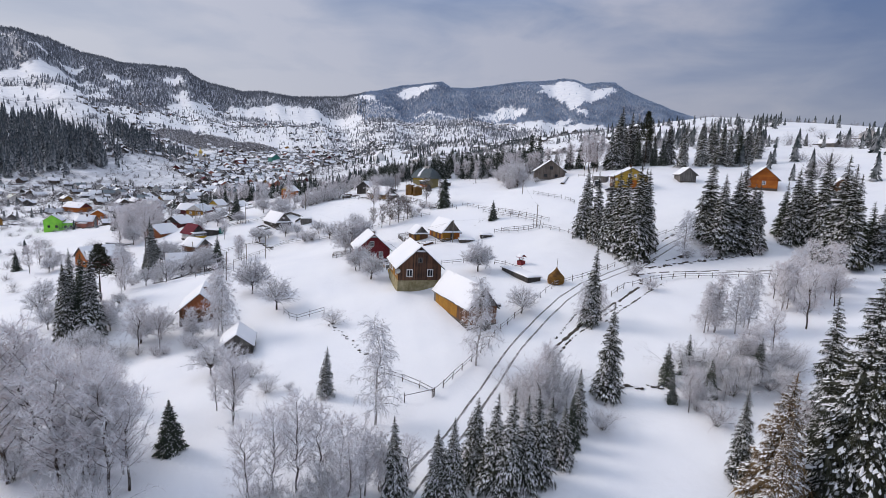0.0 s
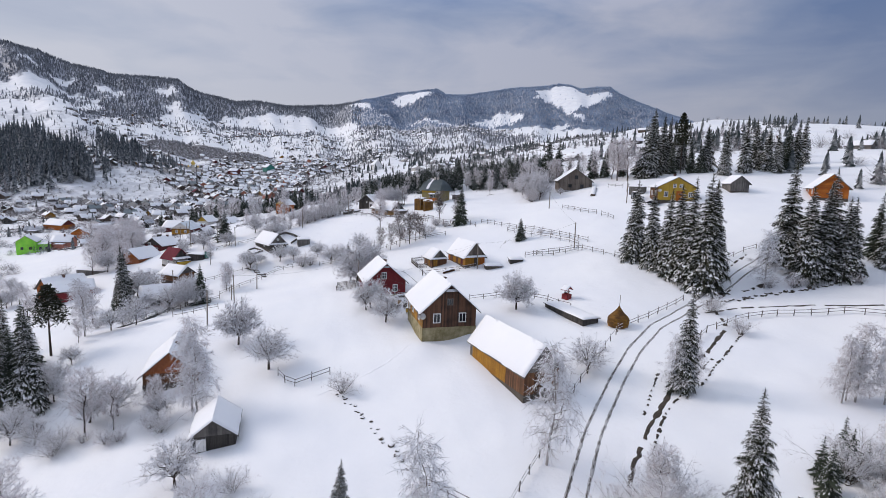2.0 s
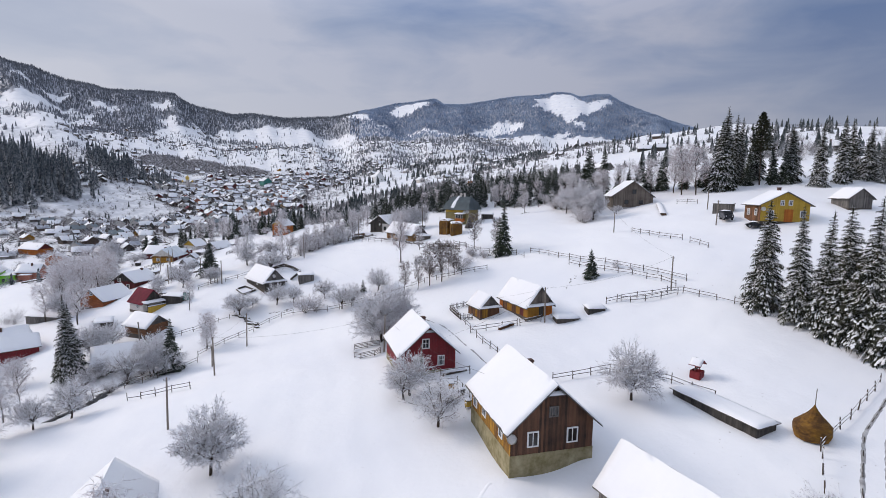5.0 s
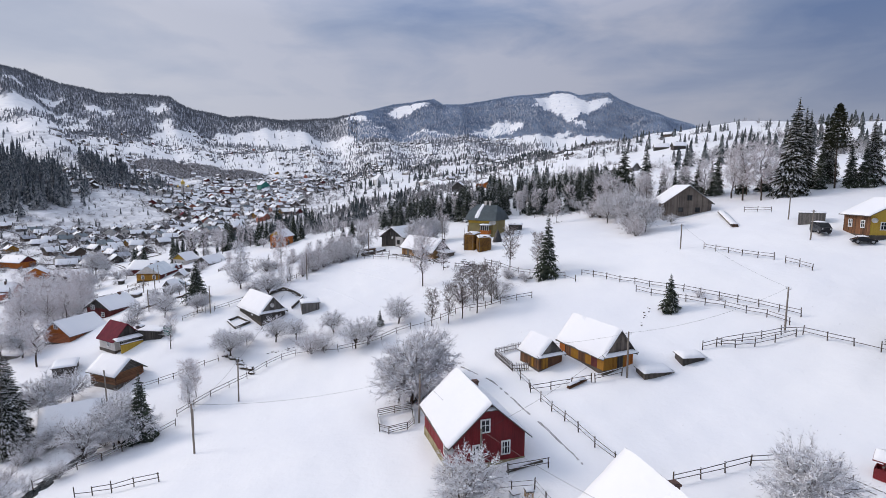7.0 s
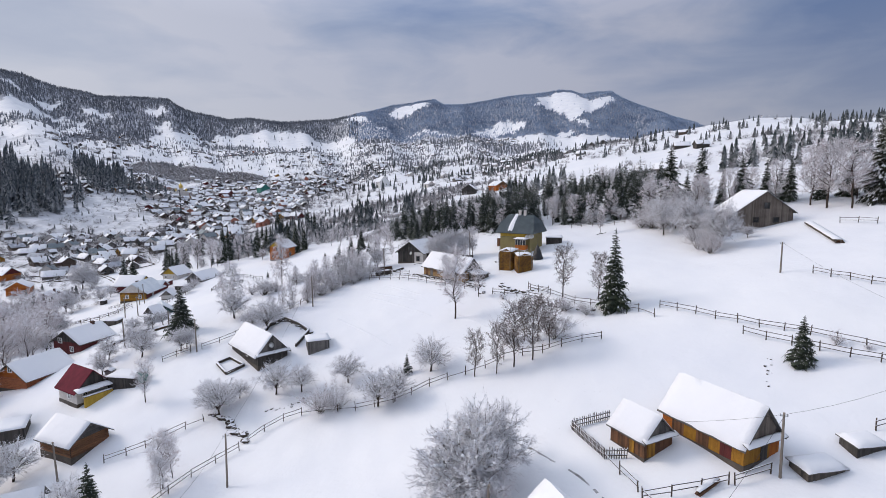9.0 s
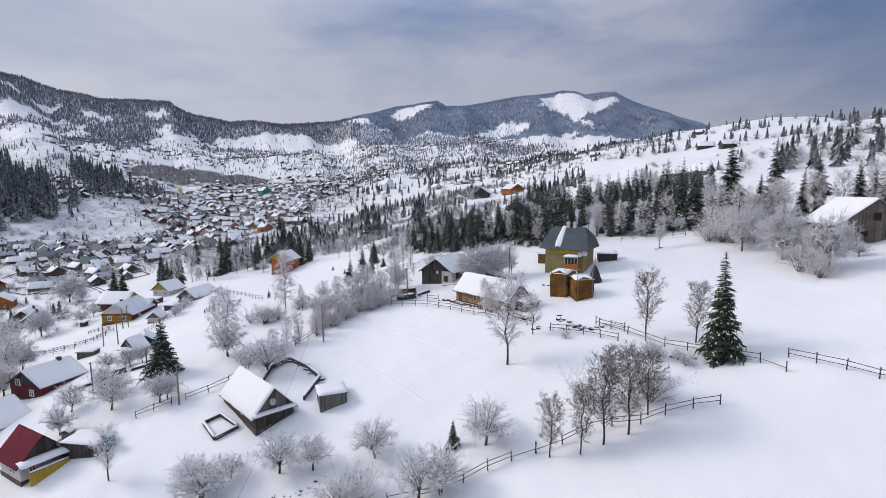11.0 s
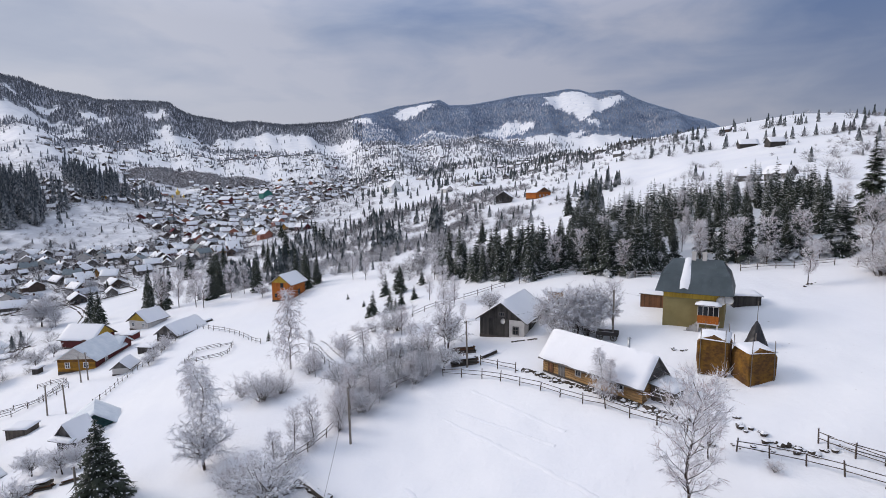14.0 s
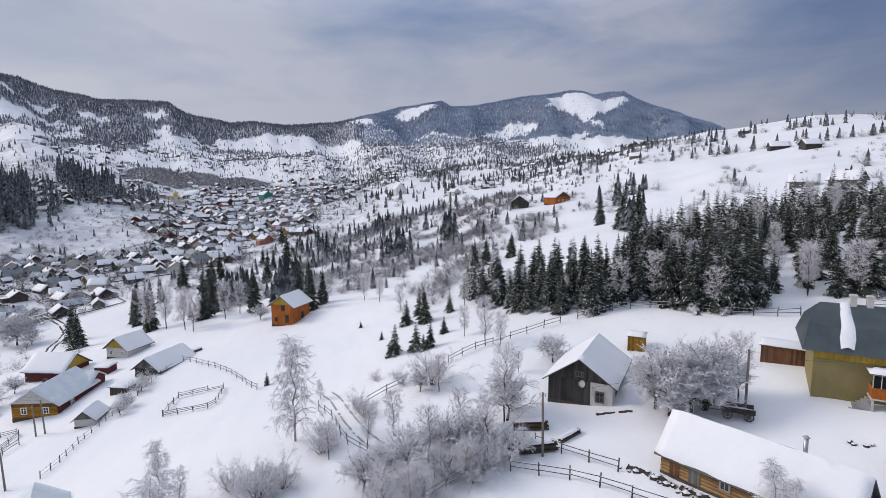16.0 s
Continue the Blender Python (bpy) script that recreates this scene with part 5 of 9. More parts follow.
WOODS = [[(48, 188), (50, 184.5), (54.1, 182.8), (57.6, 180.8), (60.2, 178.2), (62.5, 176), (68, 179), (78, 188), (94, 206), (92, 216), (77, 199), (60, 199), (50, 199)],
         [(46, 190), (51, 186), (56, 184), (69, 190), (72, 196), (58, 200), (50, 198)],
         [(14, 224), (19, 208), (22, 202), (26, 197), (32, 198), (34, 209), (27, 216), (20, 231)],
         [(31, 199), (35, 192), (38, 187), (43, 187), (52, 199), (58, 197), (70, 192), (91, 207), (90, 216), (78, 222), (60, 224), (46, 218), (34, 207)]]
wood_rng = random.Random(11)
wood_trees = []
tries = 0
while len(wood_trees) < 720 and tries < 30000:
    tries += 1
    x, y = wood_rng.uniform(10, 118), wood_rng.uniform(183, 288)
    if any(inside(x, y, w) for w in WOODS) and all((x - a) ** 2 + (y - b) ** 2 > (4.0 if y < 215 and x < 45 else 8.0) for a, b in wood_trees):
        wood_trees.append((x, y))
wood_trees.sort(key=lambda p: p[1] + 0.3 * p[0])
deep = Soup()
slight = spruce_meshes(97, 18, 10, None, 1.2, sparse=True)[1][1]
slight_v = np.array([v.co for v in slight.vertices])
slight_f, slight_m = [tuple(f.vertices) for f in slight.polygons], [f.material_index for f in slight.polygons]
for n, (x, y) in enumerate(wood_trees):
    edge = x < 34
    if wood_rng.random() < (0.97 if edge else 0.93):
        h = wood_rng.uniform(5.5, 9.2) if x < 45 else wood_rng.uniform(4.8, 8.0)
        if n < 150 or x > 47 and y < 187:
            plant("wood_spruce", x, y, h, 0.95, "spruce wood")
        else:
            c, q, k = math.cos(n), math.sin(n), len(deep.v)
            deep.v.extend(np.stack([x + h * (slight_v[:, 0] * c - slight_v[:, 1] * q), y + h * (slight_v[:, 0] * q + slight_v[:, 1] * c), gz(x, y) + h * slight_v[:, 2]], -1))
            deep.f.extend(tuple(k + i for i in f) for f in slight_f)
            deep.m.extend(slight_m)
    elif n < 420:
        plant(wood_rng.choice(("tall", "birch", "tall")), x, y, wood_rng.uniform(4.5, 7.5), 0.9, "spruce wood")
tagged(new("spruce_wood", deep.mesh("spruce_wood", [NEEDLE_WOOD, SNOW])), "depths of the snowy spruce wood", "forest", kind="stuff")


# ---- distant woods ----
def triangles(name, verts, material, label, category):
    """One mesh of loose triangles from an array of corners."""
    v = np.concatenate(verts).astype(np.float32)
    n = len(v)
    me = bpy.data.meshes.new(name)
    me.vertices.add(n)
    me.loops.add(n)
    me.polygons.add(n // 3)
    me.vertices.foreach_set("co", v.reshape(-1))
    me.loops.foreach_set("vertex_index", np.arange(n, dtype=np.int32))
    me.polygons.foreach_set("loop_start", np.arange(0, n, 3, dtype=np.int32))
    me.materials.append(material)
    me.update(calc_edges=True)
    return tagged(new(name, me), label, category, kind="stuff")


far_rng = np.random.default_rng(23)


def cones(x, y, h, tiers, n, wide=0.17):
    """Corners of small spruces: tiers of ragged skirts."""
    N = len(x)
    z = ground(x, y) - 0.3
    k, j = np.meshgrid(np.arange(tiers), np.arange(n), indexing="ij")
    u = (k / tiers)[None]
    H, X, Y, Z = (a[:, None, None] for a in (h, x, y, z))
    zb, zt = Z + H * (0.04 + 0.90 * u), Z + H * np.minimum(1.0, 0.04 + 0.90 * u + 1.5 / tiers)
    r = H * wide * (1 - u) ** 0.85 + 0.12
    turn = far_rng.uniform(0, 6.28, (N, 1, 1)) + k[None]
    a0, a1 = turn + 6.283 * j / n, turn + 6.283 * (j + 0.9) / n
    r0, r1 = (r * far_rng.uniform(0.65, 1.3, (N, tiers, n)) for _ in range(2))
    dz = H * far_rng.uniform(-0.04, 0.02, (N, tiers, n))
    one = np.ones((N, tiers, n))
    p = [np.stack([X * one, Y * one, zt * one], -1), np.stack([X + r0 * np.cos(a0), Y + r0 * np.sin(a0), zb + dz], -1), np.stack([X + r1 * np.cos(a1), Y + r1 * np.sin(a1), zb - dz], -1)]
    return np.stack(p, -2).reshape(-1, 3)


def sprays(x, y, h, n):
    """Corners of leafless bushes and trees: sprays of rimed twigs."""
    N = len(x)
    z = ground(x, y) - 0.1
    a, e = far_rng.uniform(0, 6.28, (N, n)), far_rng.uniform(0.2, 1.5, (N, n))
    H = h[:, None]
    L, t, w = H * far_rng.uniform(0.5, 1.0, (N, n)), far_rng.uniform(0.1, 0.75, (N, n)), H * far_rng.uniform(0.25, 0.6, (N, n)) / n ** 0.72
    d = np.stack([np.cos(a) * np.cos(e), np.sin(a) * np.cos(e), np.sin(e)], -1)
    o = np.stack([x, y, z], -1)[:, None]
    b = o + d * (L * t)[..., None]
    q = np.stack([-d[..., 1] * w, d[..., 0] * w, w * 0.4], -1)
    return np.stack([b - q, b + q, o + d * L[..., None]], -2).reshape(-1, 3)


spruce_far, hazed_far, slope_far, rime_far, brush_far, hill_far = [], [], [], [], [], []


def woods(b0, b1, r0, r1, n, h, share=0.8, clump=0.0, size=70, keep_out=True, fine=False):
    """Scatters n trees over a sector; clump thins them into groves with open snow between."""
    b, r = far_rng.uniform(b0, b1, n) + far_rng.normal(0, 0.05, n) * (b1 - b0), np.sqrt(far_rng.uniform(r0 * r0, r1 * r1, n)) * (1 + far_rng.normal(0, 0.02, n))
    ok = np.ones(n, bool)
    x, y = CENTRE[0] + r * np.sin(np.radians(b)), CENTRE[1] + r * np.cos(np.radians(b))
    if clump:
        ok &= np.array([noise.noise((p / size, q / size, 3.0)) + 0.35 * noise.noise((p / size * 3, q / size * 3, 7.0)) for p, q in zip(x, y)]) > clump - 0.5
    if keep_out:
        ok &= ~((r < 430) & (x > -60) & (x < 70) & (y < np.where(x > -30, 262, 272)))
    b, r, x, y = b[ok], r[ok], x[ok], y[ok]
    hh = h * far_rng.uniform(0.5, 1.2, len(x))
    s = far_rng.random(len(x)) < share
    for near, lo, hi in ((2, 0, 430), (1, 430, 900), (0, 900, 9999)):
        m = (r >= lo) & (r < hi)
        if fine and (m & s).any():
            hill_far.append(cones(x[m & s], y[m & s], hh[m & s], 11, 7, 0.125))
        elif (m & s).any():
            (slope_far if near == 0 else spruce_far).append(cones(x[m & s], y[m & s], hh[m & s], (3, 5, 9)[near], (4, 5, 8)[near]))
        if (m & ~s).any():
            (brush_far if near == 0 else rime_far).append(sprays(x[m & ~s], y[m & ~s], hh[m & ~s] * 0.75, (9, 34, 240)[near]))


def mantle(b0, b1, r0, r1, n, h, share, least=0.03):
    """Trees over the wooded parts of the far slopes, and a few strays in the open."""
    b, r = far_rng.uniform(b0, b1, n), np.sqrt(far_rng.uniform(r0 * r0, r1 * r1, n))
    c = cover(b, r)
    ok = far_rng.random(n) < np.maximum(c ** 1.5, least)
    b, r, c = b[ok], r[ok], c[ok]
    x, y = CENTRE[0] + r * np.sin(np.radians(b)), CENTRE[1] + r * np.cos(np.radians(b))
    hh = h * far_rng.uniform(0.45, 1.2, len(x))
    s = far_rng.random(len(x)) < share
    return x, y, hh, s


# the mountains, frosted high up, with distance haze painted into the needles
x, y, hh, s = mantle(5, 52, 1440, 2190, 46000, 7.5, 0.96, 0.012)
hazed_far.append(cones(x[s], y[s], hh[s], 3, 4, 0.2))
brush_far.append(sprays(x[~s], y[~s], hh[~s] * 0.7, 9))
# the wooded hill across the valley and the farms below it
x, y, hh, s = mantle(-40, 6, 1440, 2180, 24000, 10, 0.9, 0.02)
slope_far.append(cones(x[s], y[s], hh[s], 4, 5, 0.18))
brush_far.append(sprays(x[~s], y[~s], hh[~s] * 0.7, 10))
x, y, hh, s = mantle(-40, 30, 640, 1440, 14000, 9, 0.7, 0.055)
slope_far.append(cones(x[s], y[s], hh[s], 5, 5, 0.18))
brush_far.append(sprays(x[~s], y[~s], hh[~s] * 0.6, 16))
# the leafless alders along the foot of the fields
b, r = far_rng.uniform(-18, -4, 9000), far_rng.uniform(880, 1090, 9000)
ok = within(b, r, SCRUB)
x, y = CENTRE[0] + r[ok] * np.sin(np.radians(b[ok])), CENTRE[1] + r[ok] * np.cos(np.radians(b[ok]))
brush_far.append(sprays(x, y, far_rng.uniform(3, 6, len(x)), 16))
# hedgerows between the fields
for b0, r0, b1, r1 in ((-19, 1000, -12, 1060), (-11, 1130, -3, 1240), (-6, 1380, 2, 1300), (-2, 1180, 6, 1120), (0, 1420, 7, 1290), (5, 1000, 13, 1160), (-9, 1290, -2, 1420), (-24, 860, -18, 900), (9, 900, 16, 860)):
    t = far_rng.uniform(0, 1, 70)
    b, r = b0 + (b1 - b0) * t, r0 + (r1 - r0) * t + far_rng.normal(0, 6, 70)
    x, y = CENTRE[0] + r * np.sin(np.radians(b)), CENTRE[1] + r * np.cos(np.radians(b))
    slope_far.append(cones(x[:24], y[:24], far_rng.uniform(5, 11, 24), 5, 5, 0.18))
    brush_far.append(sprays(x[24:], y[24:], far_rng.uniform(3, 6, 46), 16))
woods(-22, 12, 980, 1500, 4200, 7, 0.4, 0.5, 60)
woods(6, 28, 620, 1200, 3600, 7, 0.35, 0.5, 60)
woods(14, 32, 380, 900, 900, 8, 0.6, 0.45, 60)
woods(-1, 17, 640, 1060, 3000, 5.5, 0.3, 0.36, 70)
woods(22, 41, 320, 820, 1700, 4.5, 0.3, 0.44, 45)
woods(22, 38, 430, 900, 1100, 5.5, 0.3, 0.42, 45)
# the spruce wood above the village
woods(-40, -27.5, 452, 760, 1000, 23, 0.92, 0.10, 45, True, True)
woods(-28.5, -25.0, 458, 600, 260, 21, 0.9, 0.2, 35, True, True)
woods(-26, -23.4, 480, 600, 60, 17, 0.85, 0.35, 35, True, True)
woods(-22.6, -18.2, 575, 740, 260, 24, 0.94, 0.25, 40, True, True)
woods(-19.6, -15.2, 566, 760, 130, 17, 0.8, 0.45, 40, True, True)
woods(-40, -23, 330, 470, 480, 5.5, 0.06)
# the valley, its gardens and the stream
woods(4.5, 14, 250, 560, 130, 9, 0.6, 0.4, 40)
woods(-28, 4, 240, 900, 3600, 5, 0.12)
woods(-62, -28, 110, 330, 420, 5, 0.12)
woods(-115, -60, 66, 200, 170, 5, 0.1)
woods(-16, 5, 130, 300, 420, 5, 0.15)
woods(-5, 8, 240, 330, 60, 8, 0.55)
woods(12, 24, 140, 310, 620, 5, 0.1, 0.35, 30, False)
woods(0, 12, 115, 300, 260, 4.5, 0.15, 0.35, 30, False)
woods(24, 33, 190, 330, 160, 4, 0.15, 0.4, 30)
woods(8, 20, 90, 150, 60, 3, 0.2, 0.45, 20, False)
woods(30.2, 32.8, 118, 150, 16, 7, 1.0, 0, 30, False)
# belts of thicket and knots of spruces on the slope between the farm and the town
for x0, y0, x1, y1, n, w, lo, hi, spruces in ((-4, 262, 40, 300, 130, 9, 2.5, 5, 0.04), (0, 300, 60, 330, 150, 8, 2.5, 5, 0.06), (10, 232, 30, 262, 70, 8, 2.5, 5, 0.03), (-24, 300, 4, 330, 80, 7, 3, 6, 0.15), (20, 345, 80, 372, 130, 8, 2.5, 5, 0.08),
                                              (-30, 345, 20, 380, 110, 9, 3, 7, 0.25), (-20, 285, -14, 292, 12, 4, 8, 12, 1.0), (-36, 300, -30, 306, 12, 4, 8, 12, 1.0), (18, 325, 24, 330, 8, 4, 8, 12, 1.0), (42, 330, 46, 340, 7, 3, 9, 13, 1.0), (-44, 330, -30, 350, 14, 6, 7, 11, 0.9),
                                              (60, 390, 110, 420, 90, 10, 3, 6, 0.2), (10, 420, 80, 450, 120, 12, 4, 9, 0.35)):
    t = far_rng.uniform(0, 1, n)
    x, y = x0 + (x1 - x0) * t + far_rng.normal(0, w * 0.5, n), y0 + (y1 - y0) * t + far_rng.normal(0, w * 0.5, n)
    hh, c = far_rng.uniform(lo, hi, n), far_rng.random(n) < spruces
    if c.any():
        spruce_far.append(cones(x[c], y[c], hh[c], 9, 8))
    if (~c).any():
        rime_far.append(sprays(x[~c], y[~c], hh[~c] * 0.8, 150))
# rows of trees along the terraces of the hill behind the wood
for pts, n, lo, hi, spruces in (([(150, 470), (166, 431), (199, 380), (216, 365), (231, 343), (247, 325), (262, 317)], 46, 4, 8.5, 0.7), ([(240, 329), (262, 317), (290, 300), (320, 290)], 22, 5, 9, 0.85), ([(222, 300), (240, 285), (270, 270)], 16, 4, 8, 0.3),
                                ([(150, 262), (170, 251), (190, 240), (215, 225)], 22, 3.5, 8, 0.3), ([(93, 306), (109, 310), (125, 330), (140, 360)], 22, 5, 10, 0.6), ([(300, 420), (330, 400), (370, 370), (420, 340)], 40, 5, 9, 0.8), ([(230, 500), (270, 470), (310, 440)], 24, 6, 11, 0.7),
                                ([(100, 262), (125, 275), (150, 300), (165, 330)], 26, 2.5, 5, 0.08), ([(105, 226), (120, 238), (135, 250)], 14, 2.5, 5, 0.1)):
    P = np.array(pts, float)
    t = np.sort(far_rng.uniform(0, len(P) - 1, n)) + far_rng.normal(0, 0.08, n)
    x, y = (np.interp(t, np.arange(len(P)), P[:, k]) + far_rng.normal(0, 5, n) for k in range(2))
    hh, c = far_rng.uniform(lo, hi, n), far_rng.random(n) < spruces
    if c.any():
        spruce_far.append(cones(x[c], y[c], hh[c], 9, 8))
    rime_far.append(sprays(x[~c], y[~c], hh[~c] * 0.75, 200))
woods(38, 62, 330, 700, 90, 8, 0.6, 0.45, 60)
woods(49, 60, 190, 300, 50, 3, 0.1)
woods(55, 80, 120, 240, 90, 8, 0.45, 0.4, 40)
woods(60, 118, 120, 330, 260, 9, 0.6, 0.4, 50)
woods(56, 112, 330, 700, 200, 10, 0.75, 0.4, 60)
triangles("mountain_forest", hazed_far, HAZED_FROST, "frosted spruce forest on the far mountains, haze in its colour", "forest")
triangles("slope_forest", slope_far, NEEDLE_SLOPE, "spruce woods on the hill across the valley, greyed with painted haze", "forest")
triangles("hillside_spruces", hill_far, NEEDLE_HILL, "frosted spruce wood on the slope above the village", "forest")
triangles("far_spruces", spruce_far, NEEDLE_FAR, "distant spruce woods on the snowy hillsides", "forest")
triangles("far_thickets", rime_far, RIME_FAR, "frosted leafless thickets along the valley", "thicket")
triangles("hillside_scrub", brush_far, RIME_FAR, "grey leafless scrub on the distant hills", "thicket")

# ---- houses ----
def wall_boards(w, d, z0, h, rise, style, rng, gable_from=None, gable=True, paint=None):
    """Cladding of four walls with two gables. style v: upright boards, l: lying logs. Front gable at y = 0."""
    bm = bmesh.new()
    bw = 0.20 if style == "v" else 0.26
    top = lambda x: h + (rise * max(0.0, 1 - abs(x) / (w / 2)) if gable else 0.0)
    th = 0.06
    gcut = gable_from if gable_from is not None else 99

    def piece(u0, u1, a0, a1, b0, b1, place, mi):
        off = rng.uniform(0, 0.02)
        pts = [(u0, a0), (u1, a1), (u1, b1), (u0, b0)]
        f = [bm.verts.new(place(u, z, 0.0 + off)) for u, z in pts]
        k = [bm.verts.new(place(u, z, -th)) for u, z in pts]
        try:
            bm.faces.new(f).material_index = mi
            for i in range(4):
                bm.faces.new((f[i], k[i], k[(i + 1) % 4], f[(i + 1) % 4])).material_index = mi
        except ValueError:
            pass

    walls = [("f", w, lambda u, z, o: (u, -o, z), True), ("b", w, lambda u, z, o: (-u, d + o, z), True),
             ("l", d, lambda u, z, o: (-w / 2 - o, d / 2 - u, z), False), ("r", d, lambda u, z, o: (w / 2 + o, d / 2 + u, z), False)]
    for key, L, place, gab in walls:
        if style == "v":
            n = max(2, int(round(L / bw)))
            for i in range(n):
                u0, u1 = -L / 2 + L * i / n + 0.006, -L / 2 + L * (i + 1) / n - 0.006
                low = paint(key, u0) if paint else 0
                if gab and gable_from is not None:
                    piece(u0, u1, z0, z0, min(gcut, top(u0)), min(gcut, top(u1)), place, low)
                    if max(top(u0), top(u1)) > gcut + 0.03:
                        piece(u0, u1, gcut + 0.01, gcut + 0.01, max(gcut + 0.012, top(u0)), max(gcut + 0.012, top(u1)), place, 1)
                else:
                    piece(u0, u1, z0, z0, top(u0) if gab else h, top(u1) if gab else h, place, low)
        else:
            zt = h + rise if gab and gable else h
            n = max(2, int(round((zt - z0) / bw)))
            for i in range(n):
                a, b = z0 + (zt - z0) * i / n + 0.008, z0 + (zt - z0) * (i + 1) / n - 0.008
                def half(z):
                    return L / 2 if not (gab and gable) or z <= h else max(0.02, L / 2 * (1 - (z - h) / rise))
                mi = 1 if gable_from is not None and gab and a >= gcut - 0.02 else paint(key, 0) if paint else 0
                off = rng.uniform(0, 0.02)
                pts = [(-half(a), a), (half(a), a), (half(b), b), (-half(b), b)]
                mid = (a + b) / 2
                f = [bm.verts.new(place(u, z, off)) for u, z in pts]
                g = [bm.verts.new(place(-half(mid), mid, off + 0.05)), bm.verts.new(place(half(mid), mid, off + 0.05))]
                bm.faces.new((f[0], f[1], g[1], g[0])).material_index = mi
                bm.faces.new((g[0], g[1], f[2], f[3])).material_index = mi
    return bm


def roof_bm(w, d, h, rise, over, gover, thick, lift=0.0, cuts=(1, 1), rng=None, bulge=0.0, rag=0.0, mi=0):
    """Two sloping slabs over a gabled house, optionally with a soft uneven top (settled snow)."""
    bm = bmesh.new()
    slope = rise / (w / 2)
    X = w / 2 + over
    nx, ny = cuts
    for sg in (-1, 1):
        top, bot = [], []
        for i in range(nx + 1):
            rt, rb = [], []
            for j in range(ny + 1):
                u, v = i / nx, j / ny
                edge = min(1.0, min(1 - u, 0.35) / 0.12) ** 0.5 * (min(1.0, min(v, 1 - v) / 0.05) ** 0.5 if bulge else 1)
                jit = (rng.uniform(-1, 1) * rag) if rng and i == nx else 0.0
                x = sg * (X * u + jit)
                y = -gover + (d + 2 * gover) * v
                z = h + rise - slope * abs(x) + lift
                t = thick if not bulge else thick * (0.35 + 0.65 * edge) + bulge * (rng.uniform(-1, 1) if rng else 0)
                rt.append(bm.verts.new((x, y, z + t)))
                rb.append(bm.verts.new((x, y, z)))
            top.append(rt)
            bot.append(rb)
        def q(*v):
            bm.faces.new(v if sg > 0 else v[::-1]).material_index = mi
        for i in range(nx):
            for j in range(ny):
                q(top[i][j], top[i + 1][j], top[i + 1][j + 1], top[i][j + 1])
            q(top[i][0], bot[i][0], bot[i + 1][0], top[i + 1][0])
            q(top[i][ny], top[i + 1][ny], bot[i + 1][ny], bot[i][ny])
        q(bot[0][0], bot[0][ny], bot[nx][ny], bot[nx][0])
        for j in range(ny):
            q(top[nx][j], bot[nx][j], bot[nx][j + 1], top[nx][j + 1])
    bmesh.ops.remove_doubles(bm, verts=bm.verts, dist=0.001)
    return bm


def window_on(ob, place, u, z, w, h, frame_mat=WHITE, bars=(1, 0)):
    """A framed window on one wall; place(u, z, out) gives the spot on that wall."""
    def bar(bm, u0, u1, z0, z1, o):
        a = [place(*p) for p in ((u0, z0, o), (u1, z0, o), (u1, z1, o), (u0, z1, o))]
        b = [place(*p) for p in ((u0, z0, 0), (u1, z0, 0), (u1, z1, 0), (u0, z1, 0))]
        va, vb = [bm.verts.new(p) for p in a], [bm.verts.new(p) for p in b]
        bm.faces.new(va)
        for i in range(4):
            bm.faces.new((va[i], vb[i], vb[(i + 1) % 4], va[(i + 1) % 4]))
    f = 0.11
    bm = bmesh.new()
    outer, inner = ([(u - w / 2 + e, z - f + e), (u + w / 2 - e, z - f + e), (u + w / 2 - e, z + h - e), (u - w / 2 + e, z + h - e)] for e in (0, f))
    rings = [[bm.verts.new(place(p, q, o)) for p, q in ring] for ring, o in ((outer, 0), (outer, 0.085), (inner, 0.085), (inner, 0.0))]
    for r0, r1 in zip(rings, rings[1:]):
        for i in range(4):
            bm.faces.new((r0[i], r0[(i + 1) % 4], r1[(i + 1) % 4], r1[i]))
    wn = part("window", bm, frame_mat, ob)
    for k in range(bars[0]):
        c = u - w / 2 + w * (k + 1) / (bars[0] + 1)
        bm = bmesh.new()
        bar(bm, c - 0.035, c + 0.035, z, z + h - f, 0.07)
        part("mullion", bm, frame_mat, wn)
    for k in range(bars[1]):
        c = z + h * (k + 1) / (bars[1] + 1)
        bm = bmesh.new()
        bar(bm, u - w / 2 + f, u + w / 2 - f, c - 0.03, c + 0.03, 0.065)
        part("glazing_bar", bm, frame_mat, wn)
    bm = bmesh.new()
    v = [bm.verts.new(place(*p)) for p in ((u - w / 2 + 0.04, z, 0.05), (u + w / 2 - 0.04, z, 0.05), (u + w / 2 - 0.04, z + h - 0.03, 0.05), (u - w / 2 + 0.04, z + h - 0.03, 0.05))]
    k = [bm.verts.new(place(*p)) for p in ((u - w / 2 + 0.04, z, 0.03), (u + w / 2 - 0.04, z, 0.03), (u + w / 2 - 0.04, z + h - 0.03, 0.03), (u - w / 2 + 0.04, z + h - 0.03, 0.03))]
    bm.faces.new(v)
    for i in range(4):
        bm.faces.new((v[i], k[i], k[(i + 1) % 4], v[(i + 1) % 4]))
    part("pane", bm, GLASS, wn)
    return wn


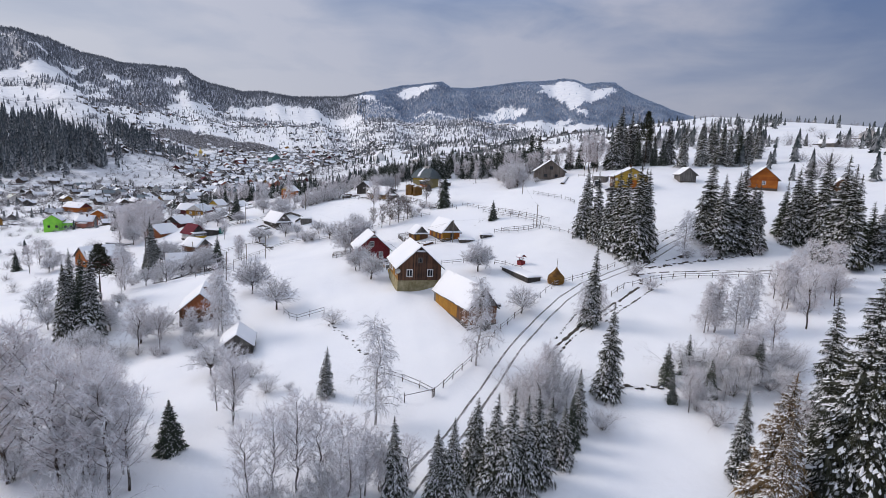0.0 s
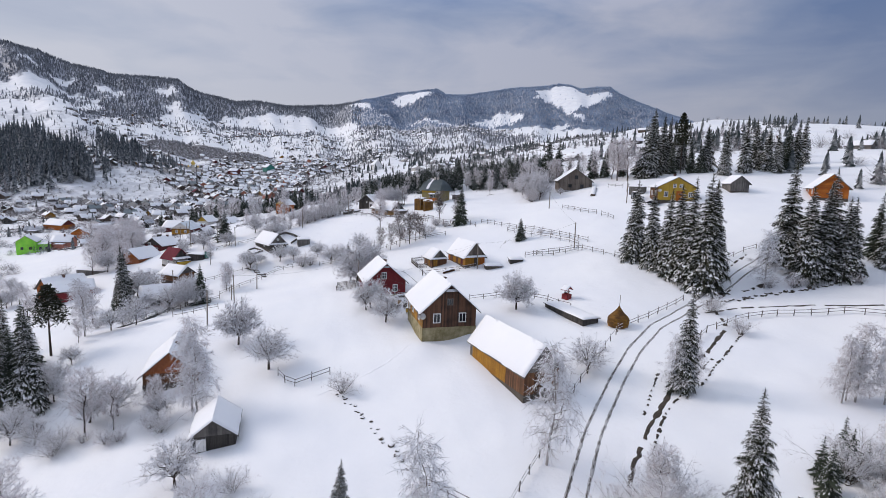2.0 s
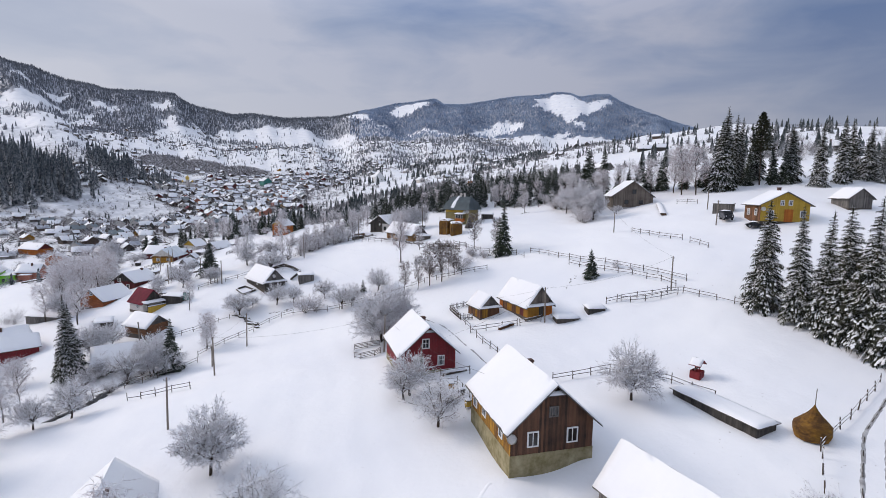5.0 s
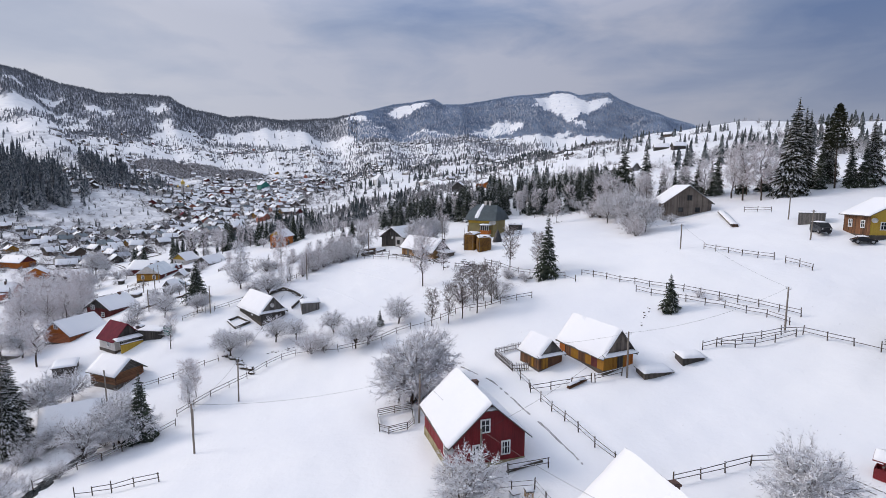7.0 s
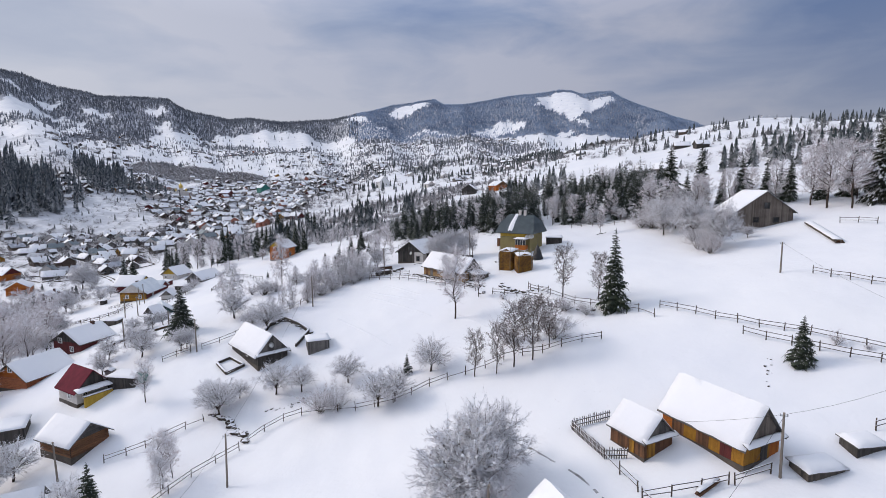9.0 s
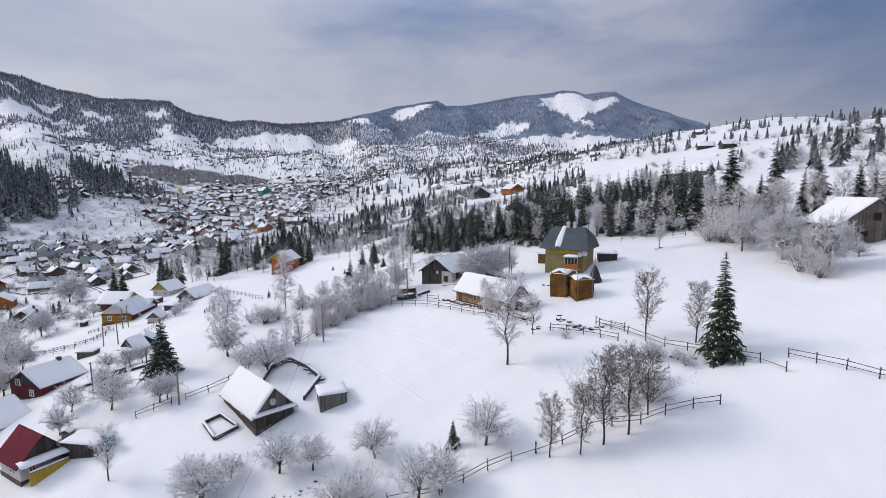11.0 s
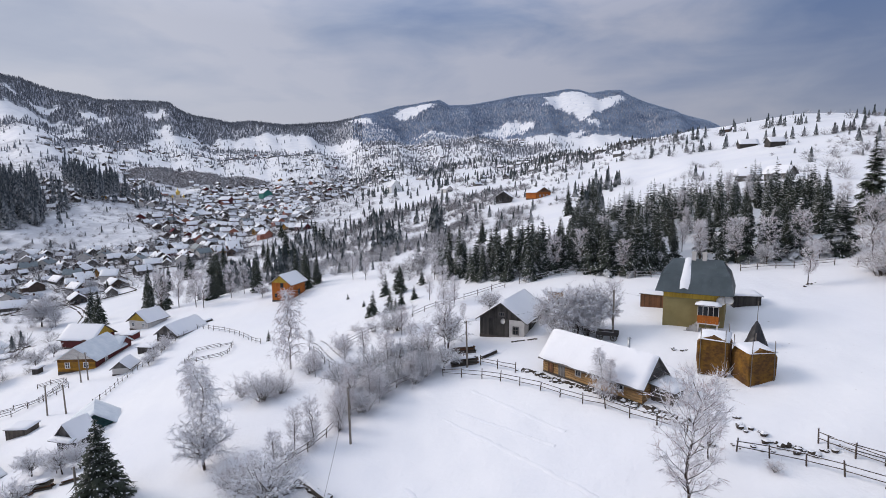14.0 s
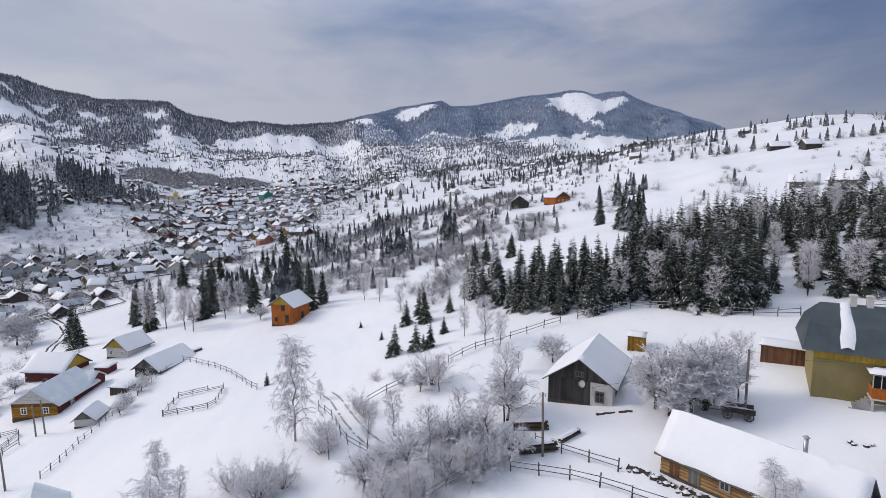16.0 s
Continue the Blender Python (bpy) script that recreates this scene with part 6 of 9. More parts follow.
def dish_on(ob, p, aim, r=0.45):
    bm = bmesh.new()
    n = 14
    c = bm.verts.new((0, 0, 0.0))
    prev = [c]
    rings = []
    for k in (1, 2, 3):
        rings.append([bm.verts.new((r * k / 3 * math.cos(6.283 * j / n), r * k / 3 * math.sin(6.283 * j / n), 0.10 * (k / 3) ** 2)) for j in range(n)])
    for j in range(n):
        bm.faces.new((c, rings[0][j], rings[0][(j + 1) % n]))
        for k in (0, 1):
            bm.faces.new((rings[k][j], rings[k + 1][j], rings[k + 1][(j + 1) % n], rings[k][(j + 1) % n]))
    bmesh.ops.solidify(bm, geom=bm.faces[:], thickness=0.02)
    tube(bm, (0, 0, 0), (0, 0, -0.4), 0.03, 0.03)
    return part("satellite_dish", bm, WHITE, ob, "white satellite dish", Matrix.Translation(p) @ Vector(aim).to_track_quat("Z", "Y").to_matrix().to_4x4(), True)


def house(name, label, x, y, yaw, w, d, h, rise, wall, gable=None, gable_from=None, style="v", over=0.45, gover=0.4, base=0.0, base_mat=LOG_GREY,
          windows=(), doors=(), chimney=None, roof="snow", snow=0.17, pent=None, dishes=(), z=None, category="house", sink=0.6, frame_mat=WHITE, paint=None, paints=(), tip=0.0):
    """A gabled building. x, y: the middle of its front gable; yaw: degrees it turns from facing -y. h: eaves over the sill."""
    rng = random.Random(hash((round(x, 1), round(y, 1))) % 9999)
    m0 = pose(x, y, 0, 0, 0, yaw)
    if z is None:
        zs = [gz(*(m0 @ Vector((sx * w / 2, yy, 0))).to_2d()) for sx in (-1, 1) for yy in (0, d / 2, d)]
        z = 0.5 * sum(zs) / len(zs) + 0.5 * min(zs)
    ob = empty(name, pose(x, y, z, 0, 0, yaw), label, category)
    low = -sink
    bm = bmesh.new()
    box(bm, -w / 2 - 0.05, w / 2 + 0.05, -0.05, d + 0.05, low - 1.0, max(0.12, base))
    part("foundation", bm, base_mat, ob)
    z0 = max(0.12, base)
    mats = [wall, gable or wall, *paints]
    part("wall", wall_boards(w, d, z0, z0 + h, rise, style, rng, gable_from=None if gable is None else (gable_from or z0 + h), paint=paint), mats, ob)
    bm = bmesh.new()
    box(bm, -w / 2 + 0.12, w / 2 - 0.12, 0.12, d - 0.12, z0, z0 + h - 0.05)
    part("inner_wall", bm, DARK_BOARD, ob)
    H = z0 + h
    slab = {"snow": GREY_BOARD, "wine": WINE, "slate": SLATE, "pale": PALE_SHEET}[roof]
    rf = part("roof", roof_bm(w, d, H, rise, over, gover, 0.11), slab, ob)
    if roof in ("snow", "pale"):
        nx, ny = max(4, int(w * 1.6)), max(5, int(d * 1.6))
        part("snow_cover", roof_bm(w, d, H, rise, over - 0.02, gover - 0.02, snow if roof == "snow" else 0.09, 0.112, (nx, ny), rng, 0.025, 0.05), SNOW if roof == "snow" else PALE_SHEET, rf, "thick settled snow" if roof == "snow" else "", smooth=True)
    places = {"f": lambda u, zz, o: (u, -o - 0.02, zz), "b": lambda u, zz, o: (-u, d + o + 0.02, zz),
              "l": lambda u, zz, o: (-w / 2 - o - 0.02, d / 2 - u, zz), "r": lambda u, zz, o: (w / 2 + o + 0.02, d / 2 + u, zz)}
    for side, u, zz, ww, hh, *bars in windows:
        window_on(ob, places[side], u, zz, ww, hh, bars[1] if len(bars) > 1 else frame_mat, bars[0] if bars else (1, 1))
    for side, u, zz, ww, hh, dm in doors:
        bm = bmesh.new()
        n = max(2, int(ww / 0.2))
        for i in range(n):
            a = [places[side](u - ww / 2 + ww * (i + k) / n + (0.008 if k == 0 else -0.008), q, o) for k, q, o in ((0, zz, 0.06), (1, zz, 0.06), (1, zz + hh, 0.06), (0, zz + hh, 0.06))]
            b = [places[side](u - ww / 2 + ww * (i + k) / n + (0.008 if k == 0 else -0.008), q, o) for k, q, o in ((0, zz, 0), (1, zz, 0), (1, zz + hh, 0), (0, zz + hh, 0))]
            va, vb = [bm.verts.new(p) for p in a], [bm.verts.new(p) for p in b]
            bm.faces.new(va)
            for k in range(4):
                bm.faces.new((va[k], vb[k], vb[(k + 1) % 4], va[(k + 1) % 4]))
        part("door", bm, dm, ob)
    if chimney:
        cx, cy, ch = chimney
        bm = bmesh.new()
        zt = H + rise * (1 - abs(cx) / (w / 2))
        box(bm, cx - 0.25, cx + 0.25, cy - 0.25, cy + 0.25, zt - 0.5, zt + ch)
        box(bm, cx - 0.31, cx + 0.31, cy - 0.31, cy + 0.31, zt + ch - 0.16, zt + ch - 0.04)
        cm = part("chimney", bm, CHIMNEY, ob)
    if pent:
        pz, out, drop = pent
        bm = bmesh.new()
        n = 10
        for k, (lift, t) in enumerate(((0, 0.07),)):
            v = [bm.verts.new(p) for p in ((-w / 2 - 0.3, -0.02, pz), (w / 2 + 0.3, -0.02, pz), (w / 2 + 0.3, -out, pz - drop), (-w / 2 - 0.3, -out, pz - drop))]
            u = [bm.verts.new(p.co + Vector((0, 0, t))) for p in v]
            bm.faces.new(u[::-1]); bm.faces.new(v)
            for i in range(4):
                bm.faces.new((v[i], u[i], u[(i + 1) % 4], v[(i + 1) % 4]))
        pr = part("pent_roof", bm, GREY_BOARD, ob)
        part("snow_cover", snow_pad(w + 0.6, out, 0.2, rng, drop), SNOW, pr, "thick settled snow", Matrix.Translation((0, -out / 2 - 0.01, pz - drop / 2 + 0.07)), True)
    if tip:
        # a little sloping ledge under the ridge, filled with snow
        zt, wt = H + rise - tip, w * tip / rise
        bm = bmesh.new()
        box(bm, -wt / 2 - 0.1, wt / 2 + 0.1, -0.34, -0.02, zt - 0.06, zt)
        ledge = part("ledge", bm, GREY_BOARD, ob)
        part("snow_cover", snow_pad(wt, 0.32, tip * 0.55, rng), SNOW, ledge, "wedge of settled snow", Matrix.Translation((0, -0.18, zt + 0.003)), True)
    for p, aim, r in dishes:
        dish_on(ob, p, aim, r)
    return ob


def snow_pad(w, d, t, rng, drop=0.0, tilt_x=0.0):
    """A cushion of snow w by d, rounded at its edges; drop: how far its front hangs lower."""
    bm = bmesh.new()
    nx, ny = max(4, int(w * 2.2)), max(3, int(d * 2.2))
    g = []
    for i in range(nx + 1):
        r = []
        for j in range(ny + 1):
            u, v = i / nx, j / ny
            e = min(1, min(u, 1 - u) * w / 0.22, min(v, 1 - v) * d / 0.22) ** 0.5
            x, y = (u - 0.5) * w + rng.uniform(-0.03, 0.03), (v - 0.5) * d + rng.uniform(-0.03, 0.03)
            r.append(bm.verts.new((x, y, t * (0.15 + 0.85 * e) * (1 + rng.uniform(-0.1, 0.1)) + drop * (v - 0.5) + tilt_x * (u - 0.5))))
        g.append(r)
    for i in range(nx):
        for j in range(ny):
            bm.faces.new((g[i][j], g[i + 1][j], g[i + 1][j + 1], g[i][j + 1]))
    rim = [g[i][0] for i in range(nx + 1)] + [g[nx][j] for j in range(1, ny + 1)] + [g[i][ny] for i in range(nx - 1, -1, -1)] + [g[0][j] for j in range(ny - 1, 0, -1)]
    low = [bm.verts.new((v.co.x, v.co.y, drop * (v.co.y / d) + tilt_x * (v.co.x / w))) for v in rim]
    n = len(rim)
    for i in range(n):
        bm.faces.new((rim[i], low[i], low[(i + 1) % n], rim[(i + 1) % n]))
    bm.faces.new(low)
    return bm


def flat_shed(name, label, x, y, yaw, w, d, h, wall, drop=0.25, over=0.2, snow=0.22, style="v", z=None, category="shed", open_front=False):
    """A lean-to shed: boarded walls, a sloping board roof under snow. Front at y = 0."""
    rng = random.Random(int(x * 31 + y * 17))
    zc = gz(x, y) if z is None else z
    ob = empty(name, pose(x, y, zc, 0, 0, yaw), label, category)
    bm = wall_boards(w, d, -0.5, h - drop / 2, 0.0, style, rng, gable=False)
    part("wall", bm, [wall, wall], ob)
    bm = bmesh.new()
    box(bm, -w / 2 + 0.1, w / 2 - 0.1, 0.1, d - 0.1, -0.3, h - drop - 0.05)
    part("inner_wall", bm, DARK_BOARD, ob)
    bm = bmesh.new()
    v = [bm.verts.new(p) for p in ((-w / 2 - over, -over, h - drop), (w / 2 + over, -over, h - drop), (w / 2 + over, d + over, h), (-w / 2 - over, d + over, h))]
    u = [bm.verts.new(p.co + Vector((0, 0, 0.07))) for p in v]
    bm.faces.new(v[::-1]); bm.faces.new(u)
    for i in range(4):
        bm.faces.new((v[i], v[(i + 1) % 4], u[(i + 1) % 4], u[i]))
    rf = part("roof", bm, GREY_BOARD, ob)
    part("snow_cover", snow_pad(w + 2 * over, d + 2 * over, snow, rng, drop), SNOW, rf, "thick settled snow", Matrix.Translation((0, d / 2, h - drop / 2 + 0.072)), True)
    return ob


# the log house with the tarred gable
house("log_house", "brown tarred log house with ochre side wall under snow", 11.9, 76.5, 0, 7.3, 9.6, 2.35, 3.3, BROWN_BOARD, z=3.15, base=1.25, base_mat=STONE, over=0.55, gover=0.55,
      windows=[("f", -1.75, 1.95, 1.0, 1.2, (1, 0)), ("f", 1.75, 1.95, 1.0, 1.2, (1, 0)), ("f", 0.0, 4.3, 0.85, 0.8, (2, 0), GREY_BOARD), ("l", 2.8, 1.95, 0.85, 1.25, (1, 0)), ("l", -1.2, 1.95, 0.95, 1.25, (1, 0)), ("l", -3.6, 1.8, 0.9, 1.5, (1, 1))],
      chimney=(0.9, 6.6, 0.55), dishes=[((-3.7, -0.35, 2.9), (-0.5, -1, 0.35), 0.42)], paint=lambda k, u: 2 if k == "l" else 0, paints=(OCHRE_BOARD,), tip=0.8)
# the long barn by the lane
house("barn", "long ochre-walled barn with grey gable and snowy roof", 17.75, 60.7, 10.4, 4.5, 11.8, 2.4, 2.75, OCHRE_WALL, GREY_BOARD, None, "v", 0.32, 0.4, z=1.55, base_mat=LOG_GREY, category="barn", sink=0.9,
      paint=lambda k, u: 2 if k == "f" or (k in "lr" and (u > 2.2 if k == "l" else u < -2.2)) else 3 if k == "l" and u < -5.3 else 0, paints=(LOG_BROWN, GREY_BOARD))
flat_shed("outhouse", "narrow grey plank outhouse capped with snow", 18.2, 59.5, 10, 0.95, 0.95, 1.6, GREY_BOARD, 0.1, 0.12)
# the red house
house("red_house", "crimson boarded house with white windows, snow-covered roof", 6.65, 97.6, 2.5, 6.7, 7.9, 2.25, 3.0, RED_BOARD, z=3.55, base=0.35, base_mat=STONE, over=0.45, gover=0.55,
      windows=[("f", -1.05, 0.95, 0.9, 1.15, (2, 1)), ("f", 1.55, 0.95, 0.85, 1.15, (2, 1)), ("f", -0.35, 3.15, 0.9, 1.1, (1, 1)), ("l", 2.6, 0.9, 0.9, 1.0, (1, 1))],
      chimney=(0.75, 5.2, 0.6), dishes=[((-3.55, -0.25, 2.1), (-0.3, -1, 0.3), 0.34)], tip=0.55)
# the ochre cottages
def cottage_panels(k, u):
    """Ochre daubed panels between stretches of brown log wall."""
    if k != "l":
        return 2 if k == "f" and u > 0.9 else 0
    return 2 if u < -2.9 else 3 if u < -1.7 else 0 if u < -0.5 else 3 if u < 0.7 else 0 if u < 1.7 else 4 if u < 2.7 else 0


house("cottage", "ochre log cottage with grey board gable under snow", 25.6, 107.2, 10, 4.3, 7.6, 1.75, 2.55, OCHRE_WALL, DRIFT_BOARD, None, "v", 0.4, 0.35, z=6.85, pent=(1.95, 0.55, 0.25), sink=1.0,
      doors=[("f", 0.2, 0.15, 0.8, 1.4, DARK_BOARD)], paint=cottage_panels, paints=(ORANGE_BOARD, LOG_BROWN, MAROON_BOARD))
house("summer_kitchen", "small ochre summer kitchen with grey gable under snow", 19.5, 111.5, 11, 3.3, 3.7, 1.55, 1.65, LOG_BROWN, GREY_BOARD, None, "v", 0.3, 0.3, z=5.95, pent=(1.75, 0.45, 0.2), category="shed",
      doors=[("l", 0.6, 0.15, 0.5, 1.3, OCHRE_BOARD), ("f", -0.9, 0.15, 0.9, 1.25, OCHRE_BOARD)])
flat_shed("wood_store", "low open wood store with snow-heavy board roof", 28.5, 104.2, -5, 3.2, 1.7, 0.7, LOG_GREY, 0.2, 0.2, 0.34)
flat_shed("wood_store", "low log wood store under thick snow", 33.2, 104.4, -8, 2.5, 1.6, 0.75, DARK_BOARD, 0.2, 0.2, 0.32)
flat_shed("wood_store", "long low woodshed with a thick snow roof", 31.9, 74.8, 9, 2.6, 9.0, 0.95, DARK_BOARD, 0.15, 0.25)
# the far end of the field
house("farmhouse", "long honey-coloured log farmhouse under deep snow", 19.1, 159.0, 23.4, 4.0, 11.2, 1.75, 2.05, LOG_WARM, GREY_BOARD, None, "l", 0.45, 0.35, z=12.2, base_mat=LOG_GREY, sink=1.2,
      windows=[("l", 3.4, 0.75, 0.75, 0.8, (1, 0)), ("l", -1.2, 0.75, 0.7, 0.8, (1, 0))], doors=[("l", -3.2, 0.15, 0.8, 1.55, GREY_BOARD), ("l", -4.6, 0.15, 0.7, 1.5, LOG_BROWN)], frame_mat=CONCRETE)
fh = pose(19.1, 159.0, 12.2, 0, 0, 23.4)
ob = empty("stove_pipe", fh @ Matrix.Translation((1.2, 3.4, 2.5)), "grey metal stove pipe with a rain cap", "chimney pipe")
bm = bmesh.new()
tube(bm, (0, 0, 0), (0, 0, 2.1), 0.13, 0.13, 12)
part("pipe", bm, METAL, ob, smooth=True)
bm = bmesh.new()
tube(bm, (0, 0, 2.18), (0, 0, 2.32), 0.22, 0.03, 12)
part("cap", bm, METAL, ob)
flat_shed("porch_shed", "low plank porch shed under snow", 20.3, 157.1, 23.4, 2.7, 2.0, 1.15, LOG_GREY, 0.3)
house("dark_house", "weathered dark board house with pale plaster corner", 12.5, 179.5, -43, 5.9, 8.4, 2.2, 2.05, DARK_BOARD, DARK_BOARD, None, "v", 0.5, 0.45, z=12.5, base=0.35, base_mat=LOG_GREY, sink=0.9, snow=0.14, paint=lambda k, u: 2 if (k == "f" and u > 0.95) or (k == "r" and u < -2.6) else 0, paints=(PLASTER,),
      windows=[("f", 1.85, 0.85, 0.8, 0.95, (1, 1)), ("f", 0.0, 3.0, 0.8, 0.45, (2, 0)), ("r", -1.2, 0.85, 0.8, 0.95, (1, 1))], dishes=[((0.25, -0.12, 2.3), (-0.3, -1, 0.3), 0.36)], frame_mat=GREY_BOARD)
flat_shed("tool_shed", "small ochre plank shed under thin snow", 22.8, 185.5, -43, 1.7, 1.7, 1.75, OCHRE_BOARD, 0.15, 0.12, 0.12)
# the stone-built house on the rise
house("plank_house", "weathered grey-brown plank house with empty windows", 69.6, 148.5, -20, 9.4, 8.5, 2.8, 3.4, DRIFT_BOARD, None, None, "v", 0.5, 0.4, base=0.2, base_mat=CONCRETE,
      windows=[("f", -1.5, 1.1, 1.05, 0.9, (0, 0)), ("f", 1.9, 1.1, 1.05, 0.9, (0, 0)), ("f", 0.2, 3.5, 1.05, 1.05, (1, 0))], frame_mat=DARK_BOARD, sink=0.5)
# the yellow house on the rise and its neighbours
house("yellow_house", "yellow boarded house with weathered side and snowy roof", 75.2, 112.6, -19, 8.4, 5.4, 3.0, 2.2, YELLOW_BOARD, None, None, "v", 0.55, 0.5, base=0.35,
      windows=[("f", -2.4, 1.2, 0.9, 1.1, (1, 1)), ("f", -0.6, 3.3, 0.7, 0.8, (1, 1)), ("f", 0.8, 3.3, 0.7, 0.8, (1, 1)), ("f", 3.0, 1.2, 0.9, 1.1, (1, 1)), ("l", 1.3, 1.4, 0.8, 1.1, (1, 1)), ("l", -1.2, 1.4, 0.8, 1.1, (1, 1))],
      doors=[("f", 0.6, 0.3, 1.5, 2.2, ORANGE_BOARD)], chimney=(0.3, 3.0, 1.0), dishes=[((-3.9, -0.3, 2.5), (-0.4, -1, 0.3), 0.4)], sink=1.5, paint=lambda k, u: 2 if k == "l" else 0, paints=(LOG_BROWN,))
house("ochre_house", "ochre log house with verandah under a snowy roof", 103.6, 99.2, -40, 6.0, 8.6, 2.4, 2.7, ORANGE_BOARD, None, None, "l", 0.6, 0.5, windows=[("l", 2.0, 1.0, 0.8, 0.9), ("l", -2.0, 1.0, 0.8, 0.9), ("f", 0.0, 1.0, 0.8, 0.9)], sink=1.2)
house("dark_shed", "dark plank shed with a snowy roof", 117.5, 90.5, -30, 3.2, 4.5, 1.7, 1.3, LOG_BROWN, None, None, "v", sink=1.2, category="shed")
house("dark_shed", "grey plank shed with a snowy roof", 92.0, 112.0, -20, 4.0, 5.0, 1.9, 1.6, GREY_BOARD, None, None, "v", sink=1.2, category="shed")
flat_shed("wagon_shed", "grey plank trailer cabin with snow on its roof", 72.9, 124.2, -50, 3.6, 2.2, 1.9, GREY_BOARD, 0.1, 0.1, 0.15)
# west side: below the field
house("stable", "low dark log stable under a broad snowy roof", -22.5, 79.7, 5, 6.0, 8.2, 1.3, 2.6, LOG_BROWN, BRICK, None, "v", 0.55, 0.5, z=-2.19, sink=1.6, chimney=(0.4, 3.6, 0.5), category="stable")
house("hay_shed", "small dark plank shed with steep snowy roof", -15.1, 63.8, 3, 4.0, 5.2, 1.45, 1.55, DARK_BOARD, GREY_BOARD, None, "v", 0.3, 0.35, category="shed", sink=1.0, doors=[("f", -1.1, 0.1, 0.9, 1.2, WHITE)])
house("old_house", "old wine-red roofed cottage with yellow porch rail", -37.6, 155.9, 45, 4.3, 4.8, 1.9, 2.3, PLASTER, DARK_BOARD, None, "v", 0.4, 0.35, roof="wine", base=0.2, sink=1.3, windows=[("f", -1.1, 0.8, 0.7, 0.8), ("l", 0.5, 0.8, 0.7, 0.8)], dishes=[((1.5, -0.15, 2.9), (0.2, -1, 0.3), 0.36)], pent=(2.3, 1.3, 0.35))
flat_shed("porch_rail", "bright yellow boarded porch rail", -36.6, 154.9, 45, 3.6, 0.3, 1.0, YELLOW_BOARD, 0.05, 0.05, 0.1, category="porch")
house("orange_house", "orange brick house under a pale snow-dusted roof", -53.2, 168.4, -30, 6.4, 7.5, 1.8, 2.2, BRICK, ORANGE_BOARD, None, "l", 0.5, 0.5, roof="snow", sink=1.5, windows=[("f", 0, 2.9, 0.9, 0.9)], chimney=(-1.0, 6.0, 0.6))
house("brick_house", "brown brick house with pale frosted roof", -50.4, 180.9, -32, 6.4, 6.5, 2.2, 2.0, MAROON_BOARD, DARK_BOARD, None, "v", 0.5, 0.5, roof="snow", sink=1.6, windows=[("f", -1.5, 2.1, 1.0, 0.9), ("f", 1.2, 0.7, 0.9, 0.9)], chimney=(0.2, 5.0, 0.7))
house("log_shed", "log shed with steep snowy roof", -33.8, 143.4, 52, 4.4, 5.6, 1.6, 1.7, LOG_BROWN, GREY_BOARD, None, "l", 0.45, 0.5, z=-2.5, category="shed", sink=1.6)
flat_shed("plank_shed", "dark plank shed with snow on its flat roof", -44.9, 149.8, 14, 3.0, 3.6, 2.0, DARK_BOARD, 0.2)
house("byre", "dark low byre under a broad snow-covered roof", -34.8, 133.6, 106, 5.0, 5.6, 2.0, 1.9, DARK_BOARD, None, None, "v", 0.6, 0.5, category="barn", sink=0.9)
house("black_house", "blackened plank house with snow-covered two-step roof", -13.4, 151.2, 28, 4.4, 9.2, 1.6, 2.4, DARK_BOARD, GREY_BOARD, None, "v", 0.45, 0.3, z=3.5, sink=1.5, pent=(1.8, 0.55, 0.25), dishes=[((-0.4, -0.5, 2.9), (0.1, -1, 0.3), 0.4)], windows=[("l", 1.0, 0.8, 0.6, 0.6)])
flat_shed("plank_shed", "small grey plank shed with a snowy flat roof", -7.0, 151.0, 6, 3.0, 2.8, 1.7, GREY_BOARD, 0.1)
flat_shed("lean_shed", "rickety lean-to of poles with a snowy roof", -34.2, 155.9, -24, 4.2, 2.6, 1.8, DARK_BOARD, 0.15)
house("outhouse", "teal painted outhouse cabin", -31.5, 155.5, -24, 0.9, 0.9, 1.5, 0.25, TEAL, None, None, "v", 0.1, 0.1, snow=0.1, category="outhouse")
house("outhouse", "grey concrete outhouse with snow on its lid", -36.9, 159.5, -20, 0.9, 0.9, 1.3, 0.2, CONCRETE, None, None, "l", 0.1, 0.1, snow=0.12, category="outhouse")
# the yellow farm
house("yellow_farm", "yellow log house with white windows under snowy roof", -53.0, 227.4, -12, 6.8, 9.6, 2.3, 2.3, OCHRE_BOARD, PLASTER, None, "l", 0.55, 0.45, roof="pale", base=0.25, sink=1.5, paint=lambda k, u: 2 if k == "r" else 0, paints=(MAROON_BOARD,), windows=[("f", -1.6, 1.0, 0.9, 1.0), ("f", 1.7, 1.0, 0.9, 1.0), ("r", -1.5, 1.0, 0.8, 0.9)], chimney=(-0.8, 3.8, 0.8))
house("maroon_annex", "maroon boarded annex under a pale snowy roof", -47.6, 236.5, 78, 4.2, 5.0, 1.9, 1.3, MAROON_BOARD, None, None, "v", 0.4, 0.4, roof="pale", sink=1.5, windows=[("r", 0.0, 0.8, 0.7, 0.8)])
house("white_roof_house", "house with yellow gable under thick snow", -56.6, 251.5, 70, 6.4, 8.0, 2.0, 2.4, MAROON_BOARD, YELLOW_BOARD, None, "v", 0.5, 0.5, sink=1.5, windows=[("r", -2.5, 1.2, 1.0, 1.0), ("r", 1.0, 1.2, 1.0, 1.0)])
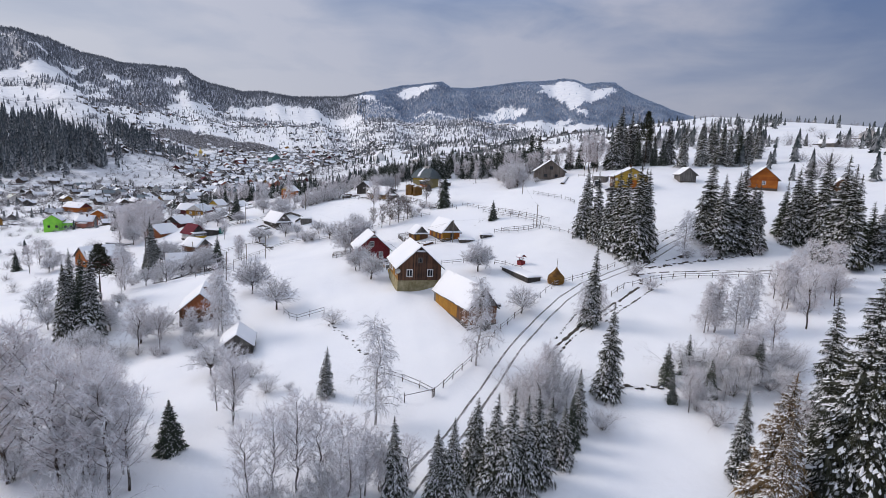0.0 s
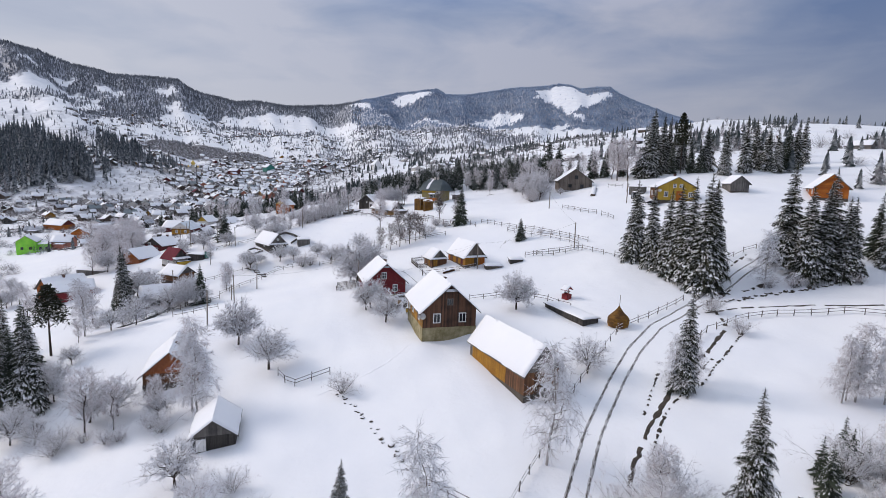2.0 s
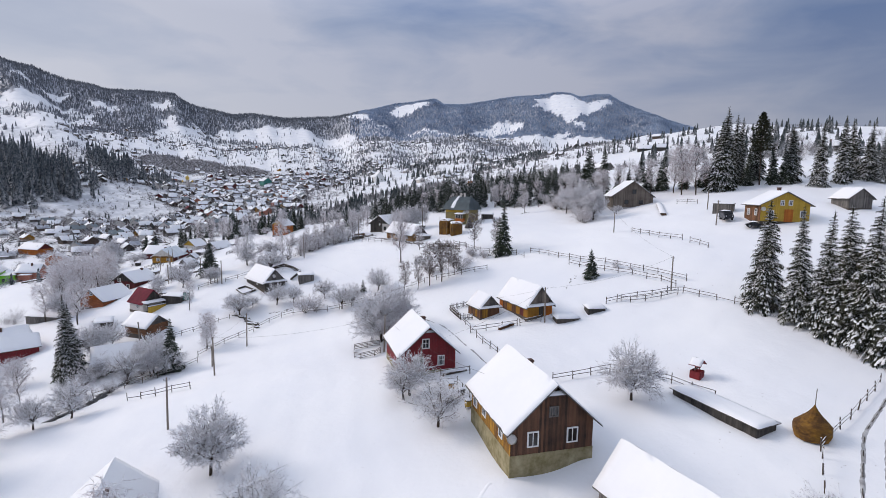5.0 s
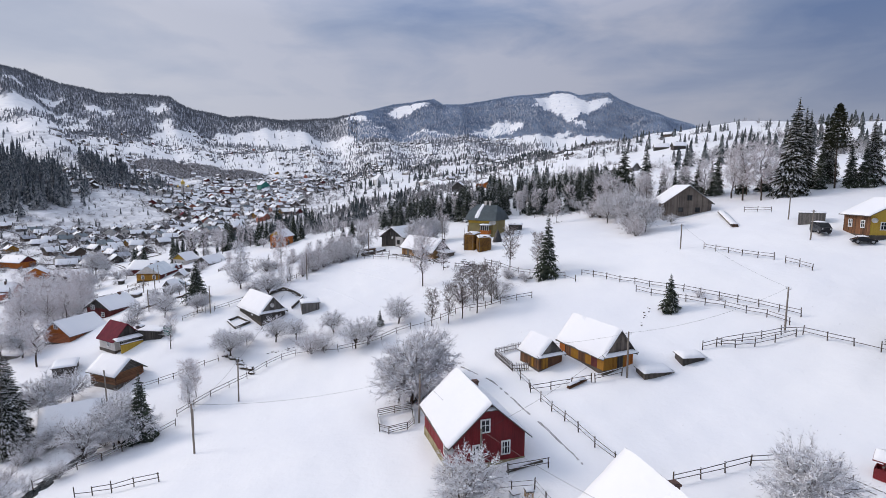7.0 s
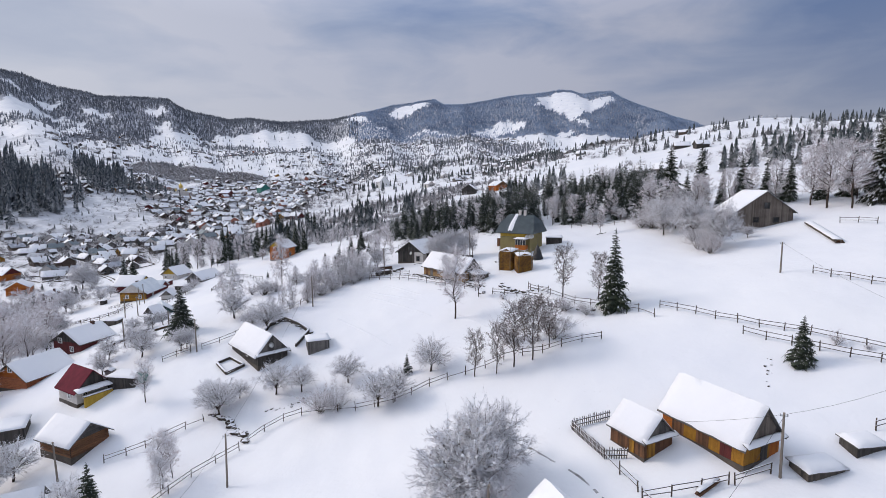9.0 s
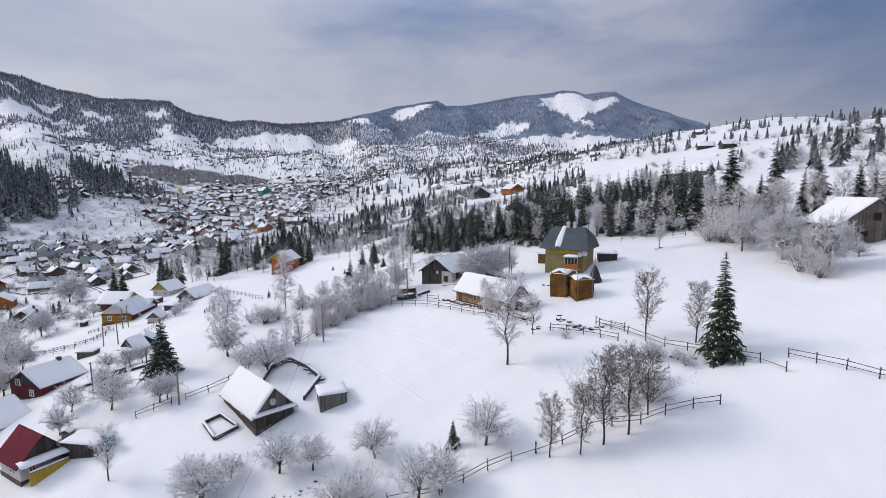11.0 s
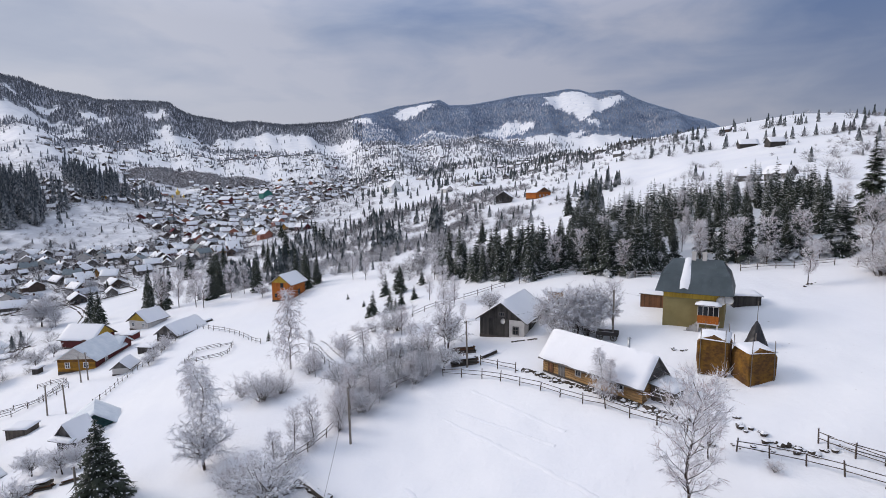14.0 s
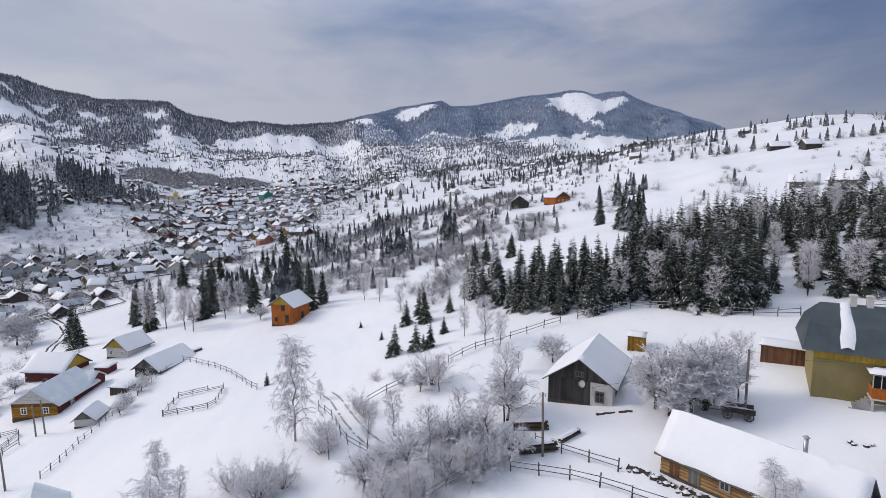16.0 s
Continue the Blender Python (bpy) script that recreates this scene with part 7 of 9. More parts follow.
house("pyramid_hut", "dark summer hut with a steep snowy cap", -37.9, 185.2, -30, 2.7, 2.6, 1.5, 1.5, DARK_BOARD, GREY_BOARD, None, "v", 0.35, 0.3, category="shed", sink=1.2, pent=(1.7, 0.8, 0.3))
house("byre", "dark teal boarded byre under a pale frosted roof", -36.4, 189.2, 18, 4.4, 4.6, 1.2, 1.6, TEAL_DARK, TEAL_DARK, None, "v", 0.5, 0.4, roof="pale", category="barn", sink=1.2)
flat_shed("plank_shed", "small plank shed with striped snowy roof", -49.2, 198.5, -14, 2.8, 2.2, 1.15, LOG_GREY, 0.1)
house("garden_shed", "small pale plank shed with snowy gable roof", -42.4, 217.0, -8, 2.7, 3.4, 1.0, 1.15, PLASTER, GREY_BOARD, None, "v", 0.3, 0.35, category="shed")
house("cream_house", "cream boarded house with yellow porch under snow", -50.0, 253.6, -32, 5.6, 5.6, 2.0, 2.1, PLASTER, YELLOW_BOARD, None, "v", 0.5, 0.6, sink=1.4, windows=[("f", -1.6, 0.8, 0.8, 0.8), ("f", 1.5, 0.8, 0.8, 0.8)])
house("long_barn", "long dark barn with grey gable and snow roof", -39.2, 234.2, -28, 4.9, 8.5, 1.2, 1.8, DARK_BOARD, GREY_BOARD, None, "v", 0.5, 0.5, category="barn", sink=1.4, dishes=[((1.2, -0.12, 2.0), (0, -1, 0.3), 0.38)])
house("brick_villa", "unfinished orange brick villa with snowy roof", -17.1, 246.0, -32, 5.0, 6.2, 4.2, 1.8, ORANGE_BOARD, YELLOW_BOARD, None, "v", 0.7, 0.6, sink=1.4, windows=[("f", 0.3, 3.2, 0.8, 1.1, (1, 0)), ("f", 1.2, 0.8, 0.9, 1.5, (1, 0)), ("f", -1.4, 0.9, 0.6, 0.8, (1, 0)), ("r", 0.4, 1.0, 0.9, 1.4, (1, 0))], frame_mat=DARK_BOARD)
flat_shed("plank_shed", "small maroon plank shed under snow", -49.4, 243.2, -20, 2.6, 2.4, 1.7, MAROON_BOARD, 0.2)
flat_shed("plank_shed", "low open shed with dark stores under snow", -41.8, 228.2, -24, 3.0, 2.2, 1.3, DARK_BOARD, 0.2)
house("lodge", "orange log house with a maroon wing", -64.8, 147.8, -45, 6.5, 8.0, 2.5, 2.6, ORANGE_BOARD, None, None, "l", 0.5, 0.5, sink=1.5, windows=[("f", -1.4, 0.9, 0.8, 0.9), ("f", 1.4, 0.9, 0.8, 0.9)], chimney=(0.4, 4.0, 0.8))
house("lodge_wing", "maroon boarded wing under a snowy roof", -55.6, 149.5, 118, 5.0, 8.0, 2.6, 1.6, RED_BOARD, None, None, "v", 0.5, 0.4, sink=1.8)
flat_shed("green_hall", "low grey-green hall with a snowy roof", -62.9, 168.7, -21, 8.0, 6.0, 1.4, GREY_BOARD, 0.2)
house("green_house", "lime green painted house under a snowy roof", -119.0, 266.5, 10, 7.5, 6.5, 3.0, 2.6, GREEN, None, None, "l", 0.4, 0.4, roof="snow", sink=2.0, windows=[("f", -1.8, 1.0, 0.9, 1.0), ("f", 1.6, 1.0, 0.9, 1.0), ("f", 0, 3.4, 0.8, 0.8)], snow=0.18)
house("orange_house", "orange log house under a snowy roof", -121.0, 317.5, 14, 7.5, 8.5, 3.0, 2.4, ORANGE_BOARD, None, None, "l", sink=2.0, windows=[("f", -1.6, 1.0, 0.9, 1.0), ("f", 1.6, 1.0, 0.9, 1.0)])
house("orange_house", "orange house with broad snow-covered roof", -143.0, 361.0, 60, 8.0, 14.0, 3.0, 2.8, ORANGE_BOARD, MAROON_BOARD, None, "v", sink=2.0)
house("orange_cabin", "orange log cabin alone on the snowy hill", 100.0, 346.0, 20, 9.5, 7.0, 2.9, 2.4, ORANGE_BOARD, LOG_BROWN, None, "l", sink=2.0, windows=[("f", -2.5, 1.0, 0.9, 1.0), ("f", 0, 1.0, 0.9, 1.0), ("f", 2.5, 1.0, 0.9, 1.0)], roof="snow", snow=0.15)
house("dark_cabin", "dark plank cabin with snowy roof on the hill", 82.5, 354.0, -28, 7.5, 8.0, 2.8, 2.6, DARK_BOARD, None, None, "v", sink=2.0)

# ---- fences, poles and wires ----
def post_mesh():
    bm = bmesh.new()
    v = [[bm.verts.new((r * sx, r * sy, z)) for sx, sy in ((-1, -1), (1, -1), (1, 1), (-1, 1))] for z, r in ((-0.4, 0.052), (1.0, 0.040))]
    for i in range(4):
        bm.faces.new((v[0][i], v[0][(i + 1) % 4], v[1][(i + 1) % 4], v[1][i]))
    t = [[bm.verts.new((r * sx, r * sy, z)) for sx, sy in ((-1, -1), (1, -1), (1, 1), (-1, 1))] for z, r in ((1.0, 0.047), (1.06, 0.025))]
    for i in range(4):
        bm.faces.new((t[0][i], t[0][(i + 1) % 4], t[1][(i + 1) % 4], t[1][i])).material_index = 1
    bm.faces.new(t[1]).material_index = 1
    me = bpy.data.meshes.new("post")
    bm.to_mesh(me)
    bm.free()
    me.materials.append(FENCE_WOOD); me.materials.append(SNOW)
    return me


def rail_mesh(t=0.038, cap=0.028):
    bm = bmesh.new()
    box(bm, -0.02, 1.02, -0.03, 0.03, -t, t)
    box(bm, 0.0, 1.0, -0.028, 0.028, t, t + cap, 1)
    me = bpy.data.meshes.new("rail")
    bm.to_mesh(me)
    bm.free()
    me.materials.append(FENCE_WOOD); me.materials.append(SNOW)
    return me


POST, RAIL, THIN_RAIL = post_mesh(), rail_mesh(), rail_mesh(0.022, 0.012)
fence_rng = random.Random(5)


def spread(pts, step):
    P = np.array(pts, float)
    s = np.concatenate([[0], np.cumsum(np.hypot(*np.diff(P, axis=0).T))])
    n = max(1, int(round(s[-1] / step)))
    t = np.linspace(0, s[-1], n + 1)
    return list(zip(np.interp(t, s, P[:, 0]), np.interp(t, s, P[:, 1])))


def fence(label, pts, step=2.3, heights=(0.42, 0.82), tall=1.05, rail=None):
    """Posts and rails along a line; the rails sag and lean a little."""
    spots = [(x + fence_rng.uniform(-0.08, 0.08), y + fence_rng.uniform(-0.08, 0.08)) for x, y in spread(pts, step)]
    x0, y0 = spots[0]
    z0 = gz(x0, y0)
    ob = empty("fence", Matrix.Translation((x0, y0, z0)), label, "fence", "fences round the fields")
    for x, y in spots:
        s = tall * fence_rng.uniform(0.88, 1.12)
        under("post", POST, ob, Matrix.Translation((x - x0, y - y0, gz(x, y) - z0)) @ Euler([radians(fence_rng.uniform(-5, 5)) for _ in range(3)]).to_matrix().to_4x4() @ Matrix.Diagonal((0.85, 0.85, s, 1)))
    for (xa, ya), (xb, yb) in zip(spots, spots[1:]):
        for h in heights:
            a = Vector((xa - x0, ya - y0, gz(xa, ya) - z0 + h * tall + fence_rng.uniform(-0.05, 0.05)))
            b = Vector((xb - x0, yb - y0, gz(xb, yb) - z0 + h * tall + fence_rng.uniform(-0.05, 0.05)))
            if fence_rng.random() < 0.05:
                continue
            d = b - a
            m = Matrix.Translation(a) @ d.to_track_quat("X", "Z").to_matrix().to_4x4() @ Matrix.Diagonal((d.length, 0.85, 0.85, 1))
            under("rail", rail or RAIL, ob, m)
    return ob


PLAIN_FENCE = "dark post-and-rail fence with snow on its rails"
for line in (
    [(-9.8, 76.7), (-8.3, 73.4), (-3.7, 74.3)],
    [(2.8, 52.0), (5.4, 49.7), (7.5, 46.3)],
    [(4.1, 45.8), (5.7, 46.0), (7.5, 46.3)],
    [(7.2, 46.0), (9.2, 47.9), (13.7, 52.3), (16.3, 54.8), (19.9, 59.0), (25.7, 64.2), (33.3, 70.8)],
    [(34.1, 71.6), (39.6, 73.8), (45.4, 75.9), (49.5, 77.7)],
    [(41.0, 65.3), (44.6, 67.5), (48.0, 68.5), (51.5, 69.5), (56.3, 69.6), (62.7, 67.0), (65.9, 66.2), (69.5, 62.7), (73.1, 60.5)],
    [(35.6, 105.9), (38.7, 105.2), (45.5, 103.5), (49.2, 97.7), (52.1, 93.0)],
    [(35.1, 131.6), (38.0, 125.4), (39.0, 123.4), (42.4, 117.6), (45.6, 111.8), (47.3, 108.4), (48.9, 105.2)],
    [(37.9, 121.4), (39.1, 118.8), (41.0, 115.1), (43.2, 111.5), (45.9, 106.9), (46.5, 104.7)],
    [(54.4, 127.1), (55.7, 121.7), (57.9, 117.4)],
    [(58.2, 115.7), (58.8, 114.6), (59.1, 112.4)],
    [(24.4, 148.1), (27.2, 140.6), (29.8, 137.0), (32.2, 133.4), (33.2, 130.1)],
    [(-15.5, 136.0), (-12.8, 138.0), (-9.3, 137.8), (-4.8, 136.0), (0.6, 134.1), (5.3, 134.2), (9.7, 133.7)],
    [(9.7, 133.6), (12.8, 133.2), (15.6, 133.2), (18.2, 131.4), (22.1, 131.1), (25.7, 129.8)],
    [(-31.4, 140.4), (-27.9, 140.7), (-23.9, 142.0), (-21.1, 142.4)],
    [(-24.5, 130.0), (-22.5, 132.0), (-20.3, 134.0), (-16.4, 135.2)],
    [(15.4, 113.0), (15.5, 108.7)],
    [(15.2, 107.7), (18.6, 106.9), (21.7, 106.3)],
    [(15.2, 107.7), (15.4, 104.9), (15.7, 101.5), (15.9, 99.0)],
    [(22.1, 106.1), (25.2, 106.0)],
    [(37.2, 105.5), (38.5, 105.5), (38.6, 103.7), (42.2, 103.3), (45.4, 102.7)],
    [(64.3, 86.3), (70.1, 87.2), (72.0, 87.0)],
    [(-34.0, 237.5), (-27.8, 229.1), (-23.4, 221.6), (-19.1, 211.6)],
    [(-11.0, 196.3), (-9.4, 190.9), (-9.1, 187.0), (-8.3, 184.7), (-6.6, 181.4), (-4.8, 179.7)],
    [(-17.3, 164.6), (-10.2, 168.9), (-7.5, 172.1), (-3.6, 174.1), (0.4, 175.1)],
    [(3.3, 174.0), (6.8, 171.1), (8.8, 168.6), (10.6, 165.9), (12.5, 162.5), (14.5, 159.4), (15.6, 157.1), (17.7, 153.3)],
    [(19.4, 150.2), (21.8, 147.4), (23.5, 145.0), (24.4, 143.5)],
    [(24.6, 147.3), (25.1, 146.3), (25.7, 145.2), (26.0, 144.6)],
    [(6.4, 175.9), (8.6, 172.5), (10.3, 170.0)],
    [(23.0, 198.3), (28.6, 197.0), (33.7, 192.4), (37.4, 186.7), (40.1, 184.9), (43.0, 183.4)],
    [(4.7, 197.2), (9.3, 199.2), (14.8, 198.8), (20.5, 198.4)],
    [(-5.6, 193.3), (-3.5, 194.2), (-1.3, 195.1)],
    [(50.1, 180.8), (53.4, 179.4), (59.7, 174.4)],
    [(61.2, 172.5), (62.7, 170.1)],
    [(74.4, 139.1), (76.1, 134.6)],
    [(-29.9, 113.0), (-25.8, 110.9), (-21.8, 110.2)],
    [(7.8, 96.0), (11.1, 95.5)],
    [(-66.3, 215.5), (-61.0, 211.0), (-55.3, 208.8), (-52.4, 212.4), (-50.3, 216.9)],
    [(-29.8, 160.3), (-26.1, 160.8)],
    [(-39.1, 156.6), (-36.4, 158.6)],
    [(-35.7, 118.3), (-33.4, 120.9), (-30.7, 121.8), (-28.1, 123.5), (-24.2, 127.5)],
    [(-24.4, 160.8), (-20.1, 161.7), (-17.6, 163.8)],
):
    fence(PLAIN_FENCE, line)
for line in ([(19.1, 90.4), (21.7, 90.0), (25.4, 90.0), (28.2, 89.2)], [(29.0, 87.1), (30.7, 85.1), (32.2, 81.1)], [(15.9, 99.0), (16.1, 95.4), (16.4, 94.0)]):
    fence(PLAIN_FENCE, line)
for line in ([(5.7, 94.6), (9.0, 93.6), (9.7, 88.2), (9.5, 86.9)], [(5.7, 94.6), (5.5, 92.0), (5.6, 89.6)]):
    fence("thin rail fence round the beehive garden", line, 1.8, (0.45, 0.9), 0.95, THIN_RAIL)
fence("thin light stake fence across the slope", [(-41.5, 202.6), (-40.9, 205.9), (-40.7, 212.4), (-39.7, 216.9), (-38.5, 221.7), (-36.9, 230.6), (-34.5, 239.9)], 1.6, (0.3, 0.8), 0.9, THIN_RAIL)
PEN = [(-0.7, 112.2), (2.9, 111.7), (2.4, 107.1), (-1.1, 107.6), (-0.7, 112.2)]
fence("low square rail pen beside the red house", PEN, 1.8, (0.25, 0.5, 0.75, 1.0), 0.8)
fence("long crooked rail pen in the snow", [(-31.1, 211.4), (-30.7, 217.6), (-24.2, 216.6), (-24.3, 209.0), (-31.1, 211.4)], 2.2, (0.3, 0.55, 0.8), 0.9)
fence("broken rail pen on the village slope", [(-57.1, 222.3), (-52.2, 221.9), (-52.8, 211.8), (-58.0, 212.4), (-66, 212)], 2.0, (0.3, 0.55, 0.8), 0.9)


def palisade(label, pts):
    x0, y0 = pts[0]
    z0 = gz(x0, y0)
    ob = empty("palisade", Matrix.Translation((x0, y0, z0)), label, "fence")
    for x, y in spread(pts, 0.2):
        h, z = 0.95 * fence_rng.uniform(0.9, 1.1), gz(x, y) - z0
        under("stake", POST, ob, Matrix.Translation((x - x0, y - y0, z)) @ Euler([radians(fence_rng.uniform(-3, 3)) for _ in range(3)]).to_matrix().to_4x4() @ Matrix.Diagonal((0.6, 0.6, h, 1)))
    for (xa, ya), (xb, yb) in zip(pts, pts[1:]):
        for h in (0.3, 0.72):
            a, b = Vector((xa - x0, ya - y0, gz(xa, ya) - z0 + h)), Vector((xb - x0, yb - y0, gz(xb, yb) - z0 + h))
            d = b - a
            under("rail", RAIL, ob, Matrix.Translation(a) @ d.to_track_quat("X", "Z").to_matrix().to_4x4() @ Matrix.Diagonal((d.length, 1.6, 1, 1)))
    return ob


palisade("grey stake palisade round the summer kitchen yard", [(18.7, 117.4), (15.1, 118.0), (15.4, 113.0), (17.0, 112.2)])


def utility_pole(x, y, h, label="slim weathered wooden utility pole", arm=False):
    ob = empty("utility_pole", pose(x, y, gz(x, y), fence_rng.uniform(-1.5, 1.5), fence_rng.uniform(-1.5, 1.5), fence_rng.uniform(0, 180)), label, "utility pole", "village power poles")
    bm = bmesh.new()
    tube(bm, (0, 0, -0.5), (0, 0, h), 0.115, 0.085, 8)
    part("shaft", bm, POLE_WOOD, ob)
    bm = bmesh.new()
    tube(bm, (-0.28, 0, h - 0.25), (0.28, 0, h - 0.25), 0.035, 0.035, 5)
    for sx in (-0.25, 0.25):
        tube(bm, (sx, 0, h - 0.25), (sx, 0, h - 0.08), 0.03, 0.04, 5)
    part("crossarm", bm, METAL, ob)
    return Vector((x, y, gz(x, y) + h - 0.1))


PC, PL, PB, PA = (utility_pole(*p) for p in ((-16.9, 129.7, 5.65), (-19.8, 116.1, 5.6), (45.3, 104.1, 5.2), (52.2, 129.7, 4.1)))
PK, PD, PE, PG = (utility_pole(*p) for p in ((25.5, 105.4, 5.1), (-7.45, 167.5, 5.5), (6.3, 174.4, 5.4), (22.56, 170.8, 5.6)))
PR, PQ = utility_pole(5.6, 96.3, 4.3), utility_pole(3.0, 108.1, 5.2)
for p in ((-25.0, 160.2, 5.2), (-38.4, 172, 4.6), (-35.7, 139.4, 4.6), (-49.1, 218.7, 4.6), (-48.0, 218.7, 5.0), (-48.2, 204.7, 4.6), (-45.0, 202.7, 4.4), (-21.3, 97.2, 5.6), (-21.2, 122.8, 3.2), (66.9, 119.3, 4.6), (73.3, 128.7, 4.0), (-31.0, 170.0, 4.5)):
    utility_pole(*p)


def wire(a, b, sag=0.5):
    a, b = Vector(a), Vector(b)
    bm = bmesh.new()
    n = 9
    pts = [a.lerp(b, k / n) - Vector((0, 0, 4 * sag * (k / n) * (1 - k / n))) - a for k in range(n + 1)]
    side = (b - a).cross(Vector((0, 0, 1))).normalized() * 0.011
    rings = [[bm.verts.new(p + d) for d in (side, Vector((0, 0, 0.014)), -side)] for p in pts]
    for r0, r1 in zip(rings, rings[1:]):
        for k in range(3):
            bm.faces.new((r0[k], r0[(k + 1) % 3], r1[(k + 1) % 3], r1[k]))
    me = bpy.data.meshes.new("power_wire")
    bm.to_mesh(me)
    bm.free()
    me.materials.append(TARP)
    ob = new("power_wire", me)
    ob.matrix_world = Matrix.Translation(a)
    return tagged(ob, "thin dark power wire strung between the poles", "wire", "power wires")


for a, b, s in ((PK, PB, 0.9), (PK, PR, 0.7), (PR, PQ, 0.4), (PQ, PL, 0.9), (PL, PC, 0.6), (PC, PD, 1.0), (PD, PE, 0.5), (PE, PG, 0.5), (PB, PA, 0.8), (PK, (19.5, 111.6, 8.9), 0.2), (PR, (11.9, 77.0, 9.2), 0.6), (PG, (30.0, 168.5, 18.8), 0.3)):
    wire(a, b, s)

# ---- farm things ----
def beehive(x, y, yaw, material, label):
    ob = empty("beehive", pose(x, y, gz(x, y), 0, 0, yaw), label, "beehive", "beehives in the garden")
    for sx in (-0.2, 0.2):
        for sy in (-0.2, 0.2):
            bm = bmesh.new()
            box(bm, sx - 0.03, sx + 0.03, sy - 0.03, sy + 0.03, -0.2, 0.25)
            part("leg", bm, GREY_BOARD, ob)
    bm = bmesh.new()
    box(bm, -0.27, 0.27, -0.27, 0.27, 0.25, 0.85)
    bmesh.ops.bevel(bm, geom=bm.edges[:], offset=0.012, segments=1)
    part("body", bm, material, ob)
    bm = bmesh.new()
    box(bm, -0.33, 0.33, -0.33, 0.33, 0.852, 0.93)
    lid = part("lid", bm, GREY_BOARD, ob)
    part("snow_cover", snow_pad(0.64, 0.64, 0.14, fence_rng), SNOW, lid, "cap of settled snow", Matrix.Translation((0, 0, 0.932)), True)


for x, y, yaw, mat, label in ((7.0, 92.9, 8, PALE_SHEET, "pale blue-grey beehive under a cap of snow"), (8.1, 92.7, -5, OCHRE_BOARD, "ochre painted beehive under a cap of snow"), (8.7, 91.0, 12, GREY_BOARD, "weathered grey beehive under a cap of snow"), (8.7, 88.6, 4, YELLOW_BOARD, "yellow painted beehive under a cap of snow"), (7.4, 90.4, -9, PALE_SHEET, "pale beehive under a cap of snow")):
    beehive(x, y, yaw, mat, label)


def lump(bm, r, h, seg=18, rings=9, shape=None, rng=None, jit=0.05):
    """A round heap; shape(u) gives its radius from foot (0) to tip (1)."""
    prev = None
    for k in range(rings + 1):
        u = k / rings
        rr = r * shape(u)
        ring = [bm.verts.new((rr * math.cos(6.283 * j / seg) * (1 + rng.uniform(-jit, jit)), rr * math.sin(6.283 * j / seg) * (1 + rng.uniform(-jit, jit)), h * u + rng.uniform(-0.03, 0.03))) for j in range(seg)]
        if prev:
            for j in range(seg):
                bm.faces.new((prev[j], prev[(j + 1) % seg], ring[(j + 1) % seg], ring[j]))
        prev = ring
    bm.faces.new(prev)


def haystack(x, y, r, h):
    rng = random.Random(3)
    ob = empty("haystack", Matrix.Translation((x, y, gz(x, y) - 0.05)), "brown bell-shaped haystack round a tall pole", "haystack")
    bm = bmesh.new()
    lump(bm, r, h, 22, 12, lambda u: 0.97 + 0.10 * math.sin(u * 6.0) if u < 0.42 else 1.03 * max(0.0, 1 - (u - 0.42) / 0.58) ** 1.35 + 0.04, rng)
    part("hay", bm, HAY, ob, smooth=False)
    bm = bmesh.new()
    tube(bm, (0, 0, 0), (0.05, 0, h + 1.5), 0.05, 0.035, 6)
    part("pole", bm, POLE_WOOD, ob)


haystack(35.3, 73.4, 1.35, 2.9)


def hay_rick(x, y, yaw, w, d, h, z, label):
    rng = random.Random(int(x * 10))
    ob = empty("hay_rick", pose(x, y, z, 0, 0, yaw), label, "hay rick", "hay ricks by the olive house")
    bm = bmesh.new()
    n = 9
    prof = [(-0.5, 0), (-0.56, 0.35), (-0.55, 0.8), (-0.42, 0.93), (0, 1.0), (0.42, 0.93), (0.55, 0.8), (0.56, 0.35), (0.5, 0)]
    rings = []
    for k in range(n + 1):
        v = k / n
        e = 1 - 0.10 * (abs(v - 0.5) * 2) ** 4
        rings.append([bm.verts.new((px * w * e + rng.uniform(-0.04, 0.04), (v - 0.5) * d + rng.uniform(-0.03, 0.03), pz * h * (0.97 + 0.03 * e) + rng.uniform(-0.03, 0.03))) for px, pz in prof])
    for a, b in zip(rings, rings[1:]):
        for i in range(len(prof) - 1):
            bm.faces.new((a[i], b[i], b[i + 1], a[i + 1]))
    bm.faces.new(rings[0]); bm.faces.new(rings[-1][::-1])
    part("hay", bm, [HAY], ob)
    part("snow_cover", snow_pad(w * 1.05, d * 1.05, 0.26, rng, 0.25), SNOW, ob, "snow lying on the hay", Matrix.Translation((0, 0, h * 0.94)), True)
    for sx in (-1, 1):
        for sy in (-1, 1):
            bm = bmesh.new()
            tube(bm, (sx * w * 0.42, sy * (d / 2 + 0.05), -0.3), (sx * w * 0.4, sy * (d / 2 + 0.02), h + 0.75), 0.045, 0.035, 6)
            part("pole", bm, POLE_WOOD, ob)


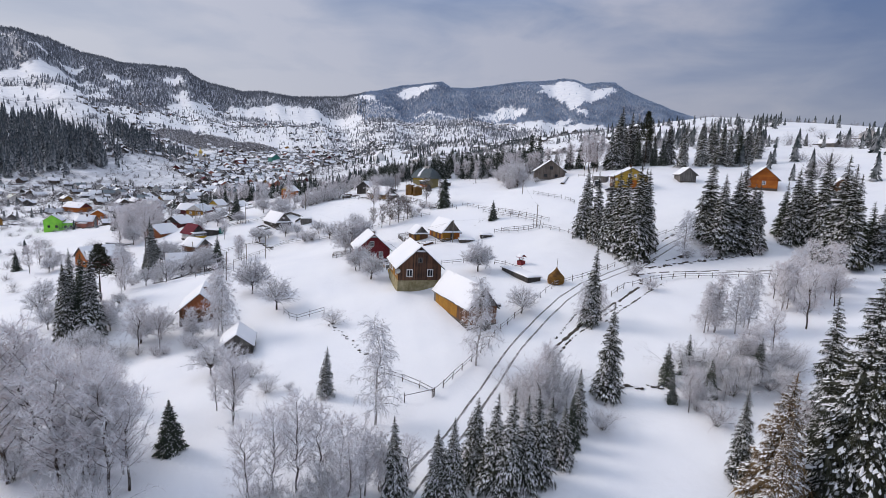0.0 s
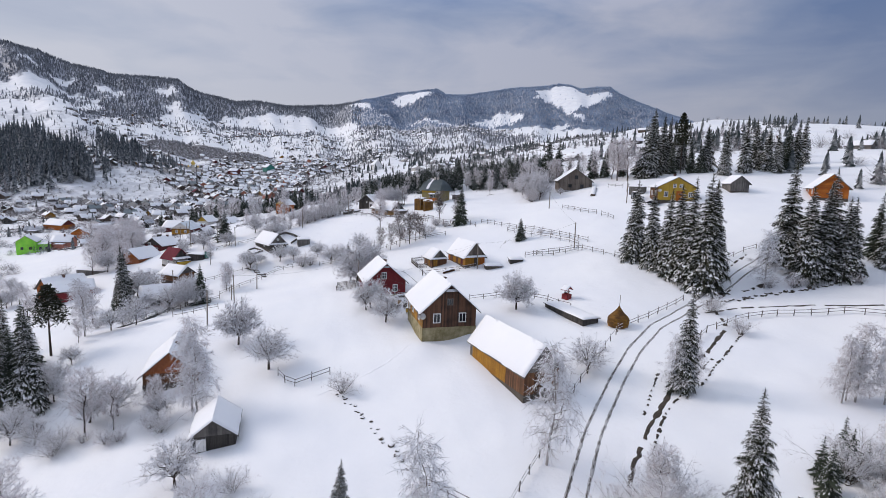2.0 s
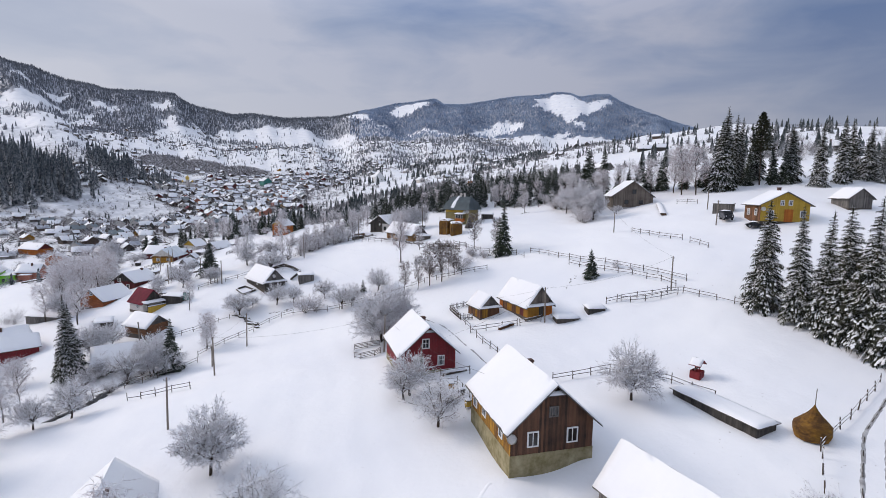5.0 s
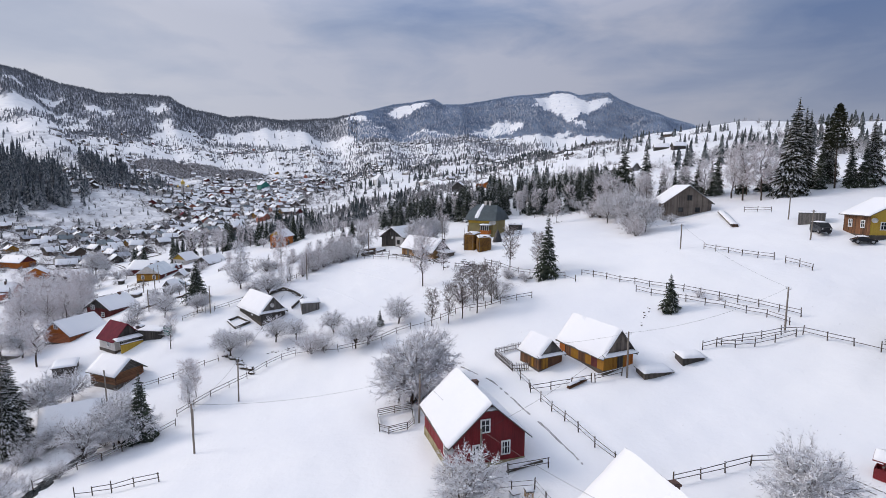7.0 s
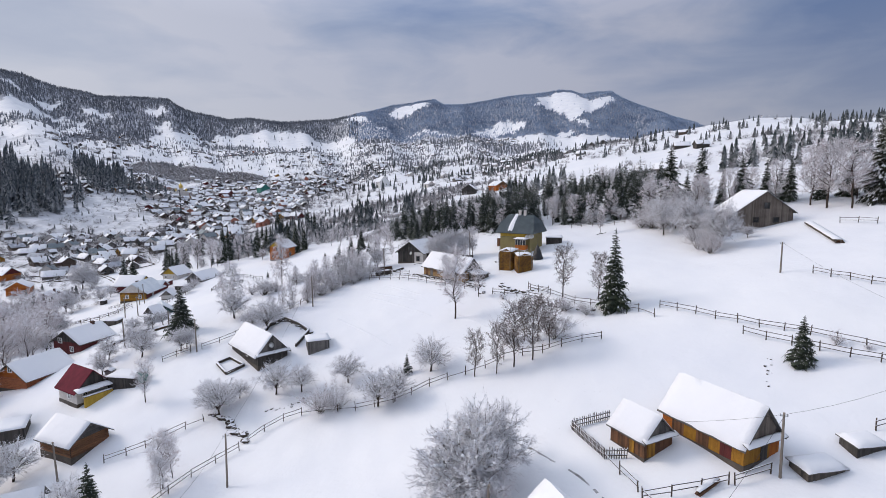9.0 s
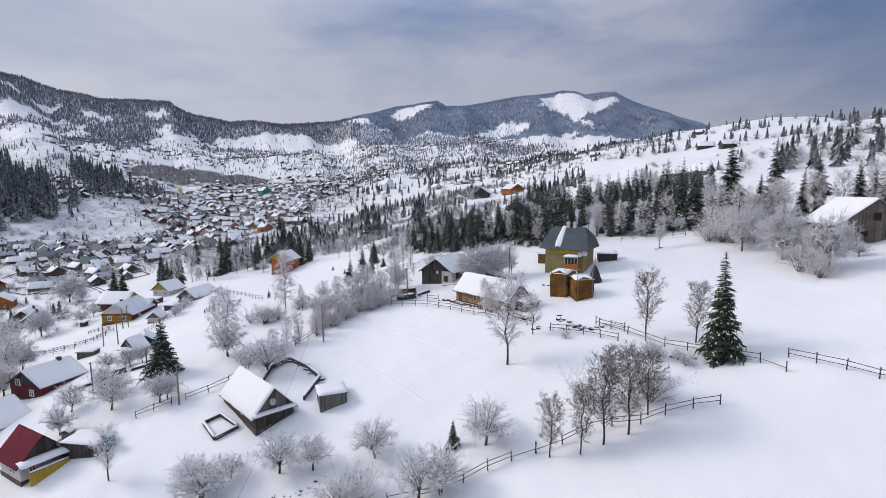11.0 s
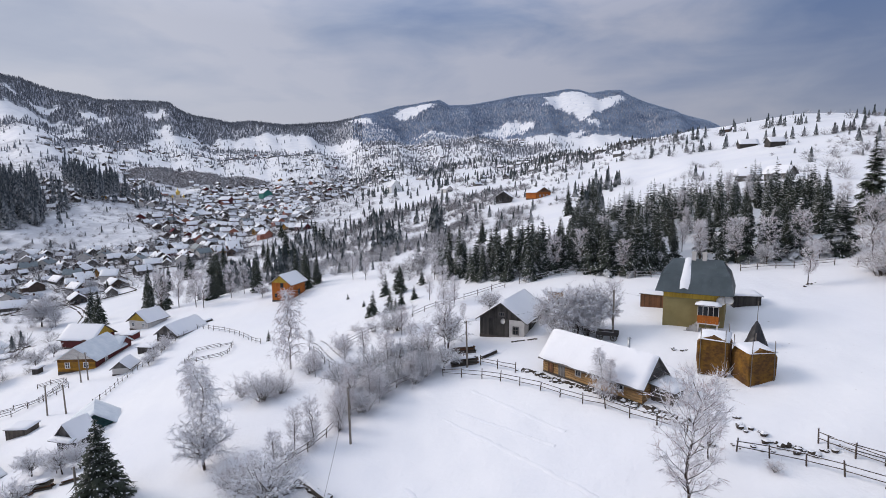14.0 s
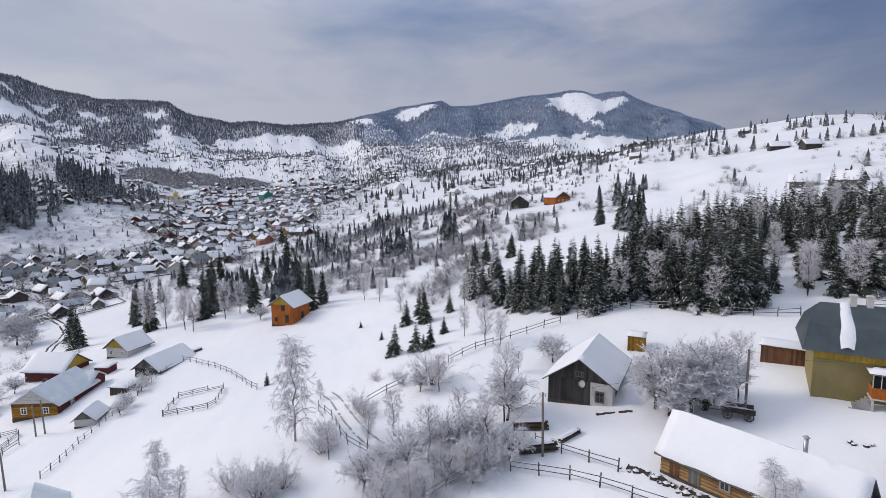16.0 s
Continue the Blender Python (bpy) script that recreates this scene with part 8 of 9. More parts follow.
hay_rick(25.9, 159.5, -50, 2.5, 2.6, 3.7, 13.9, "tall square hay rick capped with snow")
hay_rick(27.5, 156.7, -10, 2.6, 2.4, 3.4, 13.7, "square golden hay rick with corner poles")
ob = empty("covered_rick", Matrix.Translation((32.1, 160.8, gz(32.1, 160.8))), "small hay cone under black tarpaulin and snow", "hay rick")
bm = bmesh.new()
lump(bm, 1.05, 2.6, 14, 7, lambda u: (1 - u) ** 0.8 + 0.04, random.Random(1), 0.06)
part("tarpaulin", bm, TARP, ob, smooth=False)
bm = bmesh.new()
tube(bm, (0, 0, 2.0), (0.05, 0, 4.6), 0.035, 0.025, 5)
part("pole", bm, POLE_WOOD, ob)


def well(x, y):
    ob = empty("well", pose(x, y, gz(x, y), 0, 0, 25), "crimson plank well with a little snowy roof", "well")
    rng = random.Random(2)
    for k in range(4):
        for q in range(4):
            bm = bmesh.new()
            box(bm, -0.55, 0.55, -0.55, -0.50, q * 0.22 - 0.1, q * 0.22 + 0.11)
            part("plank", bm, RED_BOARD, ob, "", Matrix.Rotation(k * math.pi / 2, 4, "Z"))
    for sx in (-1, 1):
        bm = bmesh.new()
        box(bm, sx * 0.5 - 0.05, sx * 0.5 + 0.05, -0.05, 0.05, 0.6, 1.65)
        part("post", bm, RED_BOARD, ob)
    bm = bmesh.new()
    tube(bm, (-0.65, 0, 1.05), (0.85, 0, 1.05), 0.08, 0.08, 8)
    part("windlass", bm, GREY_BOARD, ob)
    rf = part("roof", roof_bm(1.1, 1.1, 1.6, 0.4, 0.25, 0.1, 0.05), RED_BOARD, ob, "", Matrix.Translation((0, -0.55, 0)))
    part("snow_cover", roof_bm(1.1, 1.1, 1.6, 0.4, 0.22, 0.08, 0.12, 0.052, (4, 4), rng, 0.02, 0.02), SNOW, rf, "settled snow", None, True)


well(33.9, 85.5)
ob = flat_shed("small_well", "small roofed well with snow on it", -62.5, 233.5, -20, 1.2, 1.2, 1.3, DARK_BOARD, 0.2, 0.3, 0.2, category="well")


def wood_pile(x, y, yaw, w, h, d, label):
    rng = random.Random(int(x * 7 + y))
    cx, cy = w / 2 * math.cos(radians(yaw)), w / 2 * math.sin(radians(yaw))
    za, zb = gz(x - cx, y - cy), gz(x + cx, y + cy)
    ob = empty("wood_pile", pose(x, y, (za + zb) / 2, 0, -math.degrees(math.atan2(zb - za, w)), yaw), label, "wood pile")
    n = max(2, int(h / 0.2))
    for r in range(n):
        for c in range(max(1, int(d / 0.24)) - (r % 2)):
            bm = bmesh.new()
            tube(bm, (-w / 2 + rng.uniform(-0.2, 0.1), c * 0.24 + (r % 2) * 0.12, r * 0.2 + 0.08), (w / 2 + rng.uniform(-0.1, 0.2), c * 0.24 + (r % 2) * 0.12 + rng.uniform(-0.04, 0.04), r * 0.2 + 0.1), 0.11, 0.10, 7)
            part("log", bm, LOG_GREY if rng.random() < 0.6 else LOG_BROWN, ob)
    part("snow_cover", snow_pad(w * 0.95, max(0.4, d), 0.2, rng), SNOW, ob, "snow on the logs", Matrix.Translation((0, d / 2 - 0.1, n * 0.2)), True)


wood_pile(6.9, 178.0, -28, 2.9, 0.9, 0.9, "stack of dark timber under snow by the pole")
wood_pile(6.2, 174.9, -22, 2.9, 0.9, 0.8, "stack of dark logs under snow by the fence")
wood_pile(9.3, 175.2, 10, 2.2, 0.4, 0.5, "small pile of grey logs in the snow")
wood_pile(69.6, 137.4, 57.0, 12.5, 0.6, 1.3, "long snow-covered timber stack by the block house")
wood_pile(20.2, 106.6, 12, 2.4, 0.5, 0.5, "pile of poles leaning at the yard fence")
wood_pile(9.4, 96.3, 3, 3.0, 0.2, 0.3, "squared beam lying in the snow")
wood_pile(22.0, 66.6, -35, 1.3, 0.5, 0.7, "low dark trough by the barn fence")
wood_pile(-33.5, 242.0, 35, 4.0, 0.5, 1.2, "heap of planks under snow beside the barn")
wood_pile(-37.4, 177.3, -22, 3.2, 0.8, 0.9, "dark timber stacked low under snow by the huts")
wood_pile(-33.6, 176.2, -14, 2.8, 0.6, 0.8, "grey poles heaped under snow below the hut")
wood_pile(-40.0, 176.5, 15, 5.0, 0.5, 0.9, "pile of boards under snow behind the huts")


def cart(x, y, yaw, label):
    ob = empty("cart", pose(x, y, gz(x, y) + 0.05, 0, 0, yaw), label, "cart")
    bm = bmesh.new()
    box(bm, -0.55, 0.55, -1.2, 1.2, 0.5, 0.58)
    for s in (-1, 1):
        box(bm, s * 0.58 - 0.03, s * 0.58 + 0.03, -1.2, 1.2, 0.55, 0.95)
    part("bed", bm, DARK_BOARD, ob)
    for sx in (-1, 1):
        for sy in (-0.75, 0.75):
            bm = bmesh.new()
            rings = [[bm.verts.new((sx * 0.68 + dx, sy + r * math.cos(6.2832 * k / 16), 0.36 + r * math.sin(6.2832 * k / 16))) for k in range(16)] for dx, r in ((-0.03, 0.38), (0.03, 0.38), (0.03, 0.31), (-0.03, 0.31))]
            for q in range(4):
                for k in range(16):
                    bm.faces.new((rings[q][k], rings[q][(k + 1) % 16], rings[(q + 1) % 4][(k + 1) % 16], rings[(q + 1) % 4][k]))
            wh = part("wheel", bm, DARK_BOARD, ob)
            for k in range(8):
                a = 6.2832 * k / 8
                bm = bmesh.new()
                tube(bm, (sx * 0.68, sy + 0.05 * math.cos(a), 0.36 + 0.05 * math.sin(a)), (sx * 0.68, sy + 0.33 * math.cos(a), 0.36 + 0.33 * math.sin(a)), 0.022, 0.018, 5)
                part("spoke", bm, DARK_BOARD, wh)
            bm = bmesh.new()
            tube(bm, (sx * 0.60, sy, 0.36), (sx * 0.78, sy, 0.36), 0.07, 0.06, 8)
            part("hub", bm, GREY_BOARD, wh)
    for sx in (-1, 1):
        bm = bmesh.new()
        tube(bm, (sx * 0.35, 1.2, 0.5), (sx * 0.3, 2.9, 0.55), 0.04, 0.03, 5)
        part("shaft", bm, GREY_BOARD, ob)
    part("snow_cover", snow_pad(1.0, 2.2, 0.18, random.Random(8)), SNOW, ob, "snow in the cart", Matrix.Translation((0, 0, 0.6)), True)


cart(21.9, 170.9, 50, "dark farm cart standing in the snowy yard")
cart(20.6, 173.8, 30, "old farm cart half buried in snow")


def vehicle(name, x, y, yaw, L, W, H, van, label):
    z = gz(x, y)
    ob = empty(name, pose(x, y, z, 0, 0, yaw), label, name)
    prof = [(-L / 2, 0.35), (-L / 2, H * 0.55), (-L / 2 + 0.35, H * 0.62), (-L / 2 + 0.9, H), (L / 2 - 0.2, H), (L / 2, H * 0.6), (L / 2, 0.35)] if van else \
        [(-L / 2, 0.35), (-L / 2, H * 0.55), (-L / 2 + 1.0, H * 0.64), (-L / 2 + 1.55, H), (L / 2 - 1.1, H), (L / 2 - 0.5, H * 0.66), (L / 2, H * 0.6), (L / 2, 0.35)]
    bm = bmesh.new()
    a, b = ([bm.verts.new((sx * W / 2 * (0.86 if pz > H * 0.7 else 1.0), py, pz)) for py, pz in prof] for sx in (-1, 1))
    bm.faces.new(a); bm.faces.new(b[::-1])
    for i in range(len(prof)):
        bm.faces.new((a[i], b[i], b[(i + 1) % len(prof)], a[(i + 1) % len(prof)]))
    bmesh.ops.bevel(bm, geom=bm.edges[:], offset=0.06, segments=2, affect="EDGES")
    body = part("body", bm, CAR_PAINT, ob, smooth=False)
    for sx in (-1, 1):
        for sy in (-1, 1):
            bm = bmesh.new()
            tube(bm, (sx * (W / 2 - 0.18), sy * L * 0.3, 0.33), (sx * (W / 2 + 0.02), sy * L * 0.3, 0.33), 0.33, 0.33, 14)
            wh = part("wheel", bm, RUBBER, ob)
            bm = bmesh.new()
            tube(bm, (sx * (W / 2 + 0.0), sy * L * 0.3, 0.33), (sx * (W / 2 + 0.04), sy * L * 0.3, 0.33), 0.19, 0.17, 10)
            part("rim", bm, METAL, wh)
    bm = bmesh.new()
    y0, y1 = prof[2], prof[3]
    v = [bm.verts.new(p) for p in ((-W * 0.38, y0[0] - 0.02, y0[1] + 0.05), (W * 0.38, y0[0] - 0.02, y0[1] + 0.05), (W * 0.34, y1[0] - 0.05, y1[1] - 0.08), (-W * 0.34, y1[0] - 0.05, y1[1] - 0.08))]
    bm.faces.new(v)
    bmesh.ops.solidify(bm, geom=bm.faces[:], thickness=0.03)
    part("windscreen", bm, GLASS, ob)
    for sx in (-1, 1):
        bm = bmesh.new()
        tube(bm, (sx * W * 0.35, -L / 2 + 0.02, H * 0.46), (sx * W * 0.35, -L / 2 - 0.03, H * 0.46), 0.11, 0.10, 10)
        part("headlight", bm, WHITE, ob)
    top = L * (0.68 if van else 0.42)
    part("snow_cover", snow_pad(W * 0.84, top, 0.16, random.Random(4)), SNOW, ob, "snow on the roof", Matrix.Translation((0, (prof[3][0] + (L / 2 - 0.2 if van else L / 2 - 1.1)) / 2, H - 0.01)), True)
    return ob


vehicle("minibus", 69.9, 120.2, -25, 3.3, 1.6, 1.75, True, "dark minibus parked under a cap of snow")
vehicle("car", 70.3, 114.0, 52, 3.0, 1.45, 1.05, False, "dark car parked in snow by the yellow house")


def rubble(label, pts, step=0.7, lo=0.25, hi=0.6, material=EARTH):
    step, lo, hi = step * 0.6, lo * 0.55, hi * 0.65
    """A line of half-buried stones or clods with snow on them."""
    rng = random.Random(int(abs(pts[0][0]) * 13))
    x0, y0 = pts[0]
    z0 = gz(x0, y0)
    ob = empty("rubble_wall", Matrix.Translation((x0, y0, z0)), label, "stone wall")
    for x, y in spread(pts, step):
        if rng.random() < 0.15:
            continue
        x, y = x + rng.uniform(-0.35, 0.35), y + rng.uniform(-0.35, 0.35)
        bm = bmesh.new()
        bmesh.ops.create_icosphere(bm, subdivisions=1, radius=1.0)
        r = rng.uniform(lo, hi)
        for v in bm.verts:
            v.co = Vector((v.co.x * r * 1.3, v.co.y * r, v.co.z * r * 0.75)) * rng.uniform(0.8, 1.2)
        for f in bm.faces:
            f.material_index = 1 if f.normal.z > 0.55 and rng.random() < 0.75 else 0
        part("stone", bm, [material, SNOW], ob, m=Matrix.Translation((x - x0, y - y0, gz(x, y) - z0 + r * 0.25)))


def log_wall(label, pts, courses=3):
    """A low wall of stacked logs with snow lying along its top."""
    x0, y0 = pts[0]
    z0 = gz(x0, y0)
    ob = empty("log_wall", Matrix.Translation((x0, y0, z0)), label, "wall")
    for (xa, ya), (xb, yb) in zip(pts, pts[1:]):
        a, b = Vector((xa - x0, ya - y0, gz(xa, ya) - z0)), Vector((xb - x0, yb - y0, gz(xb, yb) - z0))
        for k in range(courses):
            bm = bmesh.new()
            j = [Vector([fence_rng.uniform(-0.07, 0.07) for _ in range(3)]) for _ in range(2)]
            tube(bm, a + Vector((0, 0, 0.1 + 0.2 * k)) + j[0], b + Vector((0, 0, 0.1 + 0.2 * k)) + j[1], 0.13, 0.10, 7)
            part("log", bm, LOG_GREY, ob)
        d = b - a
        L = d.to_2d().length
        bm = snow_pad(L, 0.34, 0.12, fence_rng, 0.0, d.z)
        part("snow_cover", bm, SNOW, ob, "settled snow", Matrix.Translation((a + b) / 2 + Vector((0, 0, 0.2 * courses + 0.03))) @ Matrix.Rotation(math.atan2(d.y, d.x), 4, "Z"), True)


log_wall("low dark log wall round a snowy garden", [(-15.4, 159.5), (-14.5, 162.9), (-12.1, 164.2), (-9.8, 160.5), (-8.3, 157.4), (-10.3, 153.7)])
log_wall("square pen of stacked dark logs in the snow", [(-21.4, 154.8), (-19.6, 155.4), (-17.4, 152.3), (-19.7, 151.5), (-21.4, 154.8)], 2)
rubble("dark brush along the garden wall", [(-13.6, 163.6), (-12.1, 164.4), (-9.6, 160.2), (-8.2, 157.0)], 0.9, 0.25, 0.6)
rubble("dark stones showing along a garden bank", [(-3.0, 69.5), (-2.0, 67.0), (-0.8, 63.5), (1.0, 58.5), (2.6, 53.5)], 0.9, 0.15, 0.42)
rubble("dark brushwood bank in front of the farmhouse", [(10.9, 170.0), (12.4, 167.6), (13.4, 165.3), (15.0, 162.5), (15.7, 160.5), (16.9, 158.2), (18.3, 155)], 0.6, 0.18, 0.45)
rubble("scattered dark stones beside the rail fence", [(17.6, 152.0), (20.0, 150.5), (22.5, 148.4), (25.0, 147.0)], 0.7, 0.15, 0.4)
rubble("mossy stones in the snowy lane bank", [(55, 75.5), (60, 75.0), (66, 74.0), (72, 73.0), (78, 73)], 0.9, 0.25, 0.6)
rubble("dark stones along the ditch bank", [(26, 44.5), (29, 43.0), (33, 41.5), (37, 42.5)], 0.8, 0.2, 0.5)
rubble("snow-capped boulders by the rail fence", [(27.0, 138.0), (29.5, 136.0), (32.0, 134.6)], 0.6, 0.25, 0.5)
rubble("dark roots and stones on the slope", [(-20.6, 143.6), (-19.0, 142.0), (-17.4, 139.6), (-16.4, 137.8), (-15.6, 136.4)], 0.4, 0.32, 0.75)
rubble("stones under the orchard trees", [(-13.5, 141.0), (-11.0, 140.5), (-9.5, 140.8)], 0.6, 0.12, 0.3)
rubble("dark stones of a bank above the rail fence", [(22.1, 153.3), (21.6, 151.6), (22.0, 150.0), (22.6, 148.7), (23.6, 147.2)], 0.55, 0.2, 0.5)
rubble("dark earth showing under the farmhouse bank", [(16.0, 159.8), (16.8, 157.6), (18.0, 155.3), (19.0, 153.9)], 0.5, 0.22, 0.5)
rubble("dark clods in the yard snow", [(25.6, 164.6), (26.6, 163.8)], 0.6, 0.2, 0.35)
rubble("dark clods scattered in the pasture", [(33.4, 113.9), (35.0, 115.4), (36.5, 116.4), (37.3, 117.4)], 0.9, 0.08, 0.22)

# ---- the olive house ----
def olive_house(x, y, yaw):
    rng = random.Random(6)
    z = gz(x, y) - 0.05
    ob = empty("olive_house", pose(x, y, z, 0, 0, yaw), "two-storey olive plastered house with slate roof", "house")
    W, D, H = 6.2, 6.5, 3.9
    bm = bmesh.new()
    box(bm, -W / 2, W / 2, 0, D, -1.5, H)
    part("wall", bm, OLIVE, ob)
    bm = bmesh.new()
    for k in range(36):
        a = -W / 2 + 0.05 + (W - 0.1) * k / 36
        box(bm, a + 0.006, a + (W - 0.1) / 36 - 0.006, -0.10 + rng.uniform(0, 0.015), 0.05, H - 0.55, H - 0.02)
    part("attic_band", bm, YELLOW_BOARD, ob, "faded yellow boarding")
    bm = bmesh.new()
    box(bm, -W / 2 - 0.15, W / 2 + 0.15, -0.25, D + 0.15, H, H + 0.12)
    part("cornice", bm, GREY_BOARD, ob)
    # hipped roof with a short ridge along the front
    def hip(lift, thick, X, Y0, Y1, R, ridge):
        bm = bmesh.new()
        e = [(-X, Y0, H + 0.1), (X, Y0, H + 0.1), (X, Y1, H + 0.1), (-X, Y1, H + 0.1)]
        k = [(-X + 0.45, Y0 + 1.5, H + 2.0), (X - 0.45, Y0 + 1.5, H + 2.0), (X - 0.45, Y1 - 1.5, H + 2.0), (-X + 0.45, Y1 - 1.5, H + 2.0)]
        r = [(-R, (Y0 + Y1) / 2, ridge), (R, (Y0 + Y1) / 2, ridge)]
        ve, vk, vr = ([bm.verts.new((p[0], p[1], p[2] + lift)) for p in q] for q in (e, k, r))
        for i in range(4):
            bm.faces.new((ve[i], ve[(i + 1) % 4], vk[(i + 1) % 4], vk[i]))
        bm.faces.new((vk[0], vk[1], vr[1], vr[0])); bm.faces.new((vk[2], vk[3], vr[0], vr[1]))
        bm.faces.new((vk[1], vk[2], vr[1])); bm.faces.new((vk[3], vk[0], vr[0]))
        bmesh.ops.solidify(bm, geom=bm.faces[:], thickness=thick)
        return bm
    rf = part("roof", hip(0, 0.07, W / 2 + 0.85, -0.6, D + 0.6, 2.6, H + 3.5), SLATE, ob)
    # upright seams of the roof sheets
    bm = bmesh.new()
    for k in range(9):
        a = -W / 2 + 0.2 + (W - 0.4) * k / 8
        b = a * 0.52
        tube(bm, (a * 1.2, -0.58, H + 0.16), (a * 1.08, 0.9, H + 2.07), 0.011, 0.011, 4)
        tube(bm, (a * 1.08, 0.9, H + 2.07), (a * 0.78, D / 2, H + 3.57), 0.011, 0.011, 4)
    part("seams", bm, SLATE, rf)
    # a tongue of snow left on the front slope
    bm = bmesh.new()
    c = [(-0.9, D / 2 - 0.1, H + 3.52), (-0.9, 2.2, H + 2.80), (-0.85, 0.9, H + 2.05), (-0.9, 0.25, H + 1.2), (-0.95, -0.35, H + 0.45)]
    ww = [0.30, 0.36, 0.42, 0.50, 0.40]
    a = [bm.verts.new((p[0] - w - 0.05, p[1], p[2] + 0.02)) for p, w in zip(c, ww)]
    m = [bm.verts.new((p[0], p[1] - 0.05, p[2] + 0.2)) for p, w in zip(c, ww)]
    b = [bm.verts.new((p[0] + w, p[1], p[2] + 0.02)) for p, w in zip(c, ww)]
    for i in range(4):
        bm.faces.new((a[i], m[i], m[i + 1], a[i + 1])); bm.faces.new((m[i], b[i], b[i + 1], m[i + 1]))
    part("snow_patch", bm, SNOW, rf, "strip of snow left on the slope", smooth=True)
    for sx in (-0.35, 0.75):
        bm = bmesh.new()
        box(bm, sx - 0.22, sx + 0.22, D / 2 - 0.25, D / 2 + 0.25, H + 3.0, H + 4.35)
        box(bm, sx - 0.28, sx + 0.28, D / 2 - 0.3, D / 2 + 0.3, H + 4.2, H + 4.3)
        part("chimney", bm, PLASTER, ob)
    # glazed orange porch with snow on its roof
    bm = bmesh.new()
    box(bm, 0.5, 2.7, -1.45, 0.0, 0.9, 1.0)
    pc = part("porch", bm, PLASTER, ob, "glazed orange boarded porch")
    for k in range(8):
        bm = bmesh.new()
        box(bm, 0.6 + 0.25 * k, 0.84 + 0.25 * k, -1.35, -1.3, 1.0, 1.85)
        part("plank", bm, ORANGE_BOARD, pc)
    for k in range(5):
        for sx in (0.58, 2.58):
            bm = bmesh.new()
            box(bm, sx, sx + 0.05, -1.3 + 0.26 * k, -1.05 + 0.26 * k, 1.0, 1.85)
            part("plank", bm, ORANGE_BOARD, pc)
    for sx in (0.6, 2.45):
        bm = bmesh.new()
        box(bm, sx, sx + 0.15, -1.35, -1.2, -0.8, 0.9)
        part("pillar", bm, PLASTER, pc)
    bm = bmesh.new()
    for px in (0.6, 1.1, 1.6, 2.1, 2.6):
        box(bm, px - 0.03, px + 0.03, -1.34, -1.28, 1.85, 2.9)
    box(bm, 0.55, 2.65, -1.36, -1.26, 2.85, 2.95)
    part("window_frame", bm, PLASTER, pc)
    bm = bmesh.new()
    box(bm, 0.62, 2.58, -1.31, -1.3, 1.87, 2.85)
    part("pane", bm, GLASS, pc)
    bm = bmesh.new()
    box(bm, 0.35, 2.85, -1.6, 0.0, 2.95, 3.03)
    part("porch_roof", bm, GREY_BOARD, pc)
    part("snow_cover", snow_pad(2.6, 1.65, 0.28, rng), SNOW, ob, "thick settled snow", Matrix.Translation((1.6, -0.8, 3.03)), True)
    # steps up to the porch
    for k in range(6):
        bm = bmesh.new()
        box(bm, -1.0 + 0.26 * k, -0.72 + 0.26 * k, -1.25, -0.35, -0.6, -0.3 + 0.22 * k)
        part("step", bm, CONCRETE, ob)
    dish_on(ob, (W / 2 - 0.35, -0.4, H - 0.5), (0.2, -1, 0.35), 0.5)
    dish_on(ob, (W / 2 + 0.35, -0.3, H - 0.35), (0.2, -1, 0.35), 0.5)


olive_house(30.8, 168.0, -46)
flat_shed("plank_annex", "brown plank annex with a thin snow roof", 31.9, 175.6, -50, 3.8, 2.2, 1.75, LOG_BROWN, 0.15, 0.15, 0.12)
flat_shed("dark_lean_shed", "dark open lean-to with snow on its roof", 40.0, 169.6, -25, 3.0, 2.4, 1.4, DARK_BOARD, 0.2)
rubble("dark brush pile under a lone tree", [(51.4, 171.8), (53.0, 172.0)], 0.4, 0.15, 0.3)

# ---- the village in the valley ----
town_rng = random.Random(17)


